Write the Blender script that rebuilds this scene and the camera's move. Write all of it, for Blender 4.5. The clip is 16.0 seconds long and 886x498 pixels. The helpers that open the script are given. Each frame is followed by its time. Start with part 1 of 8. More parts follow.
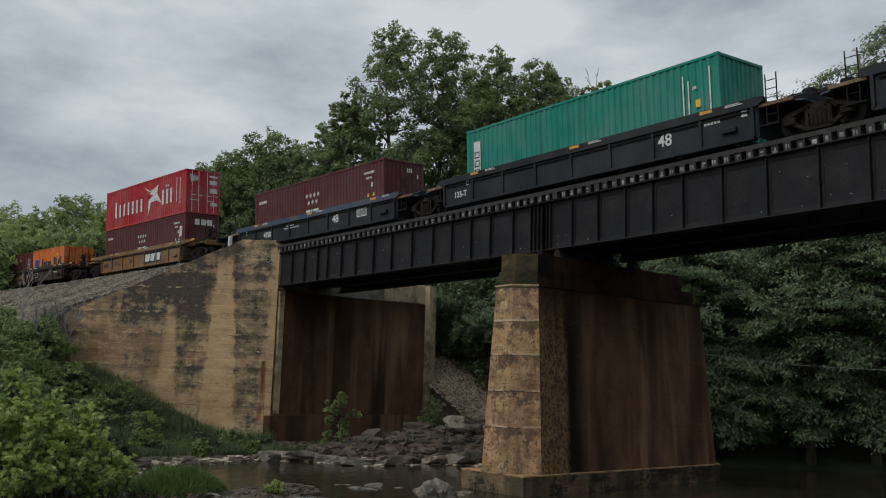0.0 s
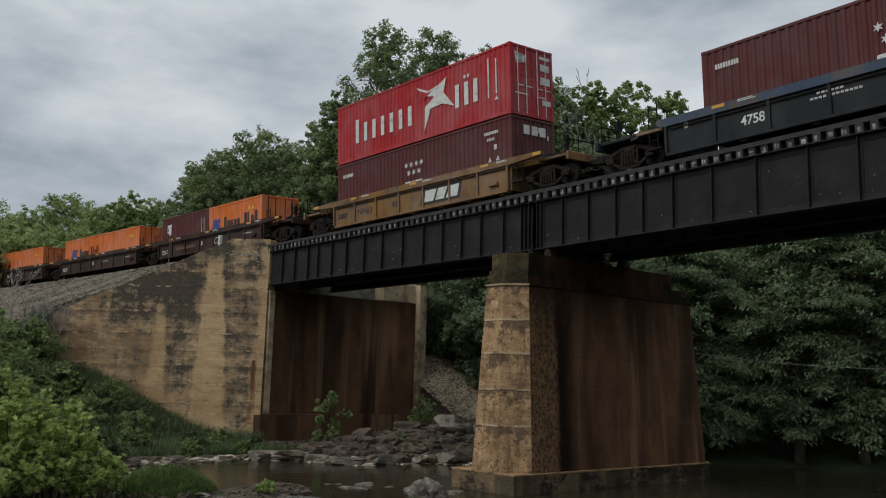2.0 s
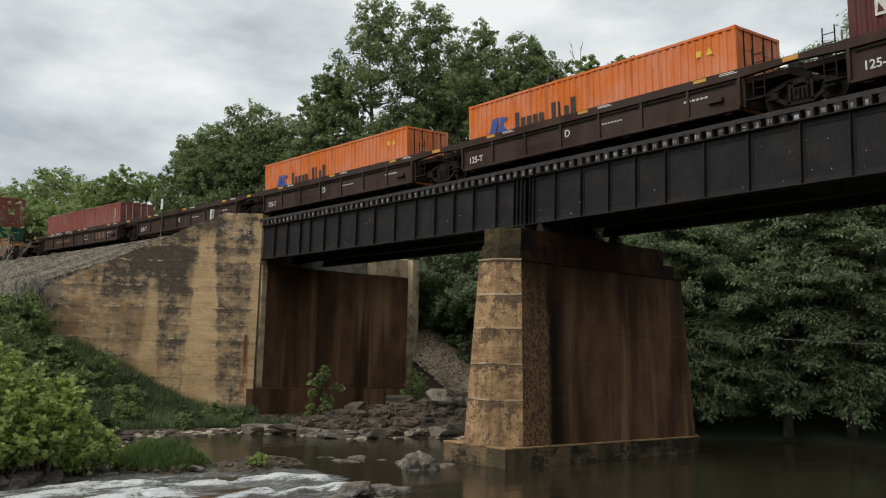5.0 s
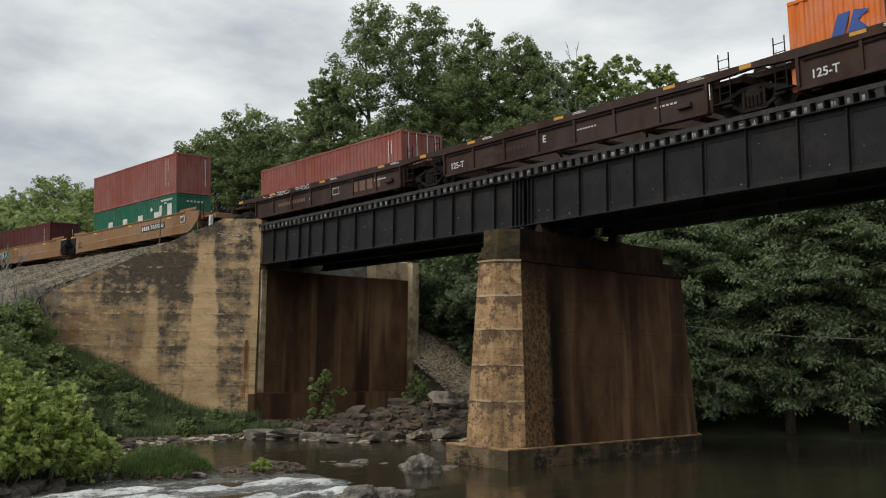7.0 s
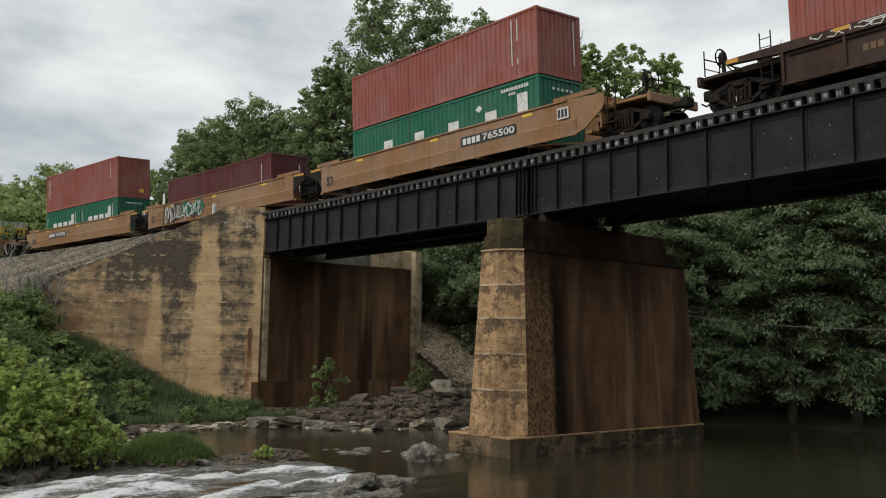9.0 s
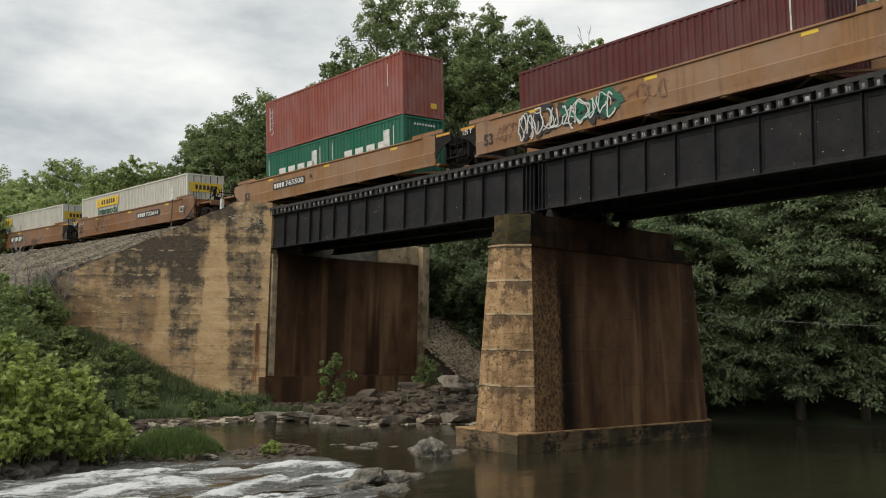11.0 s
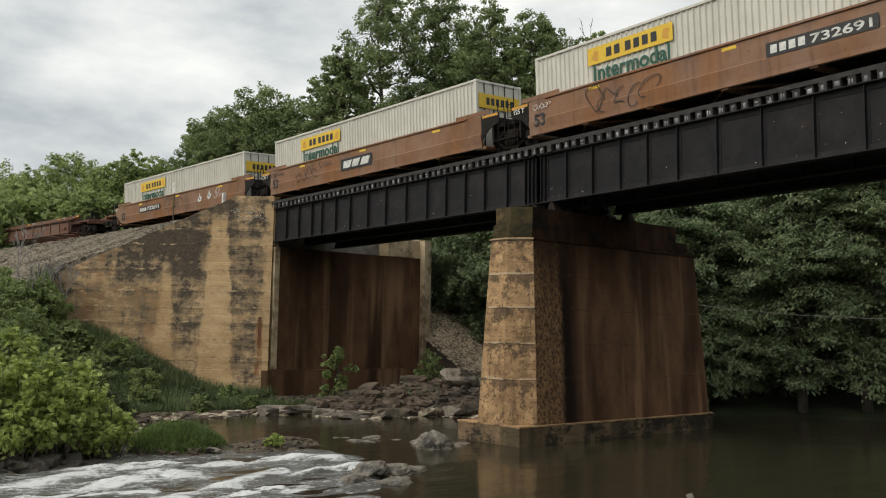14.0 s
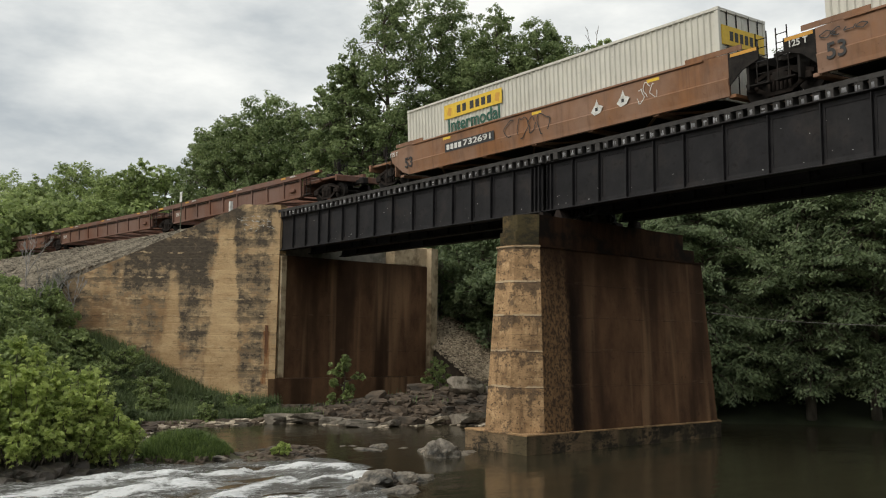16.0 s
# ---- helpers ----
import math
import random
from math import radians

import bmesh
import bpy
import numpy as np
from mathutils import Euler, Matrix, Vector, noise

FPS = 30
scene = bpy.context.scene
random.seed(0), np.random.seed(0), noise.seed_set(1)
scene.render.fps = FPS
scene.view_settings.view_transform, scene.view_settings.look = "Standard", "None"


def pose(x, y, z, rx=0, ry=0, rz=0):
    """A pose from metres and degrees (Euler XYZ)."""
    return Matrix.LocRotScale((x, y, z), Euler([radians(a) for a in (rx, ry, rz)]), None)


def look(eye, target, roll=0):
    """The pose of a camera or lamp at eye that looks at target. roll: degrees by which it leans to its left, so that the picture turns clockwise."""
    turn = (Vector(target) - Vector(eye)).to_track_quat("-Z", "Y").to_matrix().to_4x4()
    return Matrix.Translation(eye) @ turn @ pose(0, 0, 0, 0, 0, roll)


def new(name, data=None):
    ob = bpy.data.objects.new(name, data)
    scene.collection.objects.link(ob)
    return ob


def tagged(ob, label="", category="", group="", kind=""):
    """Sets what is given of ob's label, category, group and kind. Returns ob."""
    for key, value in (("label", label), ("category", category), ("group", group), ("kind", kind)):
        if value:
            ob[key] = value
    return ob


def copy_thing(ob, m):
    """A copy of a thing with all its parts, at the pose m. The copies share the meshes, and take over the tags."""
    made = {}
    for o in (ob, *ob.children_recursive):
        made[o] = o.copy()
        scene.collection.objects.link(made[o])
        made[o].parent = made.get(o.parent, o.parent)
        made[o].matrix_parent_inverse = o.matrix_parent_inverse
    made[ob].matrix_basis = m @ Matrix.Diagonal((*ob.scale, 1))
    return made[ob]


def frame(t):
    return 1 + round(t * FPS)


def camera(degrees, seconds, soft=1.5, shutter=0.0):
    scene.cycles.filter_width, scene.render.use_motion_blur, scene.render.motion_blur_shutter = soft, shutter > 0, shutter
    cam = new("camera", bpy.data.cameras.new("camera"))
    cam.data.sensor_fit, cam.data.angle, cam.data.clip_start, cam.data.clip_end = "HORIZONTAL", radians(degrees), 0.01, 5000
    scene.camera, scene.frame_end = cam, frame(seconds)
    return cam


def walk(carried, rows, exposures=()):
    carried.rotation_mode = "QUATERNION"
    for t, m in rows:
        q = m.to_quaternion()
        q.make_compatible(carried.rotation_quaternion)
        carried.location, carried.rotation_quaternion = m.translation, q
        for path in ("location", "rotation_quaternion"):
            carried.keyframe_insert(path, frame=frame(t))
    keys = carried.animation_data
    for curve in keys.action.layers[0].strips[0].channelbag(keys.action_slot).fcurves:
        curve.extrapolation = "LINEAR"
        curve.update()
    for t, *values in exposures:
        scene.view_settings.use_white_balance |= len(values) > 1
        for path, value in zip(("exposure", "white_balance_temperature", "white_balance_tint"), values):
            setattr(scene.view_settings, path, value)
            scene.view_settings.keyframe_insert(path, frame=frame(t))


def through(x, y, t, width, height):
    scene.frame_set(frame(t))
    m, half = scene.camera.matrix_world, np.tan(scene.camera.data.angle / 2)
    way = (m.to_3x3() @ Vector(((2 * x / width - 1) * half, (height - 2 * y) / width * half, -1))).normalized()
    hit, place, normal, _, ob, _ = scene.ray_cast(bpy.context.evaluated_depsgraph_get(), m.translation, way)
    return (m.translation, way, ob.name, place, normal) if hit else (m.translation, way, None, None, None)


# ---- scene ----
import itertools

# ---------------------------------------------------------------- camera
EYE = Vector((0.0, 0.0, 3.55))
# seconds, degrees to the left of +y, degrees up, roll
TURNS = [
    (0, 50.80, 8.61, 1.53),
    (0.5, 50.78, 8.75, 1.46),
    (1, 50.67, 8.79, 1.39),
    (1.5, 50.44, 8.73, 1.34),
    (2, 50.18, 8.57, 1.47),
    (2.5, 50.02, 8.16, 1.50),
    (3, 50.00, 7.75, 1.53),
    (3.5, 49.80, 7.36, 1.52),
    (4, 49.73, 7.10, 1.72),
    (6.5, 49.56, 7.00, 0.82),
    (7, 49.60, 7.08, 0.59),
    (7.5, 49.70, 6.91, 0.61),
    (8, 49.86, 6.68, 0.75),
    (8.5, 49.80, 6.47, 0.83),
    (9, 49.80, 6.36, 0.81),
    (11.5, 50.39, 6.03, 0.89),
    (12, 50.47, 6.02, 0.82),
    (12.5, 50.51, 5.99, 0.77),
    (13, 50.53, 5.89, 0.77),
    (13.5, 50.45, 5.75, 0.80),
    (14, 50.39, 5.63, 0.84),
    (14.5, 50.28, 5.60, 0.89),
    (15, 50.25, 5.68, 0.93),
    (15.5, 50.54, 5.91, 0.86),
    (16, 50.83, 6.14, 0.73),
]


def aim(yaw, pitch, roll):
    a, b = radians(yaw), radians(pitch)
    ahead = Vector((-math.sin(a) * math.cos(b), math.cos(a) * math.cos(b), math.sin(b)))
    return look(EYE, EYE + ahead, roll)


cam = camera(53.5, 16.0, soft=1.1, shutter=0.0)
walk(cam, [(t, aim(a, b, c)) for t, a, b, c in TURNS],
     exposures=[(0, -0.46, 6200, 8), (1.0, -0.45, 6200, 8), (2.0, -0.43, 6230, 8), (2.5, -0.40, 6250, 8), (3.0, -0.04, 6450, 8), (3.5, 0.0, 6550, 8),
                (7.0, -0.02, 6600, 8), (9.2, 0.0, 6650, 8), (11.5, 0.14, 6850, 8), (16.0, 0.14, 6850, 8)])

# ---------------------------------------------------------------- world and sun
SUN_UP, SUN_TURN = 44.0, 188.0
world = bpy.data.worlds.new("overcast_sky")
scene.world = world
world.use_nodes = True
wt = world.node_tree
wt.nodes.clear()


def link(tree, a, b):
    tree.links.new(a, b)


w_out = wt.nodes.new("ShaderNodeOutputWorld")
w_bg = wt.nodes.new("ShaderNodeBackground")
w_sky = wt.nodes.new("ShaderNodeTexSky")
w_sky.sky_type, w_sky.sun_disc = "NISHITA", False
w_sky.sun_elevation, w_sky.sun_rotation = radians(SUN_UP), radians(SUN_TURN)
w_sky.dust_density = 4.0
w_co = wt.nodes.new("ShaderNodeTexCoord")
w_map = wt.nodes.new("ShaderNodeMapping")
w_map.inputs["Scale"].default_value = (1.0, 1.0, 2.6)
w_map.inputs["Location"].default_value = (0.35, 0.1, 0.0)
w_noise = wt.nodes.new("ShaderNodeTexNoise")
w_noise.inputs["Scale"].default_value = 1.9
w_noise.inputs["Detail"].default_value = 7.0
w_noise.inputs["Roughness"].default_value = 0.56
w_ramp = wt.nodes.new("ShaderNodeValToRGB")
w_ramp.color_ramp.elements[0].position, w_ramp.color_ramp.elements[0].color = 0.39, (4.5, 5.0, 5.55, 1)
w_ramp.color_ramp.elements[1].position, w_ramp.color_ramp.elements[1].color = 0.58, (9.25, 9.5, 9.65, 1)
w_mix = wt.nodes.new("ShaderNodeMix")
w_mix.data_type = "RGBA"
w_mix.inputs["Factor"].default_value = 0.93
link(wt, w_co.outputs["Generated"], w_map.inputs["Vector"])
link(wt, w_map.outputs["Vector"], w_noise.inputs["Vector"])
link(wt, w_noise.outputs["Fac"], w_ramp.inputs["Fac"])
link(wt, w_sky.outputs["Color"], w_mix.inputs["A"])
link(wt, w_ramp.outputs["Color"], w_mix.inputs["B"])
link(wt, w_mix.outputs["Result"], w_bg.inputs["Color"])
w_bg.inputs["Strength"].default_value = 0.1
link(wt, w_bg.outputs["Background"], w_out.inputs["Surface"])

sun_data = bpy.data.lights.new("sun", "SUN")
sun_data.energy, sun_data.angle, sun_data.color = 1.9, radians(35), (1.0, 0.97, 0.92)
sun = new("sun", sun_data)
sun.matrix_world = look((0, 0, 60), (9, 62, 0))

# ---------------------------------------------------------------- materials


def mat(name, c1, c2, scale=3.0, rough=0.85, metal=0.0, bump=0.25, stretch=(1, 1, 1), stain=None, stain_scale=0.5,
        stain_at=(0.48, 0.62), stain_stretch=(1, 1, 1), vary=0.0, fine=18.0, bump_size=0.02, spec=0.5, grime=None):
    """Two-scale procedural surface: grain between c1 and c2, larger stains of a third colour, fine relief."""
    m = bpy.data.materials.new(name)
    m.use_nodes = True
    tree = m.node_tree
    bsdf = tree.nodes["Principled BSDF"]
    co = tree.nodes.new("ShaderNodeTexCoord")

    def noise_of(sc, st, detail=6.0):
        mp = tree.nodes.new("ShaderNodeMapping")
        mp.inputs["Scale"].default_value = st
        n = tree.nodes.new("ShaderNodeTexNoise")
        n.inputs["Scale"].default_value = sc
        n.inputs["Detail"].default_value = detail
        n.inputs["Roughness"].default_value = 0.62
        link(tree, co.outputs["Object"], mp.inputs["Vector"])
        link(tree, mp.outputs["Vector"], n.inputs["Vector"])
        return n

    n1 = noise_of(scale, stretch)
    ramp = tree.nodes.new("ShaderNodeValToRGB")
    ramp.color_ramp.elements[0].position, ramp.color_ramp.elements[0].color = 0.3, (*c1, 1)
    ramp.color_ramp.elements[1].position, ramp.color_ramp.elements[1].color = 0.7, (*c2, 1)
    link(tree, n1.outputs["Fac"], ramp.inputs["Fac"])
    colour = ramp.outputs["Color"]
    if stain:
        n2 = noise_of(stain_scale, stain_stretch, 8.0)
        r2 = tree.nodes.new("ShaderNodeValToRGB")
        r2.color_ramp.elements[0].position, r2.color_ramp.elements[1].position = stain_at
        r2.color_ramp.elements[0].color, r2.color_ramp.elements[1].color = (0, 0, 0, 1), (1, 1, 1, 1)
        mx = tree.nodes.new("ShaderNodeMix")
        mx.data_type = "RGBA"
        link(tree, n2.outputs["Fac"], r2.inputs["Fac"])
        link(tree, r2.outputs["Color"], mx.inputs["Factor"])
        link(tree, colour, mx.inputs["A"])
        mx.inputs["B"].default_value = (*stain, 1)
        colour = mx.outputs["Result"]
    if grime:
        # rain-washed streaks of dirt and sun-faded patches
        for tint, amount, sc, st, lo, hi in grime:
            n4 = noise_of(sc, st, 7.0)
            r4 = tree.nodes.new("ShaderNodeValToRGB")
            r4.color_ramp.elements[0].position, r4.color_ramp.elements[0].color = lo, (0, 0, 0, 1)
            r4.color_ramp.elements[1].position, r4.color_ramp.elements[1].color = hi, (amount, amount, amount, 1)
            m4 = tree.nodes.new("ShaderNodeMix")
            m4.data_type = "RGBA"
            link(tree, n4.outputs["Fac"], r4.inputs["Fac"])
            link(tree, r4.outputs["Color"], m4.inputs["Factor"])
            link(tree, colour, m4.inputs["A"])
            m4.inputs["B"].default_value = (*tint, 1)
            colour = m4.outputs["Result"]
    if vary:
        info = tree.nodes.new("ShaderNodeObjectInfo")
        hsv = tree.nodes.new("ShaderNodeHueSaturation")
        rng = tree.nodes.new("ShaderNodeMapRange")
        rng.inputs["To Min"].default_value, rng.inputs["To Max"].default_value = 1 - vary, 1 + vary
        link(tree, info.outputs["Random"], rng.inputs["Value"])
        link(tree, rng.outputs["Result"], hsv.inputs["Value"])
        link(tree, colour, hsv.inputs["Color"])
        colour = hsv.outputs["Color"]
    link(tree, colour, bsdf.inputs["Base Color"])
    bsdf.inputs["Roughness"].default_value = rough
    bsdf.inputs["Metallic"].default_value = metal
    bsdf.inputs["Specular IOR Level"].default_value = spec
    if bump:
        n3 = noise_of(fine, (1, 1, 1), 5.0)
        bp = tree.nodes.new("ShaderNodeBump")
        bp.inputs["Strength"].default_value = bump
        bp.inputs["Distance"].default_value = bump_size
        link(tree, n3.outputs["Fac"], bp.inputs["Height"])
        link(tree, bp.outputs["Normal"], bsdf.inputs["Normal"])
    return m


def leaf_mat(name, c1, c2, through=0.35, spec=0.4):
    """Leaves whose green differs from leaf to leaf and clump to clump; part of the light passes through them."""
    m = bpy.data.materials.new(name)
    m.use_nodes = True
    tree = m.node_tree
    bsdf = tree.nodes["Principled BSDF"]
    out = tree.nodes["Material Output"]
    geo = tree.nodes.new("ShaderNodeNewGeometry")
    co = tree.nodes.new("ShaderNodeTexCoord")
    n = tree.nodes.new("ShaderNodeTexNoise")
    n.inputs["Scale"].default_value = 0.45
    n.inputs["Detail"].default_value = 3.0
    add = tree.nodes.new("ShaderNodeMath")
    add.operation = "MULTIPLY_ADD"
    add.inputs[1].default_value = 0.55
    link(tree, co.outputs["Object"], n.inputs["Vector"])
    sub = tree.nodes.new("ShaderNodeMath")
    sub.operation = "SUBTRACT"
    sub.inputs[1].default_value = 0.27
    link(tree, n.outputs["Fac"], sub.inputs[0])
    link(tree, geo.outputs["Random Per Island"], add.inputs[0])
    link(tree, sub.outputs["Value"], add.inputs[2])
    ramp = tree.nodes.new("ShaderNodeValToRGB")
    ramp.color_ramp.elements[0].position, ramp.color_ramp.elements[0].color = 0.15, (*c1, 1)
    ramp.color_ramp.elements[1].position, ramp.color_ramp.elements[1].color = 0.85, (*c2, 1)
    link(tree, add.outputs["Value"], ramp.inputs["Fac"])
    link(tree, ramp.outputs["Color"], bsdf.inputs["Base Color"])
    bsdf.inputs["Roughness"].default_value = 0.55 if through else 0.9
    bsdf.inputs["Specular IOR Level"].default_value = spec
    tr = tree.nodes.new("ShaderNodeBsdfTranslucent")
    link(tree, ramp.outputs["Color"], tr.inputs["Color"])
    mx = tree.nodes.new("ShaderNodeMixShader")
    mx.inputs["Fac"].default_value = through
    link(tree, bsdf.outputs["BSDF"], mx.inputs[1])
    link(tree, tr.outputs["BSDF"], mx.inputs[2])
    link(tree, mx.outputs["Shader"], out.inputs["Surface"])
    return m




class Net:
    """Small helper that wires up a surface from noises, ramps and masks in the object's own space."""

    def __init__(self, name, rough=0.92):
        self.m = bpy.data.materials.new(name)
        self.m.use_nodes = True
        self.tree = self.m.node_tree
        self.bsdf = self.tree.nodes["Principled BSDF"]
        self.bsdf.inputs["Roughness"].default_value = rough
        self.co = self.tree.nodes.new("ShaderNodeTexCoord").outputs["Object"]
        sep = self.tree.nodes.new("ShaderNodeSeparateXYZ")
        link(self.tree, self.co, sep.inputs["Vector"])
        self.x, self.y, self.z = sep.outputs["X"], sep.outputs["Y"], sep.outputs["Z"]

    def tex(self, sc, st=(1, 1, 1), detail=6.0, rough_=0.6, at=(0, 0, 0)):
        mp = self.tree.nodes.new("ShaderNodeMapping")
        mp.inputs["Scale"].default_value, mp.inputs["Location"].default_value = st, at
        n = self.tree.nodes.new("ShaderNodeTexNoise")
        n.inputs["Scale"].default_value, n.inputs["Detail"].default_value, n.inputs["Roughness"].default_value = sc, detail, rough_
        link(self.tree, self.co, mp.inputs["Vector"])
        link(self.tree, mp.outputs["Vector"], n.inputs["Vector"])
        return n.outputs["Fac"]

    def calc(self, op, a, b_, c_=0.0):
        n = self.tree.nodes.new("ShaderNodeMath")
        n.operation = op
        for i, v in enumerate((a, b_, c_)):
            if isinstance(v, (int, float)):
                n.inputs[i].default_value = v
            else:
                link(self.tree, v, n.inputs[i])
        return n.outputs["Value"]

    def rise(self, v, lo, hi, top=1.0):
        """0 below lo, top above hi; falls instead where lo is the larger."""
        n = self.tree.nodes.new("ShaderNodeMapRange")
        n.interpolation_type = "SMOOTHSTEP"
        flip = lo > hi
        n.inputs["From Min"].default_value, n.inputs["From Max"].default_value = min(lo, hi), max(lo, hi)
        n.inputs["To Min"].default_value, n.inputs["To Max"].default_value = (top, 0.0) if flip else (0.0, top)
        link(self.tree, v, n.inputs["Value"])
        return n.outputs["Result"]

    def ramp(self, fac, lo, hi, c0, c1):
        r = self.tree.nodes.new("ShaderNodeValToRGB")
        r.color_ramp.elements[0].position, r.color_ramp.elements[0].color = lo, (*c0, 1)
        r.color_ramp.elements[1].position, r.color_ramp.elements[1].color = hi, (*c1, 1)
        link(self.tree, fac, r.inputs["Fac"])
        return r.outputs["Color"]

    def mix(self, fac, a, b_):
        x = self.tree.nodes.new("ShaderNodeMix")
        x.data_type = "RGBA"
        link(self.tree, fac, x.inputs["Factor"])
        link(self.tree, a, x.inputs["A"])
        if isinstance(b_, tuple):
            x.inputs["B"].default_value = (*b_, 1)
        else:
            link(self.tree, b_, x.inputs["B"])
        return x.outputs["Result"]

    def patch(self, u, v, u0, u1, v0, v1, soft=0.25):
        """A soft-edged field of a stain."""
        a = self.calc("MULTIPLY", self.rise(u, u0 - soft, u0 + soft), self.rise(u, u1 + soft, u1 - soft))
        b_ = self.calc("MULTIPLY", self.rise(v, v0 - soft, v0 + soft), self.rise(v, v1 + soft, v1 - soft))
        return self.calc("MULTIPLY", a, b_)

    def vary(self, c, amount):
        """Each piece a little lighter or darker than its neighbour."""
        info = self.tree.nodes.new("ShaderNodeObjectInfo")
        hsv = self.tree.nodes.new("ShaderNodeHueSaturation")
        rng = self.tree.nodes.new("ShaderNodeMapRange")
        rng.inputs["To Min"].default_value, rng.inputs["To Max"].default_value = 1 - amount, 1 + amount
        link(self.tree, info.outputs["Random"], rng.inputs["Value"])
        link(self.tree, rng.outputs["Result"], hsv.inputs["Value"])
        link(self.tree, c, hsv.inputs["Color"])
        return hsv.outputs["Color"]

    def done(self, c, height, strength=0.6, dist=0.03, spec=0.12):
        link(self.tree, c, self.bsdf.inputs["Base Color"])
        self.bsdf.inputs["Specular IOR Level"].default_value = spec
        bp = self.tree.nodes.new("ShaderNodeBump")
        bp.inputs["Strength"].default_value, bp.inputs["Distance"].default_value = strength, dist
        link(self.tree, height, bp.inputs["Height"])
        link(self.tree, bp.outputs["Normal"], self.bsdf.inputs["Normal"])
        return self.m


def wall_mat(name, light, mid, dark, black, patch=(0.46, 0.60), streak=(0.50, 0.66), rough=0.93):
    """Old damp concrete: sandy ground, upright wash streaks, grey-black weathering in patches, fine level board lines."""
    n = Net(name, rough)
    c = n.ramp(n.tex(2.4, (0.5, 0.5, 1.6), 7.0), 0.3, 0.7, mid, light)
    c = n.mix(n.rise(n.tex(1.0, (0.75, 0.75, 0.07), 5.0, 0.55, (3.1, 0.7, 0)), *streak), c, dark)
    c = n.mix(n.rise(n.tex(0.9, (0.8, 0.8, 1.3), 12.0, 0.78, (1.7, 4.2, 0.4)), *patch), c, black)
    c = n.mix(n.rise(n.tex(7.0, (0.5, 0.5, 1.8), 6.0, 0.75), 0.57, 0.72), c, black)
    c = n.mix(n.rise(n.tex(0.9, (1, 1, 0.5), 9.0, 0.7, (7, 2, 3)), 0.56, 0.76), c, dark)
    return n.done(n.vary(c, 0.14), n.tex(7.0, (0.5, 0.5, 1.8), 6.0, 0.7), 0.6, 0.03)


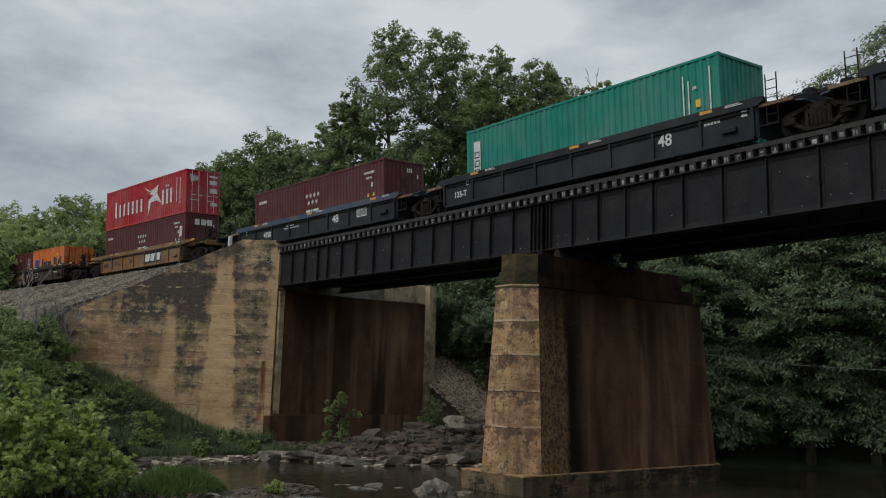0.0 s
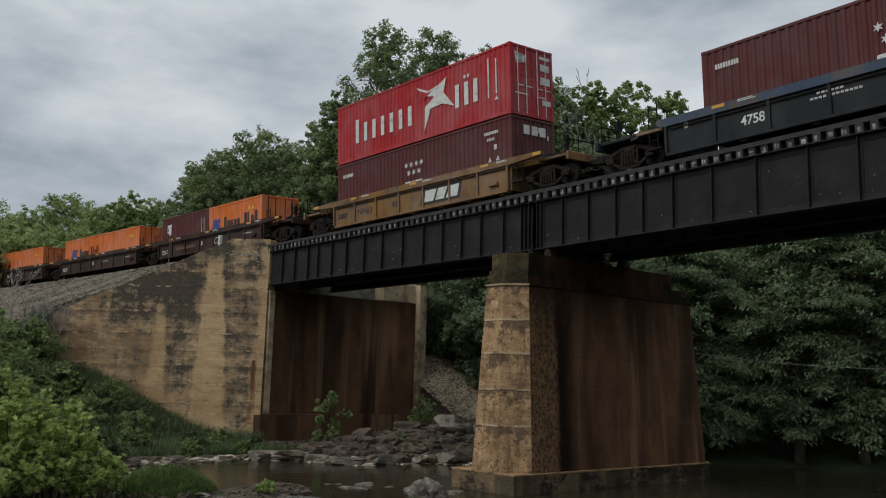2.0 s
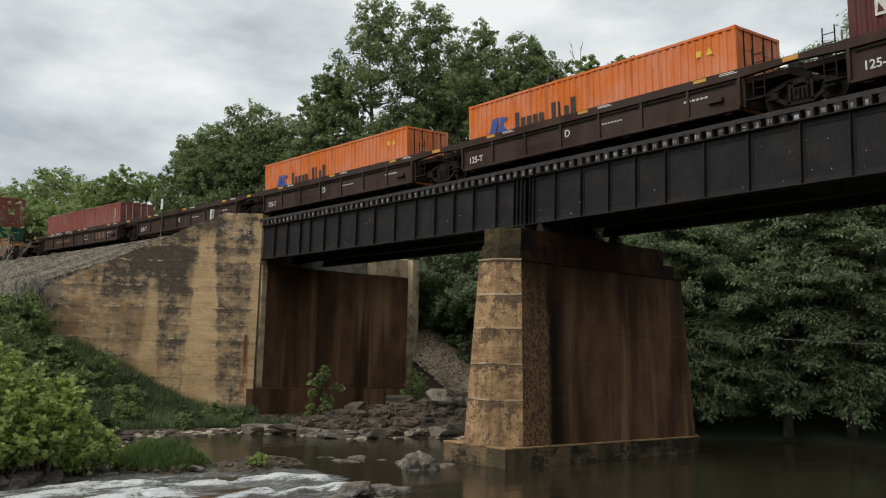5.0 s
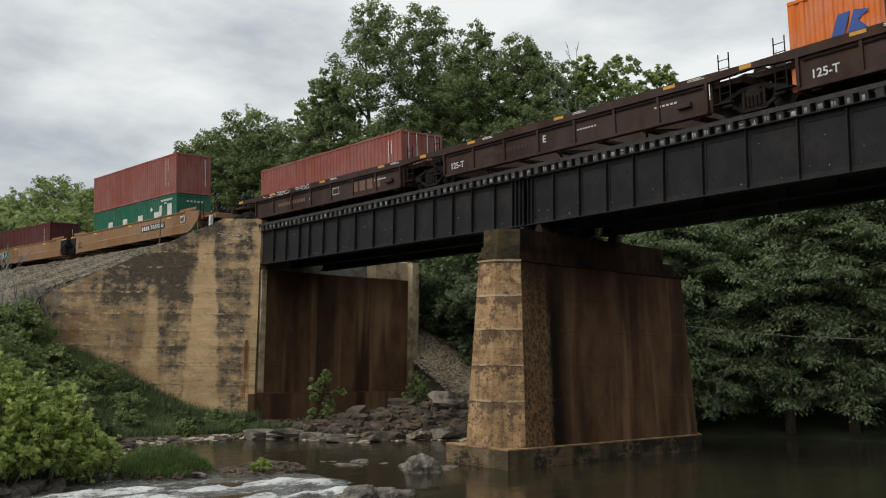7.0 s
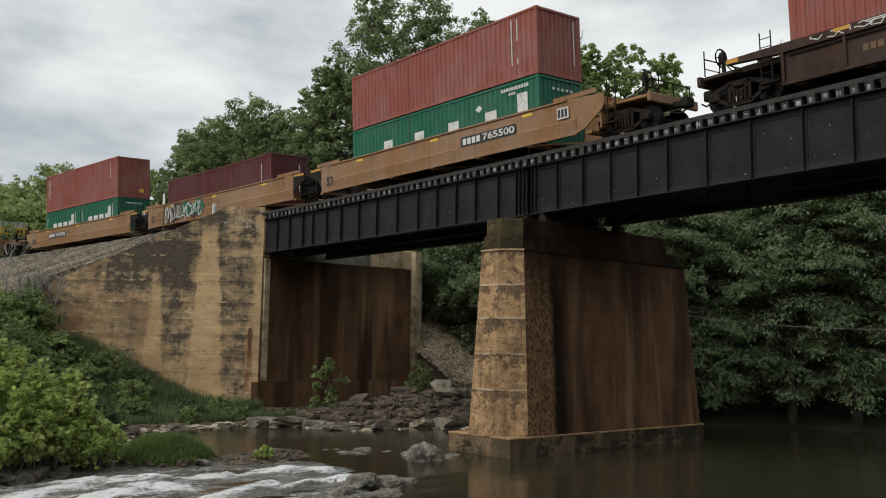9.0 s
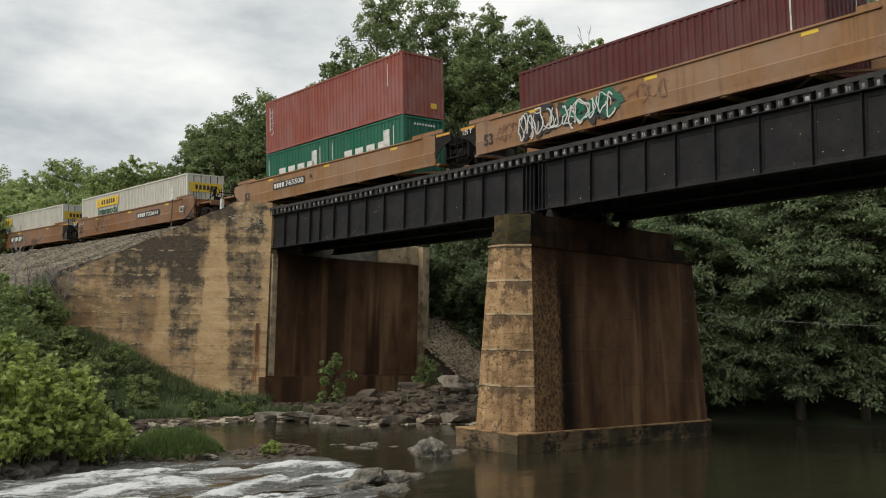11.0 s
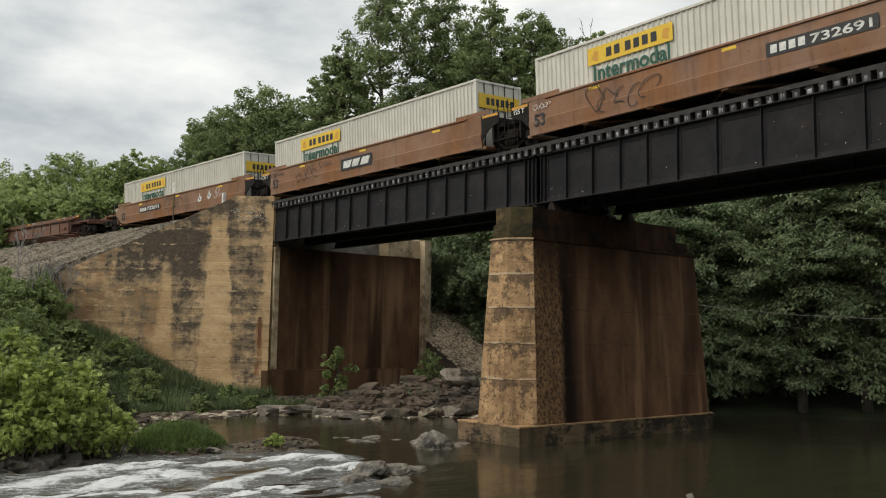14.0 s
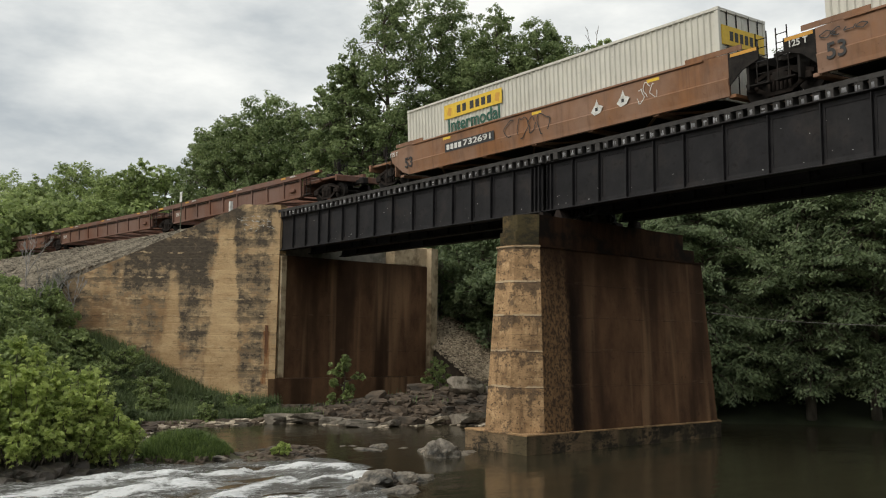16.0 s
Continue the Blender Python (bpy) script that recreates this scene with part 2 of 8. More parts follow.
def wing_mat():
    """Old poured wing wall: sandy ground, two pale lime washes, grey-black weathering between them, ragged pour joints, rust at the drain."""
    n = Net("sandy_concrete", 0.93)
    dot = n.tree.nodes.new("ShaderNodeVectorMath")
    dot.operation = "DOT_PRODUCT"
    dot.inputs[1].default_value = (-0.6607, -0.7507, 0.0)
    link(n.tree, n.co, dot.inputs[0])
    s0 = n.calc("SUBTRACT", dot.outputs["Value"], 10.557)
    jag = n.tex(1.3, (1, 1, 1), 9.0, 0.68, (3, 1, 2))
    jag2 = n.tex(1.1, (1, 1, 1.2), 9.0, 0.68, (9, 4, 7))
    s = n.calc("MULTIPLY_ADD", n.calc("SUBTRACT", jag, 0.5), 1.5, s0)
    z = n.calc("MULTIPLY_ADD", n.calc("SUBTRACT", jag2, 0.5), 1.7, n.z)
    fine = n.tex(6.0, (0.8, 0.8, 1.3), 8.0, 0.76)
    tan = n.ramp(n.tex(1.9, (0.75, 0.75, 1.35), 9.0, 0.68), 0.3, 0.7, (0.32, 0.210, 0.115), (0.57, 0.41, 0.240))
    c = n.mix(n.rise(n.tex(0.55, (1, 1, 0.7), 5.0, 0.6, (5, 0, 1)), 0.46, 0.66, 0.8), tan, (0.25, 0.150, 0.078))
    c = n.mix(n.calc("MULTIPLY", n.rise(s, 5.8, 9.0, 0.75), n.rise(n.tex(1.5, (0.6, 0.6, 1.6), 8.0, 0.7, (1, 7, 3)), 0.44, 0.60)), c, (0.20, 0.122, 0.068))
    # how thickly the grey growth sits
    g_ = n.calc("MULTIPLY_ADD", n.calc("SUBTRACT", n.tex(2.4, (0.22, 0.22, 2.6), 7.0, 0.7, (3, 3, 8)), 0.5), 0.28, n.tex(1.25, (0.85, 0.85, 1.25), 13.0, 0.76, (1.7, 4.2, 0.4)))
    g_ = n.calc("MULTIPLY_ADD", n.calc("SUBTRACT", n.tex(1.3, (1.1, 1.1, 0.16), 6.0, 0.6, (6, 2, 2)), 0.5), 0.45, g_)
    g_ = n.calc("MULTIPLY_ADD", g_, 1.4, -0.19)
    for u0, u1, v0, v1, soft, more in ((3.55, 8.3, 6.15, 9.0, 0.35, 0.22), (3.4, 8.3, 8.2, 10.6, 0.3, 0.13), (0.55, 2.3, 4.6, 9.2, 0.2, 0.105), (0.55, 1.95, 1.0, 4.0, 0.1, 0.12), (3.5, 5.4, 3.4, 6.1, 0.3, 0.06),
                                       (0.3, 3.6, 9.3, 11.0, 0.2, 0.17), (6.2, 8.8, 2.2, 4.6, 0.3, 0.035), (6.4, 7.6, 4.3, 5.4, 0.3, 0.05), (8.4, 12.0, 5.4, 8.0, 0.4, 0.03)):
        g_ = n.calc("ADD", g_, n.calc("MULTIPLY", n.patch(s, z, u0, u1, v0, v1, soft), more))
    # the washes, wider at the foot
    half = n.calc("MULTIPLY_ADD", n.z, -0.062, 1.02)
    main = n.rise(n.calc("SUBTRACT", n.calc("ABSOLUTE", n.calc("SUBTRACT", n.calc("MULTIPLY_ADD", n.calc("SUBTRACT", jag, 0.5), 0.7, s0), 2.86), 0.0), half), 0.09, -0.09)
    main = n.calc("MULTIPLY", main, n.rise(z, 10.4, 9.4))
    half2 = n.calc("MULTIPLY_ADD", n.z, -0.075, 0.72)
    side = n.rise(n.calc("SUBTRACT", n.calc("ABSOLUTE", n.calc("SUBTRACT", n.calc("MULTIPLY_ADD", n.calc("SUBTRACT", jag, 0.5), 1.0, s0), 5.68), 0.0), half2), 0.16, -0.12)
    side = n.calc("MULTIPLY", side, n.rise(z, 7.3, 6.8, 0.85))
    third = n.calc("MULTIPLY", n.patch(s, z, 8.0, 8.9, 2.0, 5.2, 0.3), 0.5)
    edge = n.rise(s, 0.5, 0.2, 0.55)
    wash = n.calc("MAXIMUM", n.calc("MAXIMUM", main, side), n.calc("MAXIMUM", third, edge))
    g_ = n.calc("SUBTRACT", g_, n.calc("MULTIPLY", wash, 0.17))
    c = n.mix(n.rise(g_, 0.485, 0.575, 0.8), c, n.ramp(fine, 0.35, 0.65, (0.145, 0.112, 0.074), (0.27, 0.212, 0.142)))
    c = n.mix(n.rise(g_, 0.605, 0.72, 0.9), c, n.ramp(fine, 0.35, 0.65, (0.042, 0.036, 0.030), (0.098, 0.082, 0.066)))
    c = n.mix(n.calc("MULTIPLY", wash, n.rise(fine, 0.75, 0.45, 0.75)), c, n.ramp(n.tex(1.6, (0.5, 0.5, 1.8)), 0.3, 0.7, (0.46, 0.305, 0.160), (0.64, 0.465, 0.265)))
    # pour joints: a dark ragged line, lime leaching out of it, dirt hanging below
    tear = n.tex(2.2, (1, 1, 0.5), 7.0, 0.7, (4, 4, 4))
    for zj, width in ((9.0, 0.018), (8.2, 0.022), (6.86, 0.03), (5.72, 0.022), (4.82, 0.018), (4.05, 0.03), (3.2, 0.018), (2.05, 0.025)):
        at = n.calc("MULTIPLY_ADD", n.calc("SUBTRACT", tear, 0.5), 0.34, n.z)
        hang = n.calc("MULTIPLY", n.calc("LESS_THAN", at, zj), n.rise(n.calc("MULTIPLY_ADD", n.calc("SUBTRACT", fine, 0.5), 1.1, at), zj - 0.42, zj + 0.05))
        c = n.mix(n.calc("MULTIPLY", hang, n.rise(g_, 0.36, 0.52, 0.55)), c, (0.085, 0.068, 0.050))
        c = n.mix(n.calc("MULTIPLY", n.calc("COMPARE", at, zj + 0.05, 0.05), n.rise(n.tex(1.7, (1, 1, 1.5), 7.0, 0.68, (zj, 5, 1)), 0.52, 0.60, 0.8)), c, (0.52, 0.39, 0.235))
        c = n.mix(n.calc("MULTIPLY", n.calc("COMPARE", at, zj, width), n.rise(n.tex(0.9, (1, 1, 1.0), 6.0, 0.65, (zj * 3, 1, 2)), 0.48, 0.62, 0.55)), c, (0.060, 0.044, 0.030))
    c = n.mix(n.rise(n.tex(5.0, (0.25, 0.25, 2.2), 6.0, 0.7, (2, 9, 1)), 0.58, 0.68, 0.55), c, (0.10, 0.078, 0.055))
    # rust below the drain
    c = n.mix(n.calc("MULTIPLY", n.patch(n.calc("MULTIPLY_ADD", n.calc("SUBTRACT", jag, 0.5), 0.25, s0), n.z, 0.34, 0.74, 1.3, 4.1, 0.08), n.rise(n.tex(2.5, (3, 3, 0.2), 4.0), 0.38, 0.60, 0.85)), c, (0.20, 0.078, 0.030))
    c = n.vary(c, 0.05)
    return n.done(c, n.calc("ADD", n.tex(6.0, (0.7, 0.7, 1.4), 8.0, 0.74), n.calc("MULTIPLY", tear, 0.6)), 0.7, 0.04)


def nose_mat(name, joints):
    """Pier nose: warm sandy concrete, blotched black below each joint, lime along the joints, pitted."""
    n = Net(name, 0.93)
    fine = n.tex(8.0, (1, 1, 1.2), 7.0, 0.74)
    jag = n.tex(2.6, (1, 1, 0.8), 8.0, 0.7, (4, 2, 8))
    c = n.ramp(n.tex(1.7, (0.8, 0.8, 1.3), 8.0, 0.66), 0.32, 0.68, (0.20, 0.124, 0.066), (0.46, 0.295, 0.158))
    c = n.mix(n.rise(n.tex(3.0, (1, 1, 1.2), 7.0, 0.7, (6, 1, 2)), 0.52, 0.66, 0.65), c, (0.56, 0.38, 0.21))
    c = n.mix(n.rise(n.tex(2.2, (1.6, 1.6, 0.18), 7.0, 0.65, (3, 3, 1)), 0.50, 0.68, 0.7), c, (0.125, 0.080, 0.048))
    c = n.mix(n.rise(n.tex(4.0, (0.3, 0.3, 3.0), 6.0, 0.68, (1, 2, 7)), 0.56, 0.68, 0.6), c, (0.11, 0.072, 0.045))
    blot = n.tex(1.7, (1, 1, 1.0), 13.0, 0.78, (2, 8, 5))
    for zj in joints:
        at = n.calc("MULTIPLY_ADD", n.calc("SUBTRACT", jag, 0.5), 0.10, n.z)
        hang = n.calc("MULTIPLY", n.calc("LESS_THAN", n.z, zj), n.rise(n.calc("MULTIPLY_ADD", n.calc("SUBTRACT", jag, 0.5), 1.3, n.z), zj - 0.55, zj + 0.05, 0.125))
        blot = n.calc("ADD", blot, hang)
    c = n.mix(n.rise(blot, 0.53, 0.60, 0.85), c, n.ramp(fine, 0.35, 0.65, (0.050, 0.036, 0.026), (0.145, 0.100, 0.064)))
    c = n.mix(n.rise(n.tex(10.0, (1, 1, 1.1), 5.0, 0.65), 0.57, 0.63, 0.8), c, (0.055, 0.040, 0.030))
    lime = n.rise(n.tex(1.9, (1, 1, 1.5), 7.0, 0.7, (1, 5, 9)), 0.40, 0.54, 0.85)
    for zj in joints:
        at = n.calc("MULTIPLY_ADD", n.calc("SUBTRACT", jag, 0.5), 0.10, n.z)
        c = n.mix(n.calc("MULTIPLY", n.calc("COMPARE", at, zj, 0.035), lime), c, (0.46, 0.36, 0.24))
        c = n.mix(n.calc("MULTIPLY", n.calc("COMPARE", at, zj - 0.05, 0.012), n.rise(blot, 0.42, 0.56, 0.7)), c, (0.05, 0.036, 0.026))
    return n.done(n.vary(c, 0.10), n.tex(6.0, (0.7, 0.7, 1.2), 8.0, 0.75), 0.8, 0.04)


def rust_mat(name, soot_shade_from, soot_shade_to, tan_y, joints=()):
    """Concrete washed brown by rust; soot and the deck's shade painted down from its top; sandy and pocked next to the
    nose, black beyond that.
    """
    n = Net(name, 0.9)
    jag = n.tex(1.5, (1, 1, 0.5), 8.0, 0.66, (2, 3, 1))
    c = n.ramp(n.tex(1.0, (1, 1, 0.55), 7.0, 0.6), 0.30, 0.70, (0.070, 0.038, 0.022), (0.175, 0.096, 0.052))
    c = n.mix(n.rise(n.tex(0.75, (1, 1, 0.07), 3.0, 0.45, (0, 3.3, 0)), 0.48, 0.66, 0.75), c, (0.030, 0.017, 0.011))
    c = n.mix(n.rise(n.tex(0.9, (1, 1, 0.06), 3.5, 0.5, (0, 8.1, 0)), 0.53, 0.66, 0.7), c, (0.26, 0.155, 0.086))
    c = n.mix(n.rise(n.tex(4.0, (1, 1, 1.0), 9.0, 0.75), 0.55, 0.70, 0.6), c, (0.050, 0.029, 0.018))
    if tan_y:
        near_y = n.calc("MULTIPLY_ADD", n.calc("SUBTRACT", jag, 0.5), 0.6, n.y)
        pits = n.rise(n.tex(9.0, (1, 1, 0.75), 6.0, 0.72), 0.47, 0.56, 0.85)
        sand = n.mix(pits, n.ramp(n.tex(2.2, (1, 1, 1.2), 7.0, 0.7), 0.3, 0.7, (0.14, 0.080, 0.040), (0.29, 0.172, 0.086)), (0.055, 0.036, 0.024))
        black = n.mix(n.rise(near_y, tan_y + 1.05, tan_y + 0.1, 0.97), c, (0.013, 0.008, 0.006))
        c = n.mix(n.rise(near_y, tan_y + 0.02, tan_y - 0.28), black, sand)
    lime = n.rise(n.tex(1.1, (1, 1, 2.0), 6.0, 0.7, (3, 1, 1)), 0.48, 0.70, 0.5)
    for zj in joints:
        at = n.calc("MULTIPLY_ADD", n.calc("SUBTRACT", jag, 0.5), 0.14, n.z)
        c = n.mix(n.calc("MULTIPLY", n.calc("COMPARE", at, zj + 0.03, 0.045), lime), c, (0.16, 0.105, 0.068))
        c = n.mix(n.calc("MULTIPLY", n.calc("COMPARE", at, zj - 0.03, 0.012), n.rise(jag, 0.4, 0.6, 0.5)), c, (0.035, 0.022, 0.015))
    # ragged darkening towards the top: soot, and shade under the deck as colour
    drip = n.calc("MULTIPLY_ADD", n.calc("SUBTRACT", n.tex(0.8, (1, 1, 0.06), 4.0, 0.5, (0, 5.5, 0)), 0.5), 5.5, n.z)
    c = n.mix(n.rise(drip, soot_shade_from, soot_shade_to, 0.95), c, n.ramp(jag, 0.3, 0.7, (0.016, 0.009, 0.006), (0.050, 0.025, 0.013)))
    return n.done(c, n.tex(5.0, (0.8, 0.8, 1.1), 8.0, 0.74), 0.6, 0.03)


JOINTS = (2.15, 3.35, 4.55, 5.7, 6.88)
M_CONC = wing_mat()
M_CONC_NOSE = nose_mat("pier_nose_concrete", JOINTS)
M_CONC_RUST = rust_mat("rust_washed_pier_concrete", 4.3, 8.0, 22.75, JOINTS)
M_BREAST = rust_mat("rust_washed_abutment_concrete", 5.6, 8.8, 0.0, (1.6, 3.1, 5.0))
# pale concrete, raised in colour to carry the sky light on its faces
M_PALE_LIT = mat("sky_lit_pale_concrete", (0.36, 0.275, 0.17), (0.54, 0.43, 0.29), 2.0, 0.92, bump=0.4, stain=(0.20, 0.145, 0.085), stain_scale=1.2)
M_CONC_GREY = mat("weathered_grey_concrete", (0.13, 0.12, 0.10), (0.27, 0.25, 0.21), 2.0, 0.92, bump=0.5,
                  stain=(0.07, 0.08, 0.05), stain_scale=0.9)
M_PLINTH = wall_mat("wet_mossy_concrete", (0.20, 0.140, 0.084), (0.125, 0.086, 0.052), (0.070, 0.055, 0.032), (0.026, 0.022, 0.016), (0.46, 0.56), (0.46, 0.62), rough=0.75)
M_CAP = wall_mat("mossy_cap_concrete", (0.26, 0.165, 0.080), (0.13, 0.080, 0.038), (0.062, 0.050, 0.025), (0.030, 0.027, 0.018), (0.46, 0.58), (0.42, 0.58))
M_RUSTRUN = mat("rust_run", (0.075, 0.030, 0.014), (0.17, 0.075, 0.032), 3.0, 0.9, bump=0.4, stretch=(2, 2, 0.3))
# sooty cap colour, darker still to carry the shade under the deck
M_SOOT_SHADE = mat("soot_and_shade_concrete", (0.020, 0.011, 0.007), (0.055, 0.028, 0.015), 2.2, 0.92, bump=0.4, stretch=(1.6, 1.6, 0.25), stain=(0.014, 0.011, 0.009), stain_scale=0.9, spec=0.1)
M_STEEL = mat("black_painted_steel", (0.0115, 0.0112, 0.0125), (0.0225, 0.0215, 0.0230), 1.4, 0.6, bump=0.12, stain=(0.032, 0.026, 0.023), stain_scale=0.7, stain_at=(0.55, 0.75), spec=0.14, vary=0.12,
              grime=[((0.034, 0.030, 0.028), 0.3, 2.2, (1.2, 1.2, 0.15), 0.54, 0.72), ((0.008, 0.007, 0.007), 0.7, 5.0, (1, 1, 1), 0.56, 0.70)])
M_TIE = mat("creosoted_timber", (0.018, 0.016, 0.015), (0.05, 0.047, 0.044), 4.0, 0.9, bump=0.5, stretch=(1, 0.2, 1), vary=0.35)
M_TIE_END = mat("bleached_tie_end", (0.09, 0.09, 0.095), (0.31, 0.31, 0.325), 9.0, 0.9, bump=0.4, vary=0.5)
M_RAIL = mat("rail_steel", (0.09, 0.06, 0.045), (0.16, 0.11, 0.08), 3.0, 0.5, 0.6, 0.1)
M_GRAVEL = mat("grey_ballast", (0.065, 0.055, 0.043), (0.21, 0.184, 0.148), 9.0, 0.95, bump=1.0, fine=10.0, bump_size=0.08, spec=0.15,
               stain=(0.12, 0.10, 0.075), stain_scale=0.5, stain_at=(0.55, 0.75))
M_DIRT = mat("dark_rubble_earth", (0.030, 0.021, 0.014), (0.085, 0.060, 0.040), 2.2, 0.95, bump=1.0, bump_size=0.08)
M_TANGRAVEL = mat("tan_gravel", (0.09, 0.070, 0.048), (0.32, 0.25, 0.17), 8.0, 0.95, spec=0.1, bump=1.0, fine=9.0, bump_size=0.1, stain=(0.07, 0.055, 0.04), stain_scale=1.0)
M_SOIL = mat("damp_bank_soil", (0.055, 0.045, 0.03), (0.13, 0.11, 0.075), 1.5, 0.95, bump=0.8, bump_size=0.06,
             stain=(0.05, 0.07, 0.02), stain_scale=0.4)
M_FOREST = mat("forest_floor", (0.015, 0.02, 0.008), (0.04, 0.05, 0.02), 0.8, 0.95, bump=0.6, bump_size=0.1)
M_ROCK = mat("river_rock", (0.10, 0.085, 0.068), (0.31, 0.27, 0.215), 2.2, 0.8, bump=0.7, stain=(0.06, 0.05, 0.035), stain_scale=1.2, vary=0.35)
M_WETROCK = mat("wet_river_rock", (0.045, 0.038, 0.030), (0.34, 0.295, 0.235), 4.5, 0.55, bump=1.0, bump_size=0.05, fine=9.0, stain=(0.022, 0.020, 0.015), stain_scale=2.0)
M_DARKROCK = mat("dark_wet_rock", (0.022, 0.018, 0.014), (0.085, 0.070, 0.055), 3.0, 0.6, bump=0.9, bump_size=0.05, fine=9.0, stain=(0.016, 0.016, 0.010), stain_scale=1.5)
M_PALEROCK = mat("pale_shore_rock", (0.31, 0.26, 0.195), (0.62, 0.54, 0.43), 2.4, 0.85, bump=0.7, stain=(0.15, 0.12, 0.085), stain_scale=1.6, spec=0.2)
M_RUBBLE = mat("brown_shore_rubble", (0.045, 0.031, 0.021), (0.15, 0.112, 0.078), 2.6, 0.85, bump=0.7, stain=(0.035, 0.028, 0.02), stain_scale=0.9)
M_BARK = mat("grey_brown_bark", (0.05, 0.04, 0.03), (0.15, 0.125, 0.10), 5.0, 0.95, bump=0.8, stretch=(1, 1, 0.25))
M_BARE = mat("bare_dead_twigs", (0.16, 0.15, 0.14), (0.30, 0.28, 0.26), 5.0, 0.95, bump=0.3)
M_LEAF = leaf_mat("broad_leaves", (0.075, 0.118, 0.040), (0.33, 0.40, 0.185), 0.5)
M_LEAF_HILL = leaf_mat("hillside_leaves", (0.135, 0.190, 0.068), (0.43, 0.51, 0.205), 0.55)
M_LEAF_DARK = leaf_mat("bank_leaves", (0.135, 0.185, 0.105), (0.275, 0.34, 0.178), 0.55)
M_LEAF_YOUNG = leaf_mat("light_green_leaves", (0.155, 0.215, 0.055), (0.60, 0.69, 0.235), 0.58)
M_GRASS = leaf_mat("bank_grass", (0.058, 0.086, 0.038), (0.19, 0.245, 0.105), 0.45)
M_SHRUB = leaf_mat("dull_shrub_leaves", (0.110, 0.155, 0.058), (0.38, 0.46, 0.18), 0.5)
M_ISLE = leaf_mat("islet_grass_blades", (0.060, 0.098, 0.028), (0.22, 0.30, 0.085), 0.5)
M_WEED = leaf_mat("pale_weeds", (0.10, 0.13, 0.05), (0.24, 0.28, 0.13), 0.3)
M_TRUCK = mat("rusty_brown_truck_frames", (0.010, 0.0085, 0.008), (0.032, 0.024, 0.020), 6.0, 0.85, 0.0, 0.3, spec=0.12)
M_BLACKGEAR = mat("grimy_running_gear", (0.009, 0.008, 0.008), (0.028, 0.024, 0.021), 6.0, 0.8, 0.0, 0.3, spec=0.15)
M_WHITE = mat("white_lettering", (0.50, 0.50, 0.47), (0.72, 0.72, 0.69), 8.0, 0.7, bump=0.05, stain=(0.30, 0.28, 0.25), stain_scale=4.0, stain_at=(0.52, 0.7))
M_BLACK = mat("black_lettering", (0.015, 0.015, 0.016), (0.03, 0.03, 0.03), 8.0, 0.6, bump=0.05)
M_YELLOW = mat("yellow_marking", (0.62, 0.40, 0.03), (0.75, 0.50, 0.05), 8.0, 0.6, bump=0.05)
M_AMBER = mat("amber_reflector", (0.50, 0.24, 0.03), (0.62, 0.32, 0.05), 8.0, 0.5, bump=0.05)
M_GREENINK = mat("green_lettering", (0.010, 0.070, 0.046), (0.016, 0.095, 0.062), 8.0, 0.6, bump=0.05)
M_BLUEINK = mat("blue_lettering", (0.02, 0.06, 0.25), (0.03, 0.09, 0.33), 8.0, 0.6, bump=0.05)


def paint(name, c, rust=(0.12, 0.05, 0.025), amount=(0.62, 0.75), rough=0.55, spec=0.25, wear=1.0):
    a = tuple(v * 0.82 for v in c)
    grey = sum(c) / 3
    faded = tuple(v * 0.72 + grey * 0.45 + 0.015 for v in c)
    dirt = tuple(v * 0.30 + 0.018 for v in c)
    worn = [(faded, 0.75 * wear, 0.55, (1, 1, 0.8), 0.42, 0.66), (dirt, 0.6 * wear, 3.2, (1.5, 1.5, 0.10), 0.52, 0.74), (dirt, 0.7 * wear, 5.0, (1, 1, 1.3), 0.62, 0.72)]
    return mat(name, a, c, 2.2, rough, grime=worn, bump=0.15, stretch=(1, 1, 0.5), stain=rust, stain_scale=1.1, stain_at=amount, stain_stretch=(1, 1, 0.5), spec=spec)


P_TEAL = paint("teal_container_paint", (0.012, 0.22, 0.165), (0.05, 0.10, 0.07), (0.66, 0.85))
P_MAROON = paint("maroon_container_paint", (0.105, 0.022, 0.021), (0.08, 0.03, 0.022))
P_RED = paint("bright_red_container_paint", (0.42, 0.017, 0.022), (0.30, 0.02, 0.02))
P_ORANGE = paint("orange_container_paint", (0.72, 0.17, 0.022), (0.40, 0.10, 0.03))
P_BRICK = paint("brick_red_container_paint", (0.29, 0.078, 0.056), (0.17, 0.055, 0.040))
P_GREEN = paint("green_container_paint", (0.010, 0.13, 0.075), (0.03, 0.07, 0.04), (0.66, 0.85))
P_CREAM = paint("cream_white_container_paint", (0.62, 0.60, 0.53), (0.38, 0.35, 0.29), (0.6, 0.85), wear=0.35)
P_WBLACK = paint("black_well_car_paint", (0.020, 0.0225, 0.026), (0.028, 0.022, 0.018), (0.5, 0.7), rough=0.65, spec=0.15)
P_CHORD = paint("worn_blue_grey_chord_paint", (0.045, 0.070, 0.11), (0.10, 0.07, 0.045), (0.5, 0.62))
P_WYELLOW = paint("yellow_ochre_well_car_paint", (0.25, 0.125, 0.035), (0.055, 0.033, 0.02), (0.42, 0.62))
P_WBROWN = paint("brown_well_car_paint", (0.042, 0.022, 0.017), (0.075, 0.038, 0.022), (0.46, 0.68), rough=0.7, spec=0.15)
P_WTAN = paint("tan_well_car_paint", (0.29, 0.147, 0.062), (0.17, 0.088, 0.045), (0.5, 0.75))
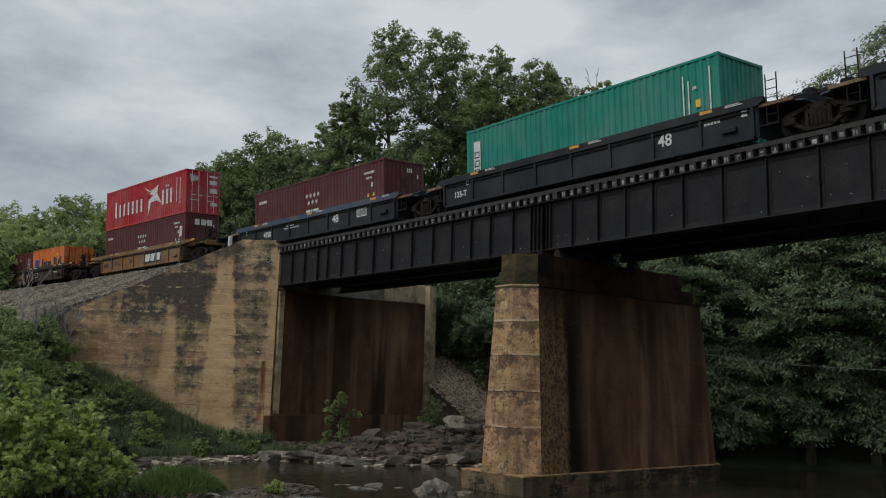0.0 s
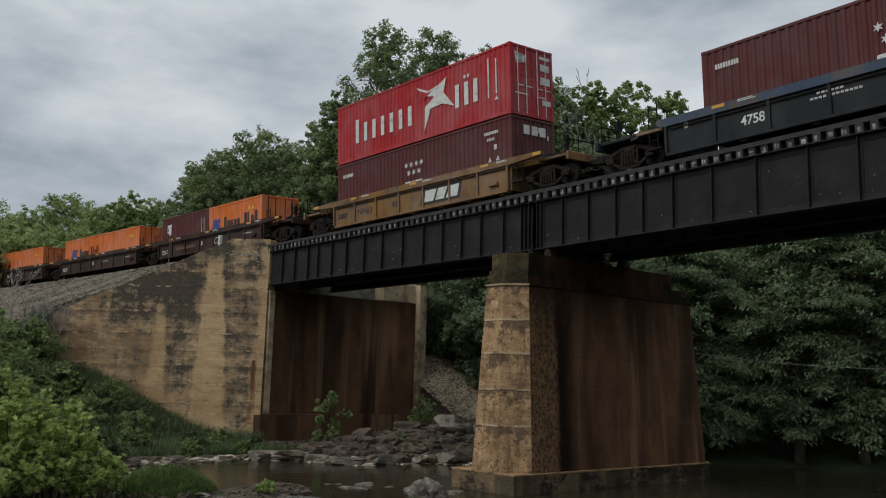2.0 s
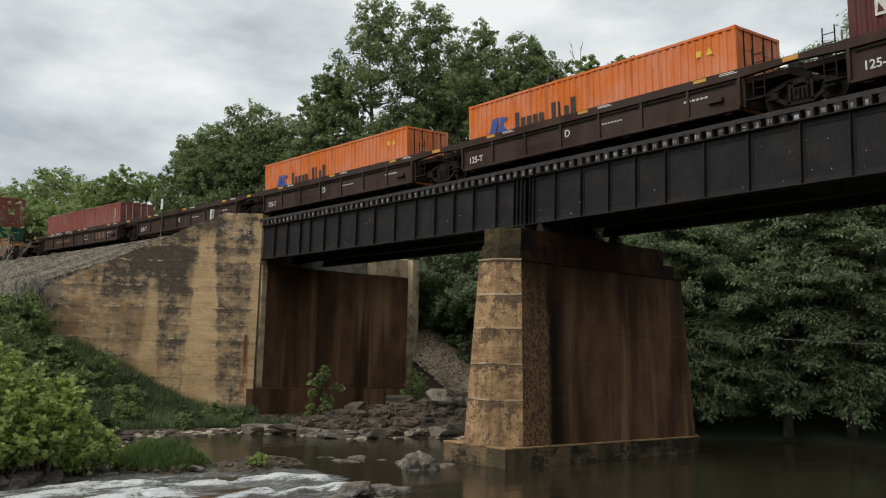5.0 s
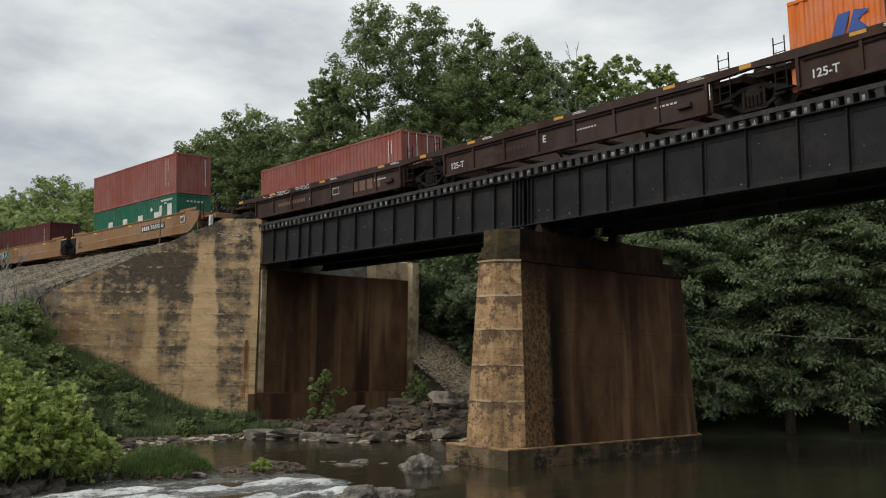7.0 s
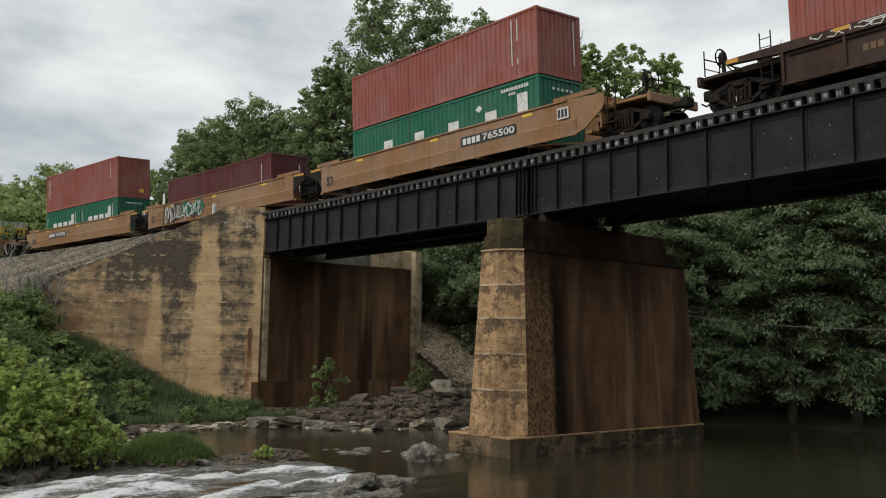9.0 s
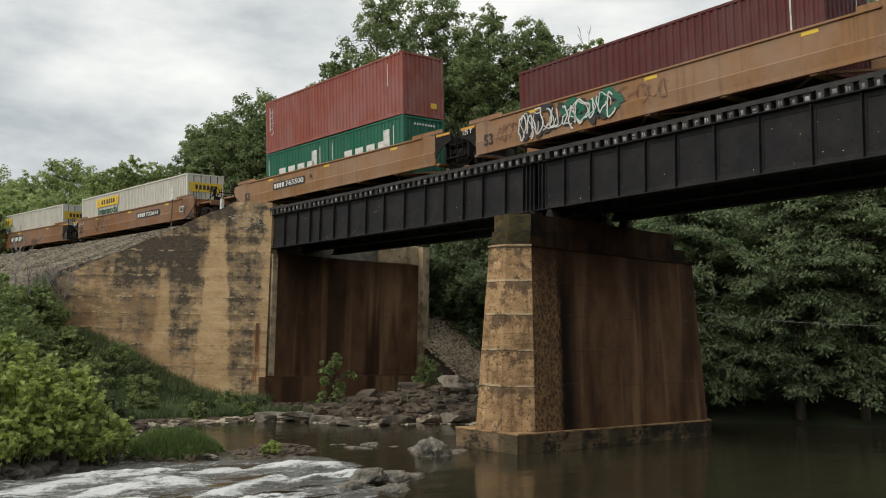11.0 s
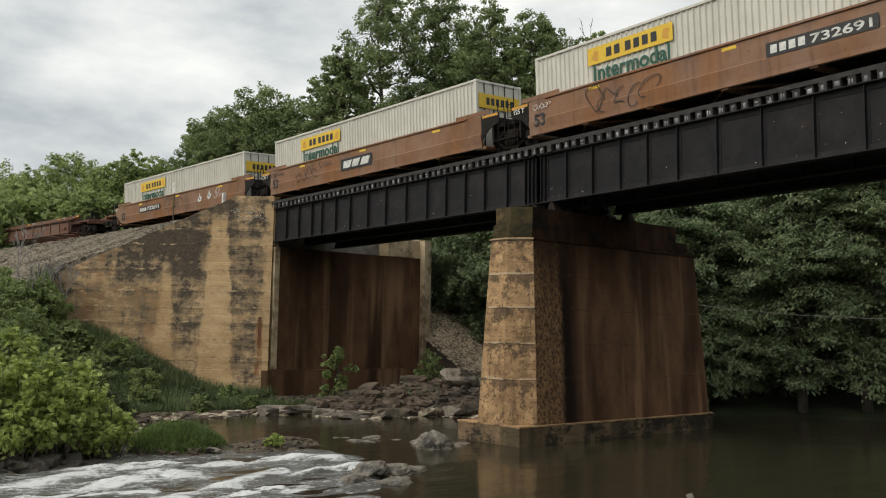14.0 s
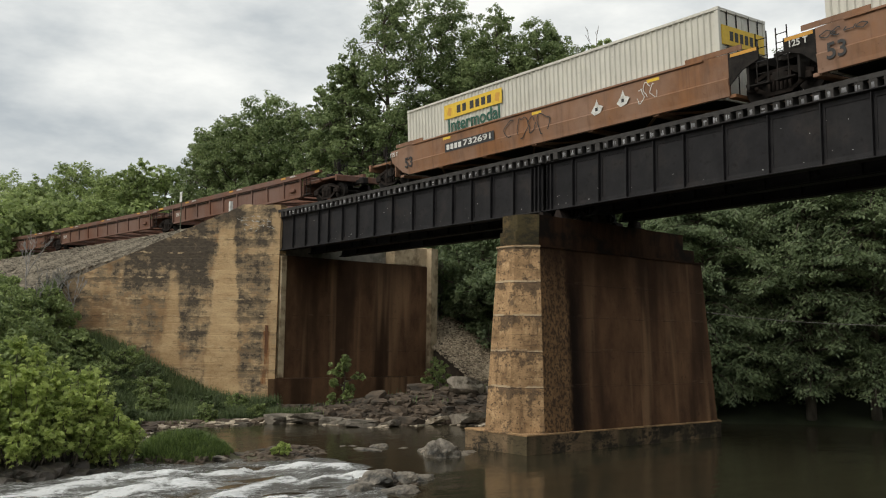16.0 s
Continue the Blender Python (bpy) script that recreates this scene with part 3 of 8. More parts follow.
P_WTAN2 = paint("grimy_red_tan_well_car_paint", (0.265, 0.122, 0.054), (0.12, 0.062, 0.036), (0.44, 0.70))
P_WRUST = paint("rusty_red_well_car_paint", (0.17, 0.080, 0.052), (0.09, 0.045, 0.03), (0.5, 0.72))

# ---------------------------------------------------------------- mesh helpers


class Geo:
    """Gathers vertices and faces for one mesh."""

    def __init__(self):
        self.v, self.f, self.m = [], [], []

    def add(self, verts, faces, mi=0):
        n = len(self.v)
        self.v += [tuple(p) for p in verts]
        self.f += [tuple(n + i for i in f) for f in faces]
        self.m += [mi] * len(faces)
        return self

    def box(self, x0, x1, y0, y1, z0, z1, b=0.0, mi=0):
        """A box; b: width of the bevel on its edges."""
        if b <= 0:
            vs = [(x, y, z) for x in (x0, x1) for y in (y0, y1) for z in (z0, z1)]
            return self.add(vs, [(0, 1, 3, 2), (4, 6, 7, 5), (0, 4, 5, 1), (2, 3, 7, 6), (0, 2, 6, 4), (1, 5, 7, 3)], mi)
        bm = bmesh.new()
        bmesh.ops.create_cube(bm, size=1.0)
        for q in bm.verts:
            q.co = Vector((x0 if q.co.x < 0 else x1, y0 if q.co.y < 0 else y1, z0 if q.co.z < 0 else z1))
        bmesh.ops.bevel(bm, geom=bm.edges[:], offset=b, segments=1, affect="EDGES")
        self.bm(bm, mi)
        return self

    def bm(self, bm, mi=0):
        bm.verts.index_update()
        self.add([q.co for q in bm.verts], [[q.index for q in f.verts] for f in bm.faces], mi)
        bm.free()
        return self

    def prism(self, ring, axis, a, b, mi=0):
        """A flat outline (list of 2D points) swept along an axis from a to b."""
        def put(p, s):
            return {"x": (s, p[0], p[1]), "y": (p[0], s, p[1]), "z": (p[0], p[1], s)}[axis]
        n = len(ring)
        vs = [put(p, a) for p in ring] + [put(p, b) for p in ring]
        fs = [(i, (i + 1) % n, n + (i + 1) % n, n + i) for i in range(n)] + [tuple(range(n - 1, -1, -1)), tuple(range(n, 2 * n))]
        return self.add(vs, fs, mi)

    def tube(self, pts, radii, sides=6, mi=0):
        pts = [Vector(p) for p in pts]
        if not hasattr(radii, "__len__"):
            radii = [radii] * len(pts)
        vs, fs = [], []
        for i, p in enumerate(pts):
            d = (pts[min(i + 1, len(pts) - 1)] - pts[max(i - 1, 0)]).normalized()
            a = d.orthogonal().normalized()
            c = d.cross(a)
            for k in range(sides):
                t = 2 * math.pi * k / sides
                vs.append(p + (a * math.cos(t) + c * math.sin(t)) * radii[i])
        for i in range(len(pts) - 1):
            for k in range(sides):
                k2 = (k + 1) % sides
                fs.append((i * sides + k, i * sides + k2, (i + 1) * sides + k2, (i + 1) * sides + k))
        fs.append(tuple(range(sides - 1, -1, -1)))
        fs.append(tuple((len(pts) - 1) * sides + k for k in range(sides)))
        return self.add(vs, fs, mi)

    def cyl(self, p, q, r, sides=14, mi=0):
        return self.tube([p, q], [r, r], sides, mi)

    def mesh(self, name, *mats, smooth=False):
        me = bpy.data.meshes.new(name)
        used = sorted({i for f in self.f for i in f})
        at = {i: k for k, i in enumerate(used)}
        me.from_pydata([self.v[i] for i in used], [], [[at[i] for i in f] for f in self.f])
        for m in mats:
            me.materials.append(m)
        if any(self.m):
            me.polygons.foreach_set("material_index", self.m)
        if smooth:
            me.polygons.foreach_set("use_smooth", [True] * len(me.polygons))
        me.update()
        return me


def thing(name, label, category, group="", kind=""):
    return tagged(new(name), label, category, group, kind)


def part(name, geo, material, parent, label="", smooth=False):
    me = geo if isinstance(geo, bpy.types.Mesh) else geo.mesh(name, *(material if isinstance(material, (list, tuple)) else (material,)), smooth=smooth)
    ob = new(name, me)
    ob.parent = parent
    return tagged(ob, label)


def solid(name, geo, material, label, category, group="", kind="", smooth=False):
    me = geo.mesh(name, *(material if isinstance(material, (list, tuple)) else (material,)), smooth=smooth)
    return tagged(new(name, me), label, category, group, kind)


def text_mesh(text, size, material, width=0.0):
    """Lettering in the built-in font, flat in x-z facing -y, centred."""
    cu = bpy.data.curves.new("lettering", "FONT")
    cu.offset = 0.018 * size
    cu.body, cu.size, cu.extrude, cu.align_x, cu.align_y = text, size, 0.004, "CENTER", "CENTER"
    ob = bpy.data.objects.new("lettering", cu)
    me = bpy.data.meshes.new_from_object(ob)
    bpy.data.objects.remove(ob)
    me.transform(Matrix.Rotation(radians(90), 4, "X"))
    if width:
        xs = [v.co.x for v in me.vertices]
        me.transform(Matrix.Diagonal((width / (max(xs) - min(xs)), 1, 1, 1)))
    me.materials.clear()
    me.materials.append(material)
    return me


# ---------------------------------------------------------------- the line of the track
CANT = 0.0535
RAIL_Z = 10.759
MID_Y, BEND, BEND_X = 24.468, -0.0027, -30.0


def line_y(x):
    """Centre line of the track: a curve between the tangents."""
    lo, hi = -112.0, 14.0
    xc = min(max(x, lo), hi)
    y = MID_Y + BEND / 2 * (xc - BEND_X) ** 2
    return y + BEND * (xc - BEND_X) * (x - xc)


def on_line(x, half, up=0.0):
    """Pose of something on the rails, from the places of its two ends."""
    a, b = Vector((x - half, line_y(x - half), RAIL_Z)), Vector((x + half, line_y(x + half), RAIL_Z))
    yaw = math.atan2(b.y - a.y, b.x - a.x)
    return Matrix.Translation((a + b) / 2) @ Matrix.Rotation(yaw, 4, "Z") @ Matrix.Rotation(CANT, 4, "X") @ Matrix.Translation((0, 0, up))


def run(t):
    """Metres that the train has gone along x."""
    return 15.213 * t + 0.0217 * (t - 8) ** 2 / 2

# ---------------------------------------------------------------- ground and river
RIVER = [(-27, -120), (-28, -40), (-29, -6), (-23.6, 3.6), (-23.7, 5.6), (-24.2, 7.2), (-25.0, 8.8), (-26.6, 9.5), (-31.2, 11.4), (-34.6, 13.3), (-35.2, 16),
         (-35.4, 18.7), (-33.3, 20.7), (-30.9, 21.8), (-31, 24.5), (-29, 26.5), (-24.5, 36), (-21.6, 39.2), (-17.8, 41), (-8, 43), (10, 45),
         (40, 50), (160, 60), (160, 20), (40, 22), (16, 17), (6, 13), (-1, 9), (-3, 0), (-3, -40), (-3, -120)]
WING_AT, WING_WAY = np.array((-42.0, 22.9)), np.array((-0.6607, -0.7507))
WING_BACK = np.array((-0.7507, 0.6607))


def river_distance(x, y):
    """Distance to the shore, negative in the river."""
    inside = np.zeros(x.shape, bool)
    far = np.full(x.shape, 1e9)
    for (ax, ay), (bx, by) in zip(RIVER, RIVER[1:] + RIVER[:1]):
        cross = ((ay > y) != (by > y)) & (x < (bx - ax) * (y - ay) / (by - ay + 1e-12) + ax)
        inside ^= cross
        t = np.clip(((x - ax) * (bx - ax) + (y - ay) * (by - ay)) / ((bx - ax) ** 2 + (by - ay) ** 2), 0, 1)
        far = np.minimum(far, np.hypot(x - ax - t * (bx - ax), y - ay - t * (by - ay)))
    return np.where(inside, -far, far)


def smooth(v):
    v = np.clip(v, 0, 1)
    return v * v * (3 - 2 * v)


V_LINE = np.vectorize(line_y)


def wobble(x, y):
    return (np.sin(x * 1.3 + 0.7 * np.sin(y * 0.9)) + np.sin(y * 1.7 + 1.1 * np.sin(x * 0.6 + 1))) * 0.5


def ground_parts(x, y):
    x, y = np.asarray(x, float), np.asarray(y, float)
    d = river_distance(x, y)
    bed = -np.minimum(-d * 0.30, 0.9) - 0.03 + 0.05 * wobble(x, y)
    bank = np.minimum(d * 0.30, 1.3) + np.clip(d - 4, 0, 14) * 0.10 + 0.12 * wobble(x * 0.6, y * 0.6) * smooth(d / 3)
    low = 0.12 + 0.88 * np.maximum(np.maximum(smooth(((x - WING_AT[0]) * WING_WAY[0] + (y - WING_AT[1]) * WING_WAY[1] - 1.0) / 9), 0.22 * smooth((y - 25) / 5)), 0.8 * smooth((y - 32.5) / 3))
    bank = np.where((x < -34.0) & (y < 40), bank * (1 - (1 - low) * smooth((-x - 34.0) / 3)), bank)
    base = np.where(d < 0, bed, bank)
    for mx, my, r, up in ((-25.8, 11.0, 1.7, 0.5), (-24.6, 13.4, 1.5, 0.16), (-25.6, 14.6, 1.3, 0.12), (-18.9, 13.7, 1.0, 0.1)):
        base = np.maximum(base, up * 1.4 - np.hypot(x - mx, y - my) ** 2 / r ** 2 * (up * 1.4 + 0.1))
    wsx, wsy = x - WING_AT[0], y - WING_AT[1]
    w_al, w_be = wsx * WING_WAY[0] + wsy * WING_WAY[1], wsx * WING_BACK[0] + wsy * WING_BACK[1]
    base = base + 1.3 * smooth((w_al - 1.5) / 9) * smooth((w_be + 6.5) / 5.5) * (x < -36)
    r = np.hypot(x, y)
    base = base + 20 * smooth((r - 80) / 140) * smooth((-x - 40) / 60)
    base = base + 24 * smooth((y - 50) / 90)
    base = base + 12 * smooth((x - 60) / 120) + 8 * smooth((-y - 40) / 100)
    dy = y - V_LINE(x)
    left = 10.1 - np.maximum(0, -2.9 - dy) * 0.46 - np.maximum(0, dy - 6.0) * 1.35
    right = 10.1 - np.maximum(0, -2.9 - dy) * 0.6 - np.maximum(0, dy - 3.0) * 0.6
    sx, sy = x - WING_AT[0], y - WING_AT[1]
    along, behind = sx * WING_WAY[0] + sy * WING_WAY[1], sx * WING_BACK[0] + sy * WING_BACK[1]
    held = (x < -42.9) & ((behind > 0.5) | (along > 11.5)) & (x > -400)
    left = left - np.maximum(0, 0.4 - behind) * 0.35 * (along > 11.5)
    emb = np.where(held, left, -99.0)
    emb = np.maximum(emb, np.where(x > 18.5, right, -99.0))
    cone = 5.55 - 0.63 * np.hypot(x + 44.0, y - 36.0)
    emb = np.maximum(emb, np.where(y > 33.2, cone, -99.0))
    gravel = (emb > base) & (((dy > -9.8) & (dy < 14)) | (y > 33.2))
    return np.maximum(base, emb), d, gravel


def ground_z(x, y):
    return float(ground_parts(np.array([x]), np.array([y]))[0][0])


def spaced(lo, a, b, hi, step, grow=1.16):
    """Even steps from a to b, growing ones out to lo and hi."""
    mid = list(np.arange(a, b + step / 2, step))
    out, s = [], step
    v = mid[-1]
    while v < hi:
        s *= grow
        v += s
        out.append(v)
    pre, s, v = [], step, mid[0]
    while v > lo:
        s *= grow
        v -= s
        pre.append(v)
    return np.array(pre[::-1] + mid + out)


GX, GY = spaced(-1500, -62, 2, 1500, 0.45), spaced(-1500, 2, 46, 1500, 0.45)
gx, gy = np.meshgrid(GX, GY)
gz, gd, ggr = ground_parts(gx, gy)
nx, ny = len(GX), len(GY)
g = Geo()
g.v = np.stack([gx.ravel(), gy.ravel(), gz.ravel()], 1).tolist()
i0 = (np.arange(ny - 1)[:, None] * nx + np.arange(nx - 1)[None]).ravel()
g.f = np.stack([i0, i0 + 1, i0 + 1 + nx, i0 + nx], 1).tolist()
quad = np.where(ggr[:-1, :-1], 1, np.where((gd[:-1, :-1] > 7) & (gx[:-1, :-1] < -30) | (gy[:-1, :-1] > 34.5) & (gd[:-1, :-1] > -3), 2, 0)).ravel()
quad = np.where((quad == 1) & (gy[:-1, :-1].ravel() > 33.0) & (gx[:-1, :-1].ravel() > -60), 4, quad)
quad = np.where((quad != 4) & (gx[:-1, :-1].ravel() > -42.6) & (gx[:-1, :-1].ravel() < -26) & (gy[:-1, :-1].ravel() > 20.3) & (gy[:-1, :-1].ravel() < 36), 3, quad)
g.m = quad.tolist()
ground = solid("ground", g, (M_SOIL, M_GRAVEL, M_FOREST, M_DIRT, M_TANGRAVEL), "earth banks with grey gravel embankment and forest floor", "ground", kind="structure", smooth=True)


def water_mat():
    m = bpy.data.materials.new("dark_river_water")
    m.use_nodes = True
    tree = m.node_tree
    bsdf = tree.nodes["Principled BSDF"]
    bsdf.inputs["Base Color"].default_value = (0.030, 0.026, 0.016, 1)
    bsdf.inputs["Roughness"].default_value = 0.12
    bsdf.inputs["IOR"].default_value = 1.33
    co = tree.nodes.new("ShaderNodeTexCoord")
    bump_in = None
    for sc, st, dist in ((0.9, (1.0, 0.5, 1), 0.05), (5.0, (1, 0.6, 1), 0.012)):
        mp = tree.nodes.new("ShaderNodeMapping")
        mp.inputs["Scale"].default_value = st
        n = tree.nodes.new("ShaderNodeTexNoise")
        n.inputs["Scale"].default_value, n.inputs["Detail"].default_value = sc, 3.0
        bp = tree.nodes.new("ShaderNodeBump")
        bp.inputs["Distance"].default_value, bp.inputs["Strength"].default_value = dist, 0.6
        link(tree, co.outputs["Object"], mp.inputs["Vector"])
        link(tree, mp.outputs["Vector"], n.inputs["Vector"])
        link(tree, n.outputs["Fac"], bp.inputs["Height"])
        if bump_in:
            link(tree, bump_in, bp.inputs["Normal"])
        bump_in = bp.outputs["Normal"]
    link(tree, bump_in, bsdf.inputs["Normal"])
    return m


M_WATER = water_mat()
g = Geo()
WX, WY = spaced(-200, -40, 0, 250, 2.0, 1.3), spaced(-200, 0, 44, 120, 2.0, 1.3)
wx, wy = np.meshgrid(WX, WY)
g.v = np.stack([wx.ravel(), wy.ravel(), 0 * wx.ravel()], 1).tolist()
i0 = (np.arange(len(WY) - 1)[:, None] * len(WX) + np.arange(len(WX) - 1)[None]).ravel()
g.f = np.stack([i0, i0 + 1, i0 + 1 + len(WX), i0 + len(WX)], 1).tolist()
g.m = [0] * len(g.f)
water = solid("water", g, M_WATER, "dark brown calm river water under the bridge", "river", kind="structure", smooth=True)

# ---------------------------------------------------------------- abutment, wing wall, piers


def wing_xy(s, back=0.0):
    p = WING_AT + WING_WAY * s + WING_BACK * back
    return float(p[0]), float(p[1])


def wing_end(z):
    return min(11.8, 2.1 + (10.88 - z) / 0.453)


rnd = random.Random(5)
abutment = thing("bridge_abutment", "old stained concrete bridge abutment with flared wing wall", "abutment")
lifts = [-0.6, 0.5, 1.62, 2.35, 3.1, 3.85, 4.45, 5.2, 5.95, 6.6, 7.3, 7.95, 8.6, 9.2, 9.85, 10.45, 10.9]
for z0, z1 in zip(lifts, lifts[1:]):
    # one pour of concrete; its face is set a few millimetres off its neighbours, with a worn joint
    off = rnd.uniform(-0.007, 0.007)
    batter = 0.028 * (10.9 - (z0 + z1) / 2)
    g = Geo()
    e0, e1 = wing_end(z0), wing_end(z1)
    if z0 > 10.4:
        e0, e1 = 2.9, 2.1
    ring = []
    n = 9
    for k in range(n + 1):
        ring.append((e0 * k / n, e1 * k / n))
    vs, fs = [], []
    for k, (a, b) in enumerate(ring):
        for (s, z, back) in ((a, z0, -batter - off + 0.005), (a, z0 + 0.03, -batter - off), (b, z1 - 0.03, -batter - off + 0.004),
                             (b, z1, -batter - off + 0.012), (b, z1, 1.1), (a, z0, 1.1)):
            px_, py_ = wing_xy(s, back)
            vs.append((px_, py_, z + (0.015 * math.sin(k * 2.1 + z) if 0 < k < n else 0)))
    for k in range(n):
        for j in range(6):
            a, b = k * 6 + j, k * 6 + (j + 1) % 6
            fs.append((a, b, b + 6, a + 6))
    fs += [tuple(range(5, -1, -1)), tuple(n * 6 + j for j in range(6))]
    g.add(vs, fs)
    part("wing_course", g, M_CONC, abutment)
for z0, z1 in ((-0.6, 1.62), (1.62, 8.2)):
    b = 0.02 * (8.2 - z0)
    fx = -41.9 + b - (0.25 if z0 > 1 else -0.22)
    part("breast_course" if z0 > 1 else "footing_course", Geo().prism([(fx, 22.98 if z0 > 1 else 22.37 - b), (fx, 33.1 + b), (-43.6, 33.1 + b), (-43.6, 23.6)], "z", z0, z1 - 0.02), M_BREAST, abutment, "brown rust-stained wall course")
part("backwall", Geo().box(-44.0, -43.0, 23.5, 33.0, 8.15, 10.3, 0.03), M_CONC_GREY, abutment)
part("corner_pilaster", Geo().box(-43.1, -42.02, 22.86, 23.3, 8.15, 10.88, 0.03), M_CONC, abutment)
# strip added as the wing's lit end; its light is in the colour
part("corner_return", Geo().box(-42.06, -41.83, 22.94, 23.28, 1.63, 8.14, 0.025), M_PALE_LIT, abutment, "pale strip standing for the wing wall's lit end")
# paler than the wall beside it: sky light painted in
part("parapet_block", Geo().box(-43.2, -42.1, 30.6, 33.1, 8.18, 9.35, 0.05), M_PALE_LIT, abutment, "pale sandy parapet block, sky light in its colour")
g = Geo()
g.prism([(-43.4, 33.12), (-42.0, 33.12), (-44.6, 36.4), (-45.4, 36.0)], "z", -0.5, 8.9)
part("far_wing", g, M_CONC_GREY, abutment)
# end face lit by the sky, that light held in the pale colour
part("end_pilaster", Geo().prism([(-42.45, 33.0), (-41.6, 33.0), (-41.9, 33.75), (-42.6, 33.75)], "z", -0.5, 9.3), M_PALE_LIT, abutment, "pale concrete end pilaster, sky light in its colour")
sx0, sy0 = wing_xy(0.45, -0.235)
sx1, sy1 = wing_xy(0.60, -0.235)
sx2, sy2 = wing_xy(0.52, 0.2)
part("drain_slot", Geo().prism([(sx0, sy0), (sx1, sy1), (sx2, sy2)], "z", 2.9, 4.4), M_RUSTRUN, abutment, "dark rusty drain slot")
scratch = random.Random(12)
g = Geo()
for k in range(34):
    s0 = scratch.uniform(0.3, 2.1)
    z0 = scratch.uniform(9.45, 10.25)
    for q in range(scratch.randint(1, 3)):
        dx, dz = scratch.uniform(0.02, 0.13), scratch.uniform(-0.08, 0.08)
        b0 = -0.028 * (10.9 - z0) - 0.022
        xa, ya = wing_xy(s0, b0)
        xb, yb = wing_xy(s0 + dx, b0)
        g.tube([(xa, ya, z0), (xb, yb, z0 + dz)], 0.006 + 0.016 * scratch.random() ** 2, 4)
        s0, z0 = s0 + dx, z0 + dz
tagged(part("lime_streak", g, M_WHITE, abutment), kind="stuff")
# slim sign post on the near shoulder of the track
sign = thing("sign_post", "slim grey trackside post with a small white plate", "sign post")
px_, py_ = -52.0, 21.42
pz_ = ground_z(px_, py_)
part("pole", Geo().cyl((px_, py_, pz_ - 0.3), (px_, py_, pz_ + 2.55), 0.035, 8), M_CONC_GREY, sign)
part("plate", Geo().box(px_ - 0.17, px_ + 0.17, py_ - 0.05, py_ - 0.036, pz_ + 1.95, pz_ + 2.6, 0.004), M_WHITE, sign)
# white marker post beside the track
post = thing("marker_post", "white painted wooden marker post by the track", "post")
mx, my = wing_xy(2.85, 0.35)
part("post_body", Geo().box(mx - 0.09, mx + 0.09, my - 0.09, my + 0.09, ground_z(mx, my) - 0.3, 11.12, 0.02), M_WHITE, post)


def octagon_ends(cx, hw, y0, y1):
    """Plan of a pier with half-octagon noses: nose face 0 to 2, long side 3, far nose 4 to 6, long side 7."""
    r = hw / math.cos(radians(22.5))
    near = [(cx + r * math.cos(radians(a)), y0 + r * math.sin(radians(a))) for a in (202.5, 247.5, 292.5, 337.5)]
    far = [(cx + r * math.cos(radians(a)), y1 + r * math.sin(radians(a))) for a in (22.5, 67.5, 112.5, 157.5)]
    return near + far


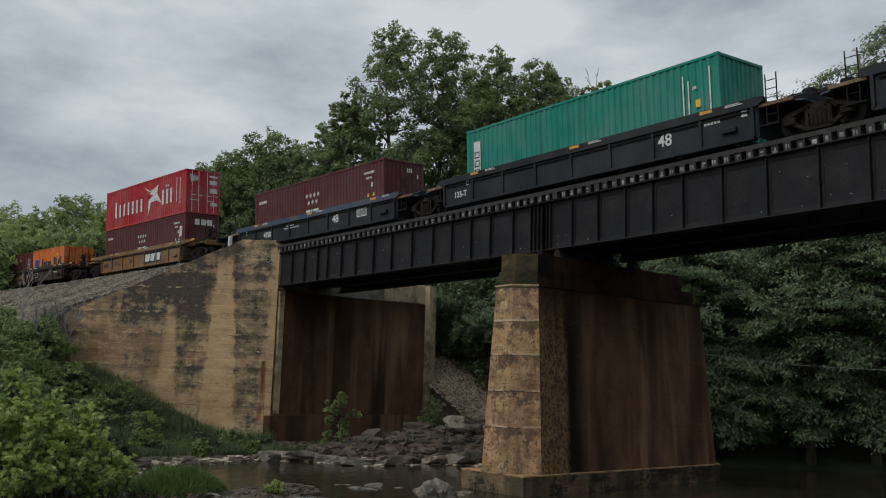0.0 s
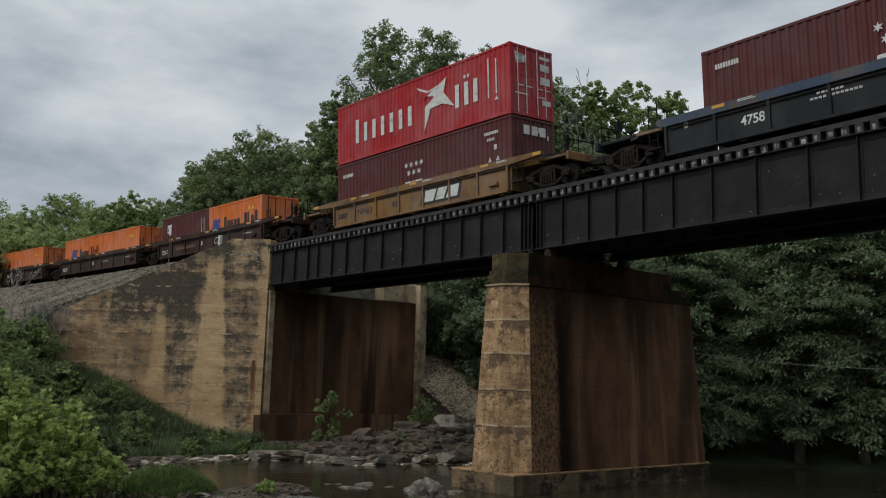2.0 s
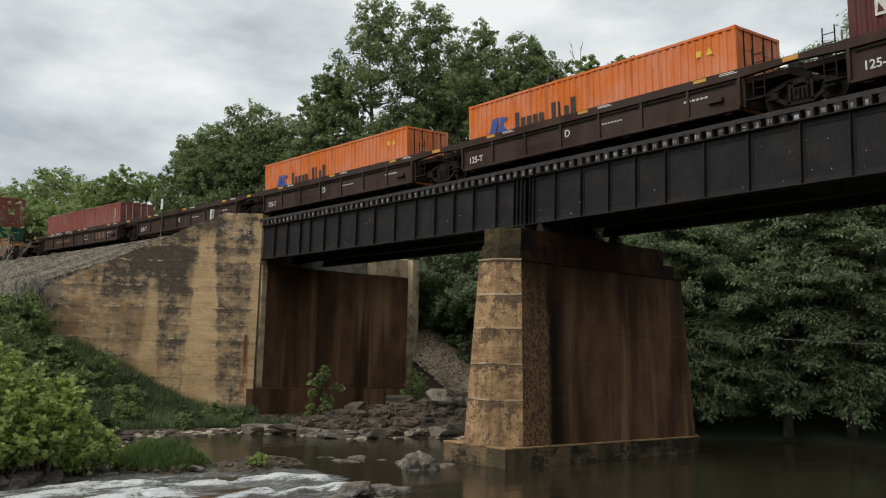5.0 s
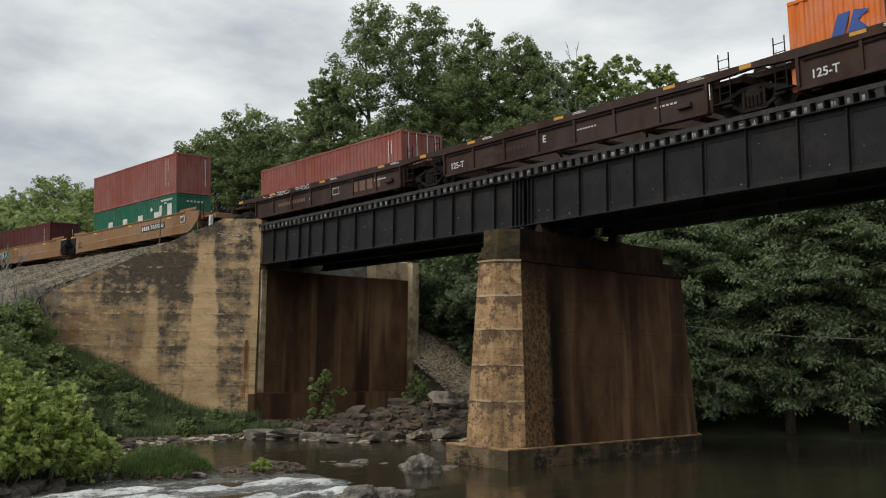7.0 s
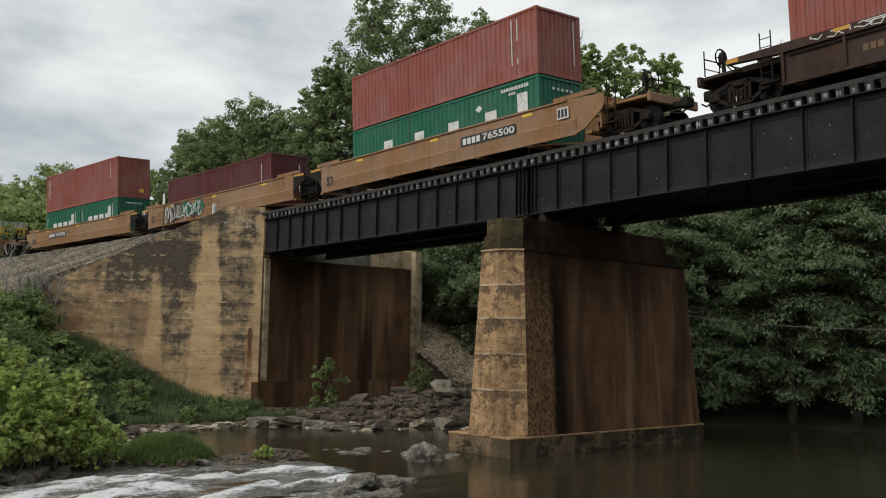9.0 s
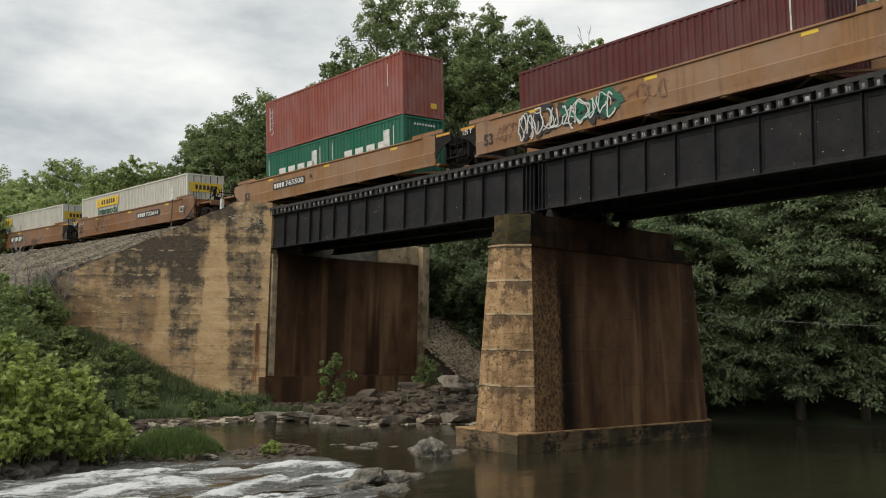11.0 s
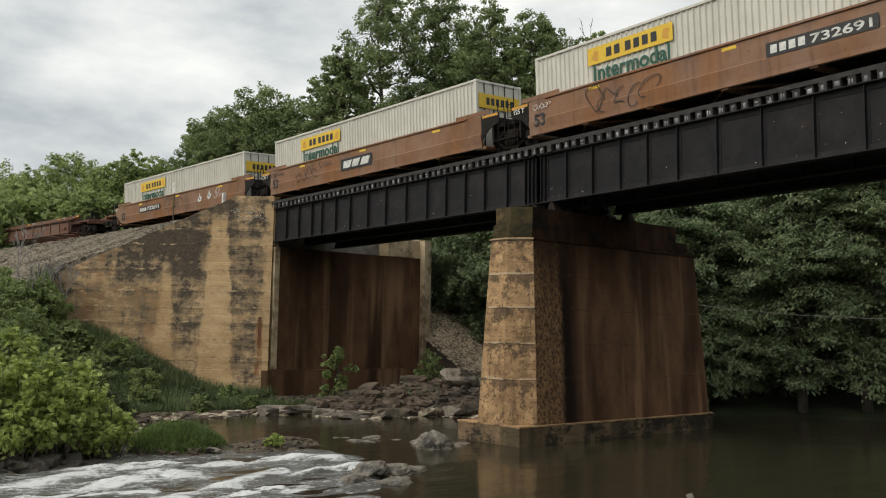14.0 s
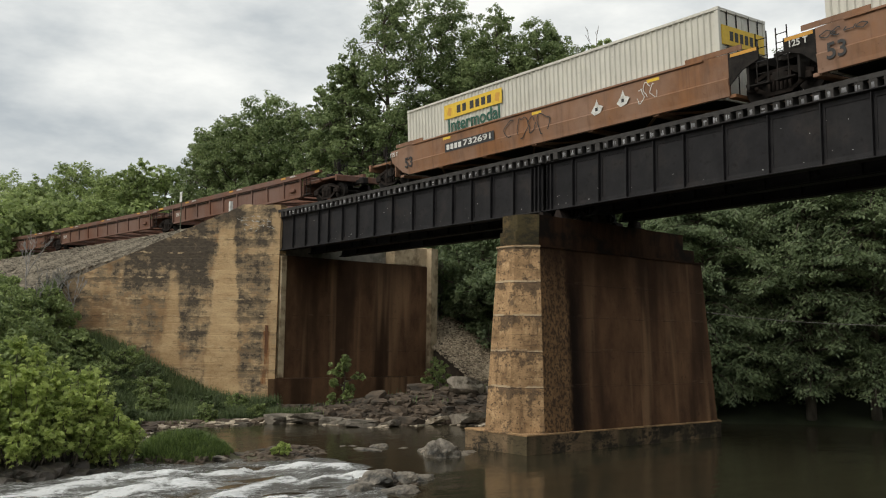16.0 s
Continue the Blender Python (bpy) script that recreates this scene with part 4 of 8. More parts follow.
def pier(cx, y0, y1):
    p = thing("bridge_pier", "tapered concrete bridge pier with faceted nose, tan and rust stained", "pier")
    far = octagon_ends(cx, 1.56, y0, y1)[4:]

    def base(grow):
        return [(cx - 1.47 - grow, y0 - 1.55 - grow), (cx + 1.56 + grow, y0 - 1.55 - grow), (cx + 1.56 + grow, far[0][1])] + [(x, y + grow) for x, y in far[1:3]] + [(cx - 1.47 - grow, far[3][1])]
    part("plinth", Geo().prism(base(0.0), "z", -1.4, 0.6), M_PLINTH, p, "dark mossy concrete plinth at the waterline")
    part("plinth_coping", Geo().prism(base(0.02), "z", 0.602, 0.645), M_CONC_NOSE, p)
    zs = [0.647, 2.15, 3.35, 4.55, 5.7, 6.88]
    for z0, z1 in zip(zs, zs[1:]):
        rings = []
        for z, inset in ((z0, 0.004), (z0 + 0.035, 0.0), (z1 - 0.035, 0.0), (z1, 0.014)):
            hw = 1.42 - (z - 0.7) / 6.18 * 0.39 - inset
            rings.append([(x, y, z) for x, y in octagon_ends(cx, hw, y0, y1 - 0.03 * (z - 0.7))])
        n = 8
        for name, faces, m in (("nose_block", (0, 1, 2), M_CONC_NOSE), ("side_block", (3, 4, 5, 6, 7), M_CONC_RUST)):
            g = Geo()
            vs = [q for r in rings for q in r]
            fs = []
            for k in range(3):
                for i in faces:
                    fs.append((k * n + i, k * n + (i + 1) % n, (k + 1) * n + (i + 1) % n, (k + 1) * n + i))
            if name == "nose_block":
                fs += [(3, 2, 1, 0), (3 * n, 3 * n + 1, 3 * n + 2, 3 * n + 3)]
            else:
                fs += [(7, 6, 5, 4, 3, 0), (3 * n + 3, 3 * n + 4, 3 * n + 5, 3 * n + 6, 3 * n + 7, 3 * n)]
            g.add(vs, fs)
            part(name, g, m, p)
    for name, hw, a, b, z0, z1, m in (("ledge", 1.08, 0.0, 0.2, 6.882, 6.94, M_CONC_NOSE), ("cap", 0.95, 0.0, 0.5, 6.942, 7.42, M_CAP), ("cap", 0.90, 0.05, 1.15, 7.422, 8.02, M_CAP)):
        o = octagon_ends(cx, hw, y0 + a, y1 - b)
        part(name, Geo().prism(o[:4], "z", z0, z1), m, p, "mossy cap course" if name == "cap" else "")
        # back faces: soot plus the deck's shade, both in the colour
        part(name, Geo().prism(o[3:] + o[:1], "z", z0, z1), M_SOOT_SHADE, p, "cap course darkened by soot and painted deck shade" if name == "cap" else "")
    for y in (y0 + 1.35, y0 + 3.4, y0 + 5.45):
        for dx in (-0.45, 0.4):
            g = Geo().box(cx + dx - 0.28, cx + dx + 0.28, y - 0.3, y + 0.3, 8.022, 8.1, 0.01)
            g.prism([(cx + dx - 0.2, 8.1), (cx + dx + 0.2, 8.1), (cx + dx + 0.08, 8.39), (cx + dx - 0.08, 8.39)], "y", y - 0.22, y + 0.22)
            part("bearing", g, M_TRUCK, p)
    return p


pier(-22.08, 21.84, 30.5)
pier(-1.6, 20.9, 29.2)
# ---------------------------------------------------------------- girder spans and deck
GIRD_TOP, GIRD_BOT = 10.22, 8.4


def chord(x0, x1):
    """Pose of a span between two bearings."""
    a, b = Vector((x0, line_y(x0), 0)), Vector((x1, line_y(x1), 0))
    return Matrix.Translation(a) @ Matrix.Rotation(math.atan2(b.y - a.y, b.x - a.x), 4, "Z"), (b - a).length


def span(x0, x1, stiff):
    m, ln = chord(x0, x1)
    sp = thing("girder_span", "black painted riveted steel deck plate girder span", "bridge span")
    sp.matrix_world = m
    for off in (-1.22, 0.82, 2.85):
        part("web", Geo().box(0.05, ln - 0.05, off - 0.012, off + 0.012, GIRD_BOT + 0.03, GIRD_TOP - 0.03), M_STEEL, sp)
        g = Geo().box(0.0, ln, off - 0.19, off + 0.19, GIRD_BOT, GIRD_BOT + 0.035, 0.006)
        g.prism([(off - 0.16, GIRD_BOT + 0.036), (off + 0.16, GIRD_BOT + 0.036), (off + 0.05, GIRD_BOT + 0.07), (off + 0.03, GIRD_BOT + 0.20), (off - 0.03, GIRD_BOT + 0.20), (off - 0.05, GIRD_BOT + 0.07)], "x", 0.02, ln - 0.02)
        part("bottom_flange", g, M_STEEL, sp)
        g = Geo().box(0.0, ln, off - 0.19, off + 0.19, GIRD_TOP - 0.035, GIRD_TOP, 0.006)
        g.prism([(off - 0.05, GIRD_TOP - 0.07), (off - 0.03, GIRD_TOP - 0.20), (off + 0.03, GIRD_TOP - 0.20), (off + 0.05, GIRD_TOP - 0.07), (off + 0.16, GIRD_TOP - 0.036), (off - 0.16, GIRD_TOP - 0.036)], "x", 0.02, ln - 0.02)
        part("top_flange", g, M_STEEL, sp)
    stiff_mesh = Geo().prism([(-0.012, -0.15), (0.012, -0.15), (0.012, -0.03), (0.09, -0.03), (0.09, 0.03), (0.012, 0.03), (0.012, 0.15), (-0.012, 0.15)], "z", GIRD_BOT + 0.074, GIRD_TOP - 0.074)
    me = stiff_mesh.mesh("stiffener", M_STEEL)
    for s in stiff:
        for off in (-1.22, 0.82, 2.85):
            ob = part("stiffener", me, M_STEEL, sp)
            ob.location = (s, off, 0)
    specks = Geo()
    sr = random.Random(int(ln * 100))
    for _ in range(34):
        s, z = sr.uniform(0.3, ln - 0.3), GIRD_BOT + 0.22 + 1.2 * sr.random() ** 3.0
        r_s = sr.uniform(0.005, 0.013)
        specks.box(s - r_s, s + r_s, -1.238, -1.2335, z - r_s, z + r_s)
    tagged(part("paint_specks", specks, M_WHITE, sp), kind="stuff")
    for s in stiff[::2]:
        g = Geo()
        for a, b in ((-1.2, 0.8), (0.84, 2.83)):
            g.tube([(s + 0.2, a, GIRD_BOT + 0.25), (s + 0.2, b, GIRD_TOP - 0.3)], 0.05, 4).tube([(s + 0.24, b, GIRD_BOT + 0.25), (s + 0.24, a, GIRD_TOP - 0.3)], 0.05, 4)
        part("cross_frame", g, M_STEEL, sp)
    return sp


span(-42.4, -22.55, [0.25, 1.7, 2.95, 4.22, 5.15, 6.4, 7.65, 9.1, 10.5, 12.0, 13.45, 14.7, 15.9, 17.05, 18.33, 19.3, 19.5, 19.7])
span(-22.35, -1.7, [0.15, 0.35, 1.45, 2.7, 3.95, 5.1, 6.3, 7.75, 9.25, 10.85, 12.25, 13.7, 15.1, 16.6, 18.1, 19.4, 20.3])
span(-1.5, 18.6, [0.3 + 1.5 * k for k in range(14)])
for k, (y0, y1) in enumerate(((20.5, 30.5),)):
    solid("bridge_abutment", Geo().box(18.4, 20.5, 17.0, 29.5, -1.0, 8.36, 0.05).box(19.2, 20.5, 17.0, 29.5, 8.3, 10.3, 0.03), M_CONC_GREY, "grey concrete abutment on the opposite bank", "abutment")

deck = thing("bridge_deck", "open timber tie deck with guard timbers and rails", "bridge deck")
g_tie = Geo().box(-0.115, 0.115, -1.5, 1.52, -0.27, 0.0, 0.012)
tie_me = g_tie.mesh("tie", M_TIE)
END_SHAPES = [((-0.07, 0.07, -0.22, -0.09),), ((-0.07, -0.02, -0.23, -0.07), (0.015, 0.06, -0.2, -0.09)), ((-0.06, 0.05, -0.13, -0.08), (-0.06, -0.02, -0.23, -0.13)), ((-0.05, 0.07, -0.23, -0.16), (0.01, 0.05, -0.16, -0.07)),
              ((-0.06, 0.06, -0.235, -0.19), (-0.06, 0.06, -0.13, -0.09)), ((-0.03, 0.05, -0.23, -0.08),)]
end_mes = []
for shape in END_SHAPES:
    g = Geo()
    for x0, x1, z0, z1 in shape:
        g.box(x0, x1, -1.509, -1.5005, z0, z1)
    end_mes.append(g.mesh("end_mark", M_TIE_END))
x = -42.6
k = 0
while x < 19.0:
    m = on_line(x, 0.2, -0.19)
    t_ob = part("tie", tie_me, M_TIE, deck)
    t_ob.matrix_local = m @ Matrix.Translation((0, rnd.uniform(-0.03, 0.03), rnd.uniform(-0.008, 0.008)))
    if rnd.random() < 0.86:
        e_ob = part("end_mark", rnd.choice(end_mes), M_TIE_END, t_ob)
        e_ob.location = (rnd.uniform(-0.02, 0.02), 0, rnd.uniform(-0.02, 0.02))
    x += 0.402 + rnd.uniform(-0.012, 0.012)
    k += 1


def swept(profile, x0, x1, step, lift=0.0):
    """A profile (y, z) carried along the track."""
    g = Geo()
    xs = np.arange(x0, x1 + step / 2, step)
    n = len(profile)
    vs, fs = [], []
    for x in xs:
        m = on_line(float(x), 0.5, lift)
        vs += [m @ Vector((0, p[0], p[1])) for p in profile]
    for i in range(len(xs) - 1):
        for j in range(n):
            a, b = i * n + j, i * n + (j + 1) % n
            fs.append((a, a + n, b + n, b))
    fs += [tuple(range(n)), tuple((len(xs) - 1) * n + j for j in range(n - 1, -1, -1))]
    return g.add(vs, fs)


def rect(y0, y1, z0, z1):
    return [(y0, z0), (y1, z0), (y1, z1), (y0, z1)]


# planks added past the tie ends to keep light off the soffit
part("walkway_planks", swept(rect(1.56, 3.15, -0.50, -0.44), -42.6, 18.4, 2.0), M_TIE, deck)
part("guard_timber", swept(rect(-1.5, -1.28, -0.195, -0.06), -42.6, 19.0, 2.0), M_TIE, deck)
part("guard_timber", swept(rect(1.28, 1.5, -0.195, -0.06), -42.6, 19.0, 2.0), M_TIE, deck)
track = thing("railway_track", "steel rails on timber ties in grey ballast", "railway track")
RAIL = [(-0.07, -0.185), (0.07, -0.185), (0.07, -0.165), (0.012, -0.15), (0.012, -0.05), (0.036, -0.04), (0.036, 0.0), (-0.036, 0.0), (-0.036, -0.04), (-0.012, -0.05), (-0.012, -0.15), (-0.07, -0.165)]
for s in (-0.755, 0.755):
    part("rail", swept([(y + s, z) for y, z in RAIL], -360, 290, 5.0), M_RAIL, track)
g = Geo()
for x in np.arange(-120, -42.9, 0.55):
    m = on_line(float(x), 0.2, -0.19)
    y0 = rnd.uniform(-1.34, -1.26)
    g.add([m @ Vector(v) for v in ((-0.11, y0, -0.17), (0.11, y0, -0.17), (0.11, 1.3, -0.17), (-0.11, 1.3, -0.17), (-0.11, y0, 0), (0.11, y0, 0), (0.11, 1.3, 0), (-0.11, 1.3, 0))],
          [(0, 3, 2, 1), (4, 5, 6, 7), (0, 1, 5, 4), (1, 2, 6, 5), (2, 3, 7, 6), (3, 0, 4, 7)])
tagged(part("ties", g, M_TIE, track), kind="stuff")
for x0, x1 in ((-360, -42.9), (19.0, 290)):
    part("ballast", swept([(-3.4, -0.95), (3.4, -0.95), (1.7, -0.26), (-1.7, -0.26)], x0, x1, 4.0), M_GRAVEL, track, "grey crushed stone ballast")

# ---------------------------------------------------------------- train: containers
MOVING = []  # (thing, middle along the train, half length, height over the rail)


def corrugated(x0, x1, z0, z1, y, out, period, depth, flat=0.32):
    """Trapezoid corrugations along x; crests at y, valleys inward."""
    n = max(4, int(round((x1 - x0) / period)))
    p = (x1 - x0) / n
    xs, ys = [], []
    for i in range(n):
        a = x0 + i * p
        for f, v in ((0.0, 0), (0.5 - flat / 2 - 0.1, 0), (0.5 - flat / 2 + 0.04, 1), (0.5 + flat / 2 + 0.06, 1), (0.5 + flat / 2 + 0.2, 0)):
            xs.append(a + f * p)
            ys.append(y - out * depth * v)
    xs.append(x1)
    ys.append(y)
    g = Geo()
    vs = [(a, b, z0) for a, b in zip(xs, ys)] + [(a, b, z1) for a, b in zip(xs, ys)]
    m = len(xs)
    return g.add(vs, [(i, i + 1, m + i + 1, m + i) if out < 0 else (i + 1, i, m + i, m + i + 1) for i in range(m - 1)])


def turned(g):
    """Swap x and y, for end walls."""
    g.v = [(y, x, z) for x, y, z in g.v]
    return g


def bars(parent, x0, x1, z0, z1, n, material, y, fill=0.72, name="lettering", ink_z=None):
    """A run of plain bars in place of a name."""
    p = (x1 - x0) / n
    me = Geo().box(0.0, p * fill, y - 0.004, y, z0, z1).mesh(name, material)
    for i in range(n):
        part(name, me, material, parent).location = (x0 + i * p, 0, 0)


def outline(parent, pts, material, y, name="lettering"):
    """A flat plain shape (x, z) on a side wall."""
    g = Geo().prism(pts, "y", y - 0.005, y)
    return part(name, g, material, parent)


def strokes(parent, lines, width, material, y, name="lettering"):
    """Plain strokes (x, z) on a side wall."""
    for pts in lines:
        pts = [Vector((q[0], 0, q[1])) for k, q in enumerate(pts) if k == 0 or (Vector(q) - Vector(pts[k - 1])).length > 1e-6]
        ring = []
        for k, q in enumerate(pts):
            d = (pts[min(k + 1, len(pts) - 1)] - pts[max(k - 1, 0)])
            d = d.normalized() if d.length > 1e-6 else Vector((1, 0, 0))
            e = d * width * 0.3 * (-1 if k == 0 else 1 if k == len(pts) - 1 else 0)
            nrm = Vector((-d.z, 0, d.x)) * width / 2
            ring.append((q + e + nrm, q + e - nrm))
        vs, fs = [], []
        for a, b in ring:
            vs += [(a.x, y - 0.005, a.z), (b.x, y - 0.005, b.z), (b.x, y, b.z), (a.x, y, a.z)]
        for k in range(len(ring) - 1):
            o = k * 4
            fs += [(o + c, o + (c + 1) % 4, o + 4 + (c + 1) % 4, o + 4 + c) for c in range(4)]
        o = (len(ring) - 1) * 4
        fs += [(3, 2, 1, 0), (o, o + 1, o + 2, o + 3)]
        part(name, Geo().add(vs, fs), material, parent)


def letters(parent, text, x, z, size, material, y, width=0.0):
    ob = part("lettering", text_mesh(text, size, material, width), material, parent)
    ob.location = (x, y, z)
    return ob


def container(ln, ht, wd, paint_m, label, front="ribs", period=0.278, posts=False):
    """A steel freight container; x along it, its floor at z 0."""
    c = thing("shipping_container", label, "container", "containers on the train")
    hx, hy = ln / 2, wd / 2
    top, bot = ht - 0.11, 0.16
    depth = 0.036 if not posts else 0.05
    part("side_wall", corrugated(-hx + 0.13, hx - 0.13, bot, top, -hy + 0.012, -1, period, depth, 0.32 if not posts else 0.6), paint_m, c)
    part("side_wall", corrugated(-hx + 0.13, hx - 0.13, bot, top, hy - 0.012, 1, period, depth, 0.32 if not posts else 0.6), paint_m, c)
    part("end_wall", turned(corrugated(-hy + 0.12, hy - 0.12, bot, top, -hx + 0.03, -1, 0.25, 0.045)), paint_m, c)
    g = Geo().box(-hx + 0.05, hx - 0.05, -hy + 0.04, hy - 0.04, top - 0.01, ht - 0.02)
    for i in range(int(ln / 1.2)):
        a = -hx + 0.5 + i * 1.2
        g.box(a, a + 0.5, -hy + 0.15, hy - 0.15, ht - 0.02, ht - 0.008)
    part("roof", g, paint_m, c)
    part("floor", Geo().box(-hx + 0.05, hx - 0.05, -hy + 0.05, hy - 0.05, 0.04, 0.15), M_BLACKGEAR, c)
    for sy in (-1, 1):
        y0, y1 = sorted((sy * hy, sy * (hy - 0.07)))
        part("top_rail", Geo().box(-hx + 0.17, hx - 0.17, y0, y1, top + 0.004, ht - 0.012, 0.008), paint_m, c)
        part("bottom_rail", Geo().box(-hx + 0.17, hx - 0.17, y0, y1, 0.015, bot + 0.004, 0.01), paint_m, c)
        for sx in (-1, 1):
            x0, x1 = sorted((sx * (hx - 0.004), sx * (hx - 0.15)))
            yy0, yy1 = sorted((sy * (hy - 0.003), sy * (hy - 0.13)))
            part("corner_post", Geo().box(x0, x1, yy0, yy1, 0.12, ht - 0.12, 0.012), paint_m, c)
            for z0, z1 in ((0.0, 0.119), (ht - 0.119, ht)):
                x0, x1 = sorted((sx * hx, sx * (hx - 0.178)))
                yy0, yy1 = sorted((sy * (hy + 0.002), sy * (hy - 0.162)))
                part("corner_casting", Geo().box(x0, x1, yy0, yy1, z0, z1, 0.012), paint_m, c)
    for sx in (-1, 1):
        x0, x1 = sorted((sx * hx, sx * (hx - 0.08)))
        part("end_header", Geo().box(x0, x1, -hy + 0.17, hy - 0.17, ht - 0.11, ht - 0.012, 0.008), paint_m, c)
        part("end_sill", Geo().box(x0, x1, -hy + 0.17, hy - 0.17, 0.012, 0.15, 0.008), paint_m, c)
    if front == "ribs":
        part("end_wall", turned(corrugated(-hy + 0.12, hy - 0.12, bot, top, hx - 0.03, 1, 0.25, 0.045)), paint_m, c)
    else:
        for sy in (-1, 1):
            y0, y1 = sorted((sy * 0.012, sy * (hy - 0.135)))
            g = Geo().box(hx - 0.07, hx - 0.045, y0, y1, 0.155, ht - 0.115)
            for k in range(5):
                za = 0.25 + k * (ht - 0.5) / 5
                g.box(hx - 0.044, hx - 0.03, y0 + 0.06, y1 - 0.06, za, za + (ht - 0.5) / 5 - 0.08)
            d = part("door", g, paint_m, c)
            for f in (0.28, 0.72):
                yy = y0 + (y1 - y0) * f
                part("lock_bar", Geo().cyl((hx - 0.012, yy, 0.1), (hx - 0.012, yy, ht - 0.06), 0.02, 6), M_WHITE if front == "doors_bright" else M_BLACKGEAR, d)
                part("handle", Geo().box(hx - 0.014, hx + 0.006, yy - 0.02, yy + 0.3, ht * 0.42, ht * 0.42 + 0.035), M_WHITE if front == "doors_bright" else M_BLACKGEAR, d)
    return c


def ride(ob, mid, half, up):
    MOVING.append((ob, mid, half, up))
    return ob


FT40, FT20, FT53 = 12.19, 6.058, 16.15
HC, STD = 2.896, 2.591


def plates(c, spec, x):
    """Small pale plates on an end door: (y, z, width, height)."""
    for y, z, w, h in spec:
        part("plate", Geo().box(x, x + 0.006, y - w / 2, y + w / 2, z - h / 2, z + h / 2), M_WHITE, c)


# teal container with a white upright name board
teal = container(FT40, HC, 2.438, P_TEAL, "teal corrugated steel container with a white upright name panel", "ribs")
part("name_panel", Geo().box(-5.62, -5.22, -1.226, -1.216, 0.2, 2.35), M_WHITE, teal)
strokes(teal, [[(-5.56, 0.6 + k * 0.36), (-5.3, 0.6 + k * 0.36), (-5.3, 0.82 + k * 0.36), (-5.56, 0.82 + k * 0.36), (-5.56, 0.6 + k * 0.36)] for k in range(4)], 0.06, M_BLACK, -1.227)
strokes(teal, [[(4.75, 0.5), (4.75, 2.4)], [(4.95, 0.9), (4.95, 2.2)], [(5.75, 1.1), (5.75, 2.5)]], 0.05, M_WHITE, -1.222)
outline(teal, [(5.15, 0.72), (5.45, 0.72), (5.3, 1.0)], M_YELLOW, -1.222, "warning_sign")
outline(teal, [(5.2, 1.3), (5.38, 1.3), (5.38, 1.55), (5.2, 1.55)], M_YELLOW, -1.222, "warning_sign")
outline(teal, [(6.0 - 0.9, 1.9), (6.0 - 0.75, 1.9), (6.0 - 0.75, 2.0), (6.0 - 0.9, 2.0)], M_WHITE, -1.222, "sticker")
part("warning_sign", Geo().prism([(-0.1, 1.25), (0.12, 1.25), (0.0, 1.5)], "x", 6.088, 6.094), M_YELLOW, teal)
ride(teal, -27.63 + FT40 / 2, 5, 0.29)


def stars(c, cx, cz, s):
    for row, n in ((1, 4), (0, 3)):
        for i in range(n):
            x, z = cx + (i - (n - 1) / 2) * 0.36, cz + row * 0.36
            ring = [(x + (0.15 if k % 2 == 0 else 0.06) * math.cos(k * math.pi / 6 + 0.5), z + (0.15 if k % 2 == 0 else 0.06) * math.sin(k * math.pi / 6 + 0.5)) for k in range(12)]
            outline(c, ring, M_WHITE, -1.222, "emblem")


def maroon_forty(label, low):
    c = container(FT40, HC, 2.438, P_MAROON, label, "ribs")
    stars(c, -0.05, 1.62, 1)
    for k, wd_ in enumerate((0.42, 0.12, 0.5)):
        a = -0.72 + (0, 0.5, 0.7)[k]
        outline(c, [(a, 0.86), (a + wd_, 0.86), (a + wd_ + 0.06, 1.24), (a + 0.06, 1.24)], M_WHITE, -1.222, "name_block")
    bars(c, -5.6, -4.75, 2.2, 2.36, 9, M_WHITE, -1.222)
    bars(c, 4.55, 5.35, 2.3, 2.42, 9, M_WHITE, -1.222)
    bars(c, 4.7, 5.15, 2.05, 2.16, 5, M_WHITE, -1.222)
    for a, z in ((4.75, 1.2), (5.2, 1.2)):
        outline(c, [(a, z), (a + 0.2, z), (a + 0.1, z + 0.2)], M_YELLOW if low else M_WHITE, -1.222, "warning_sign")
    outline(c, [(5.1, 1.65), (5.25, 1.65), (5.25, 1.85), (5.1, 1.85)], M_WHITE, -1.222, "sticker")
    strokes(c, [[(5.0, 0.5), (5.0, 1.05)], [(5.3, 0.5), (5.3, 1.05)]], 0.04, M_WHITE, -1.222)
    for y, z in ((0.2, 2.45), (0.32, 2.45), (0.44, 2.45), (0.82, 2.2)):
        part("plate", Geo().box(6.09, 6.096, y - 0.04, y + 0.04, z - 0.1, z + 0.1), M_WHITE, c)
    return c


ride(maroon_forty("maroon corrugated container with white stars, alone in its well", True), -45.79 + FT40 / 2, 5, 0.3)
zim_low = maroon_forty("maroon corrugated container with white stars under a red one", False)
for y0 in (-0.55, -0.1, 0.35):
    part("name_block", Geo().box(6.09, 6.098, y0, y0 + 0.34, 2.2, 2.58), M_WHITE, zim_low)
ride(zim_low, -66.72 + FT40 / 2, 5, 0.32)

red = container(FT40, HC, 2.438, P_RED, "bright red container with white lettering and a white bird emblem", "doors_bright")
for i, a in enumerate(np.linspace(-4.6, -0.5, 7)):
    h = 1.15 if i == 0 else 0.9
    shape = [(0.08, 0), (0.34, 0), (0.34, h), (0.08, h)]
    outline(red, [(a + x_, 0.82 + z_) for x_, z_ in shape], M_WHITE, -1.222)
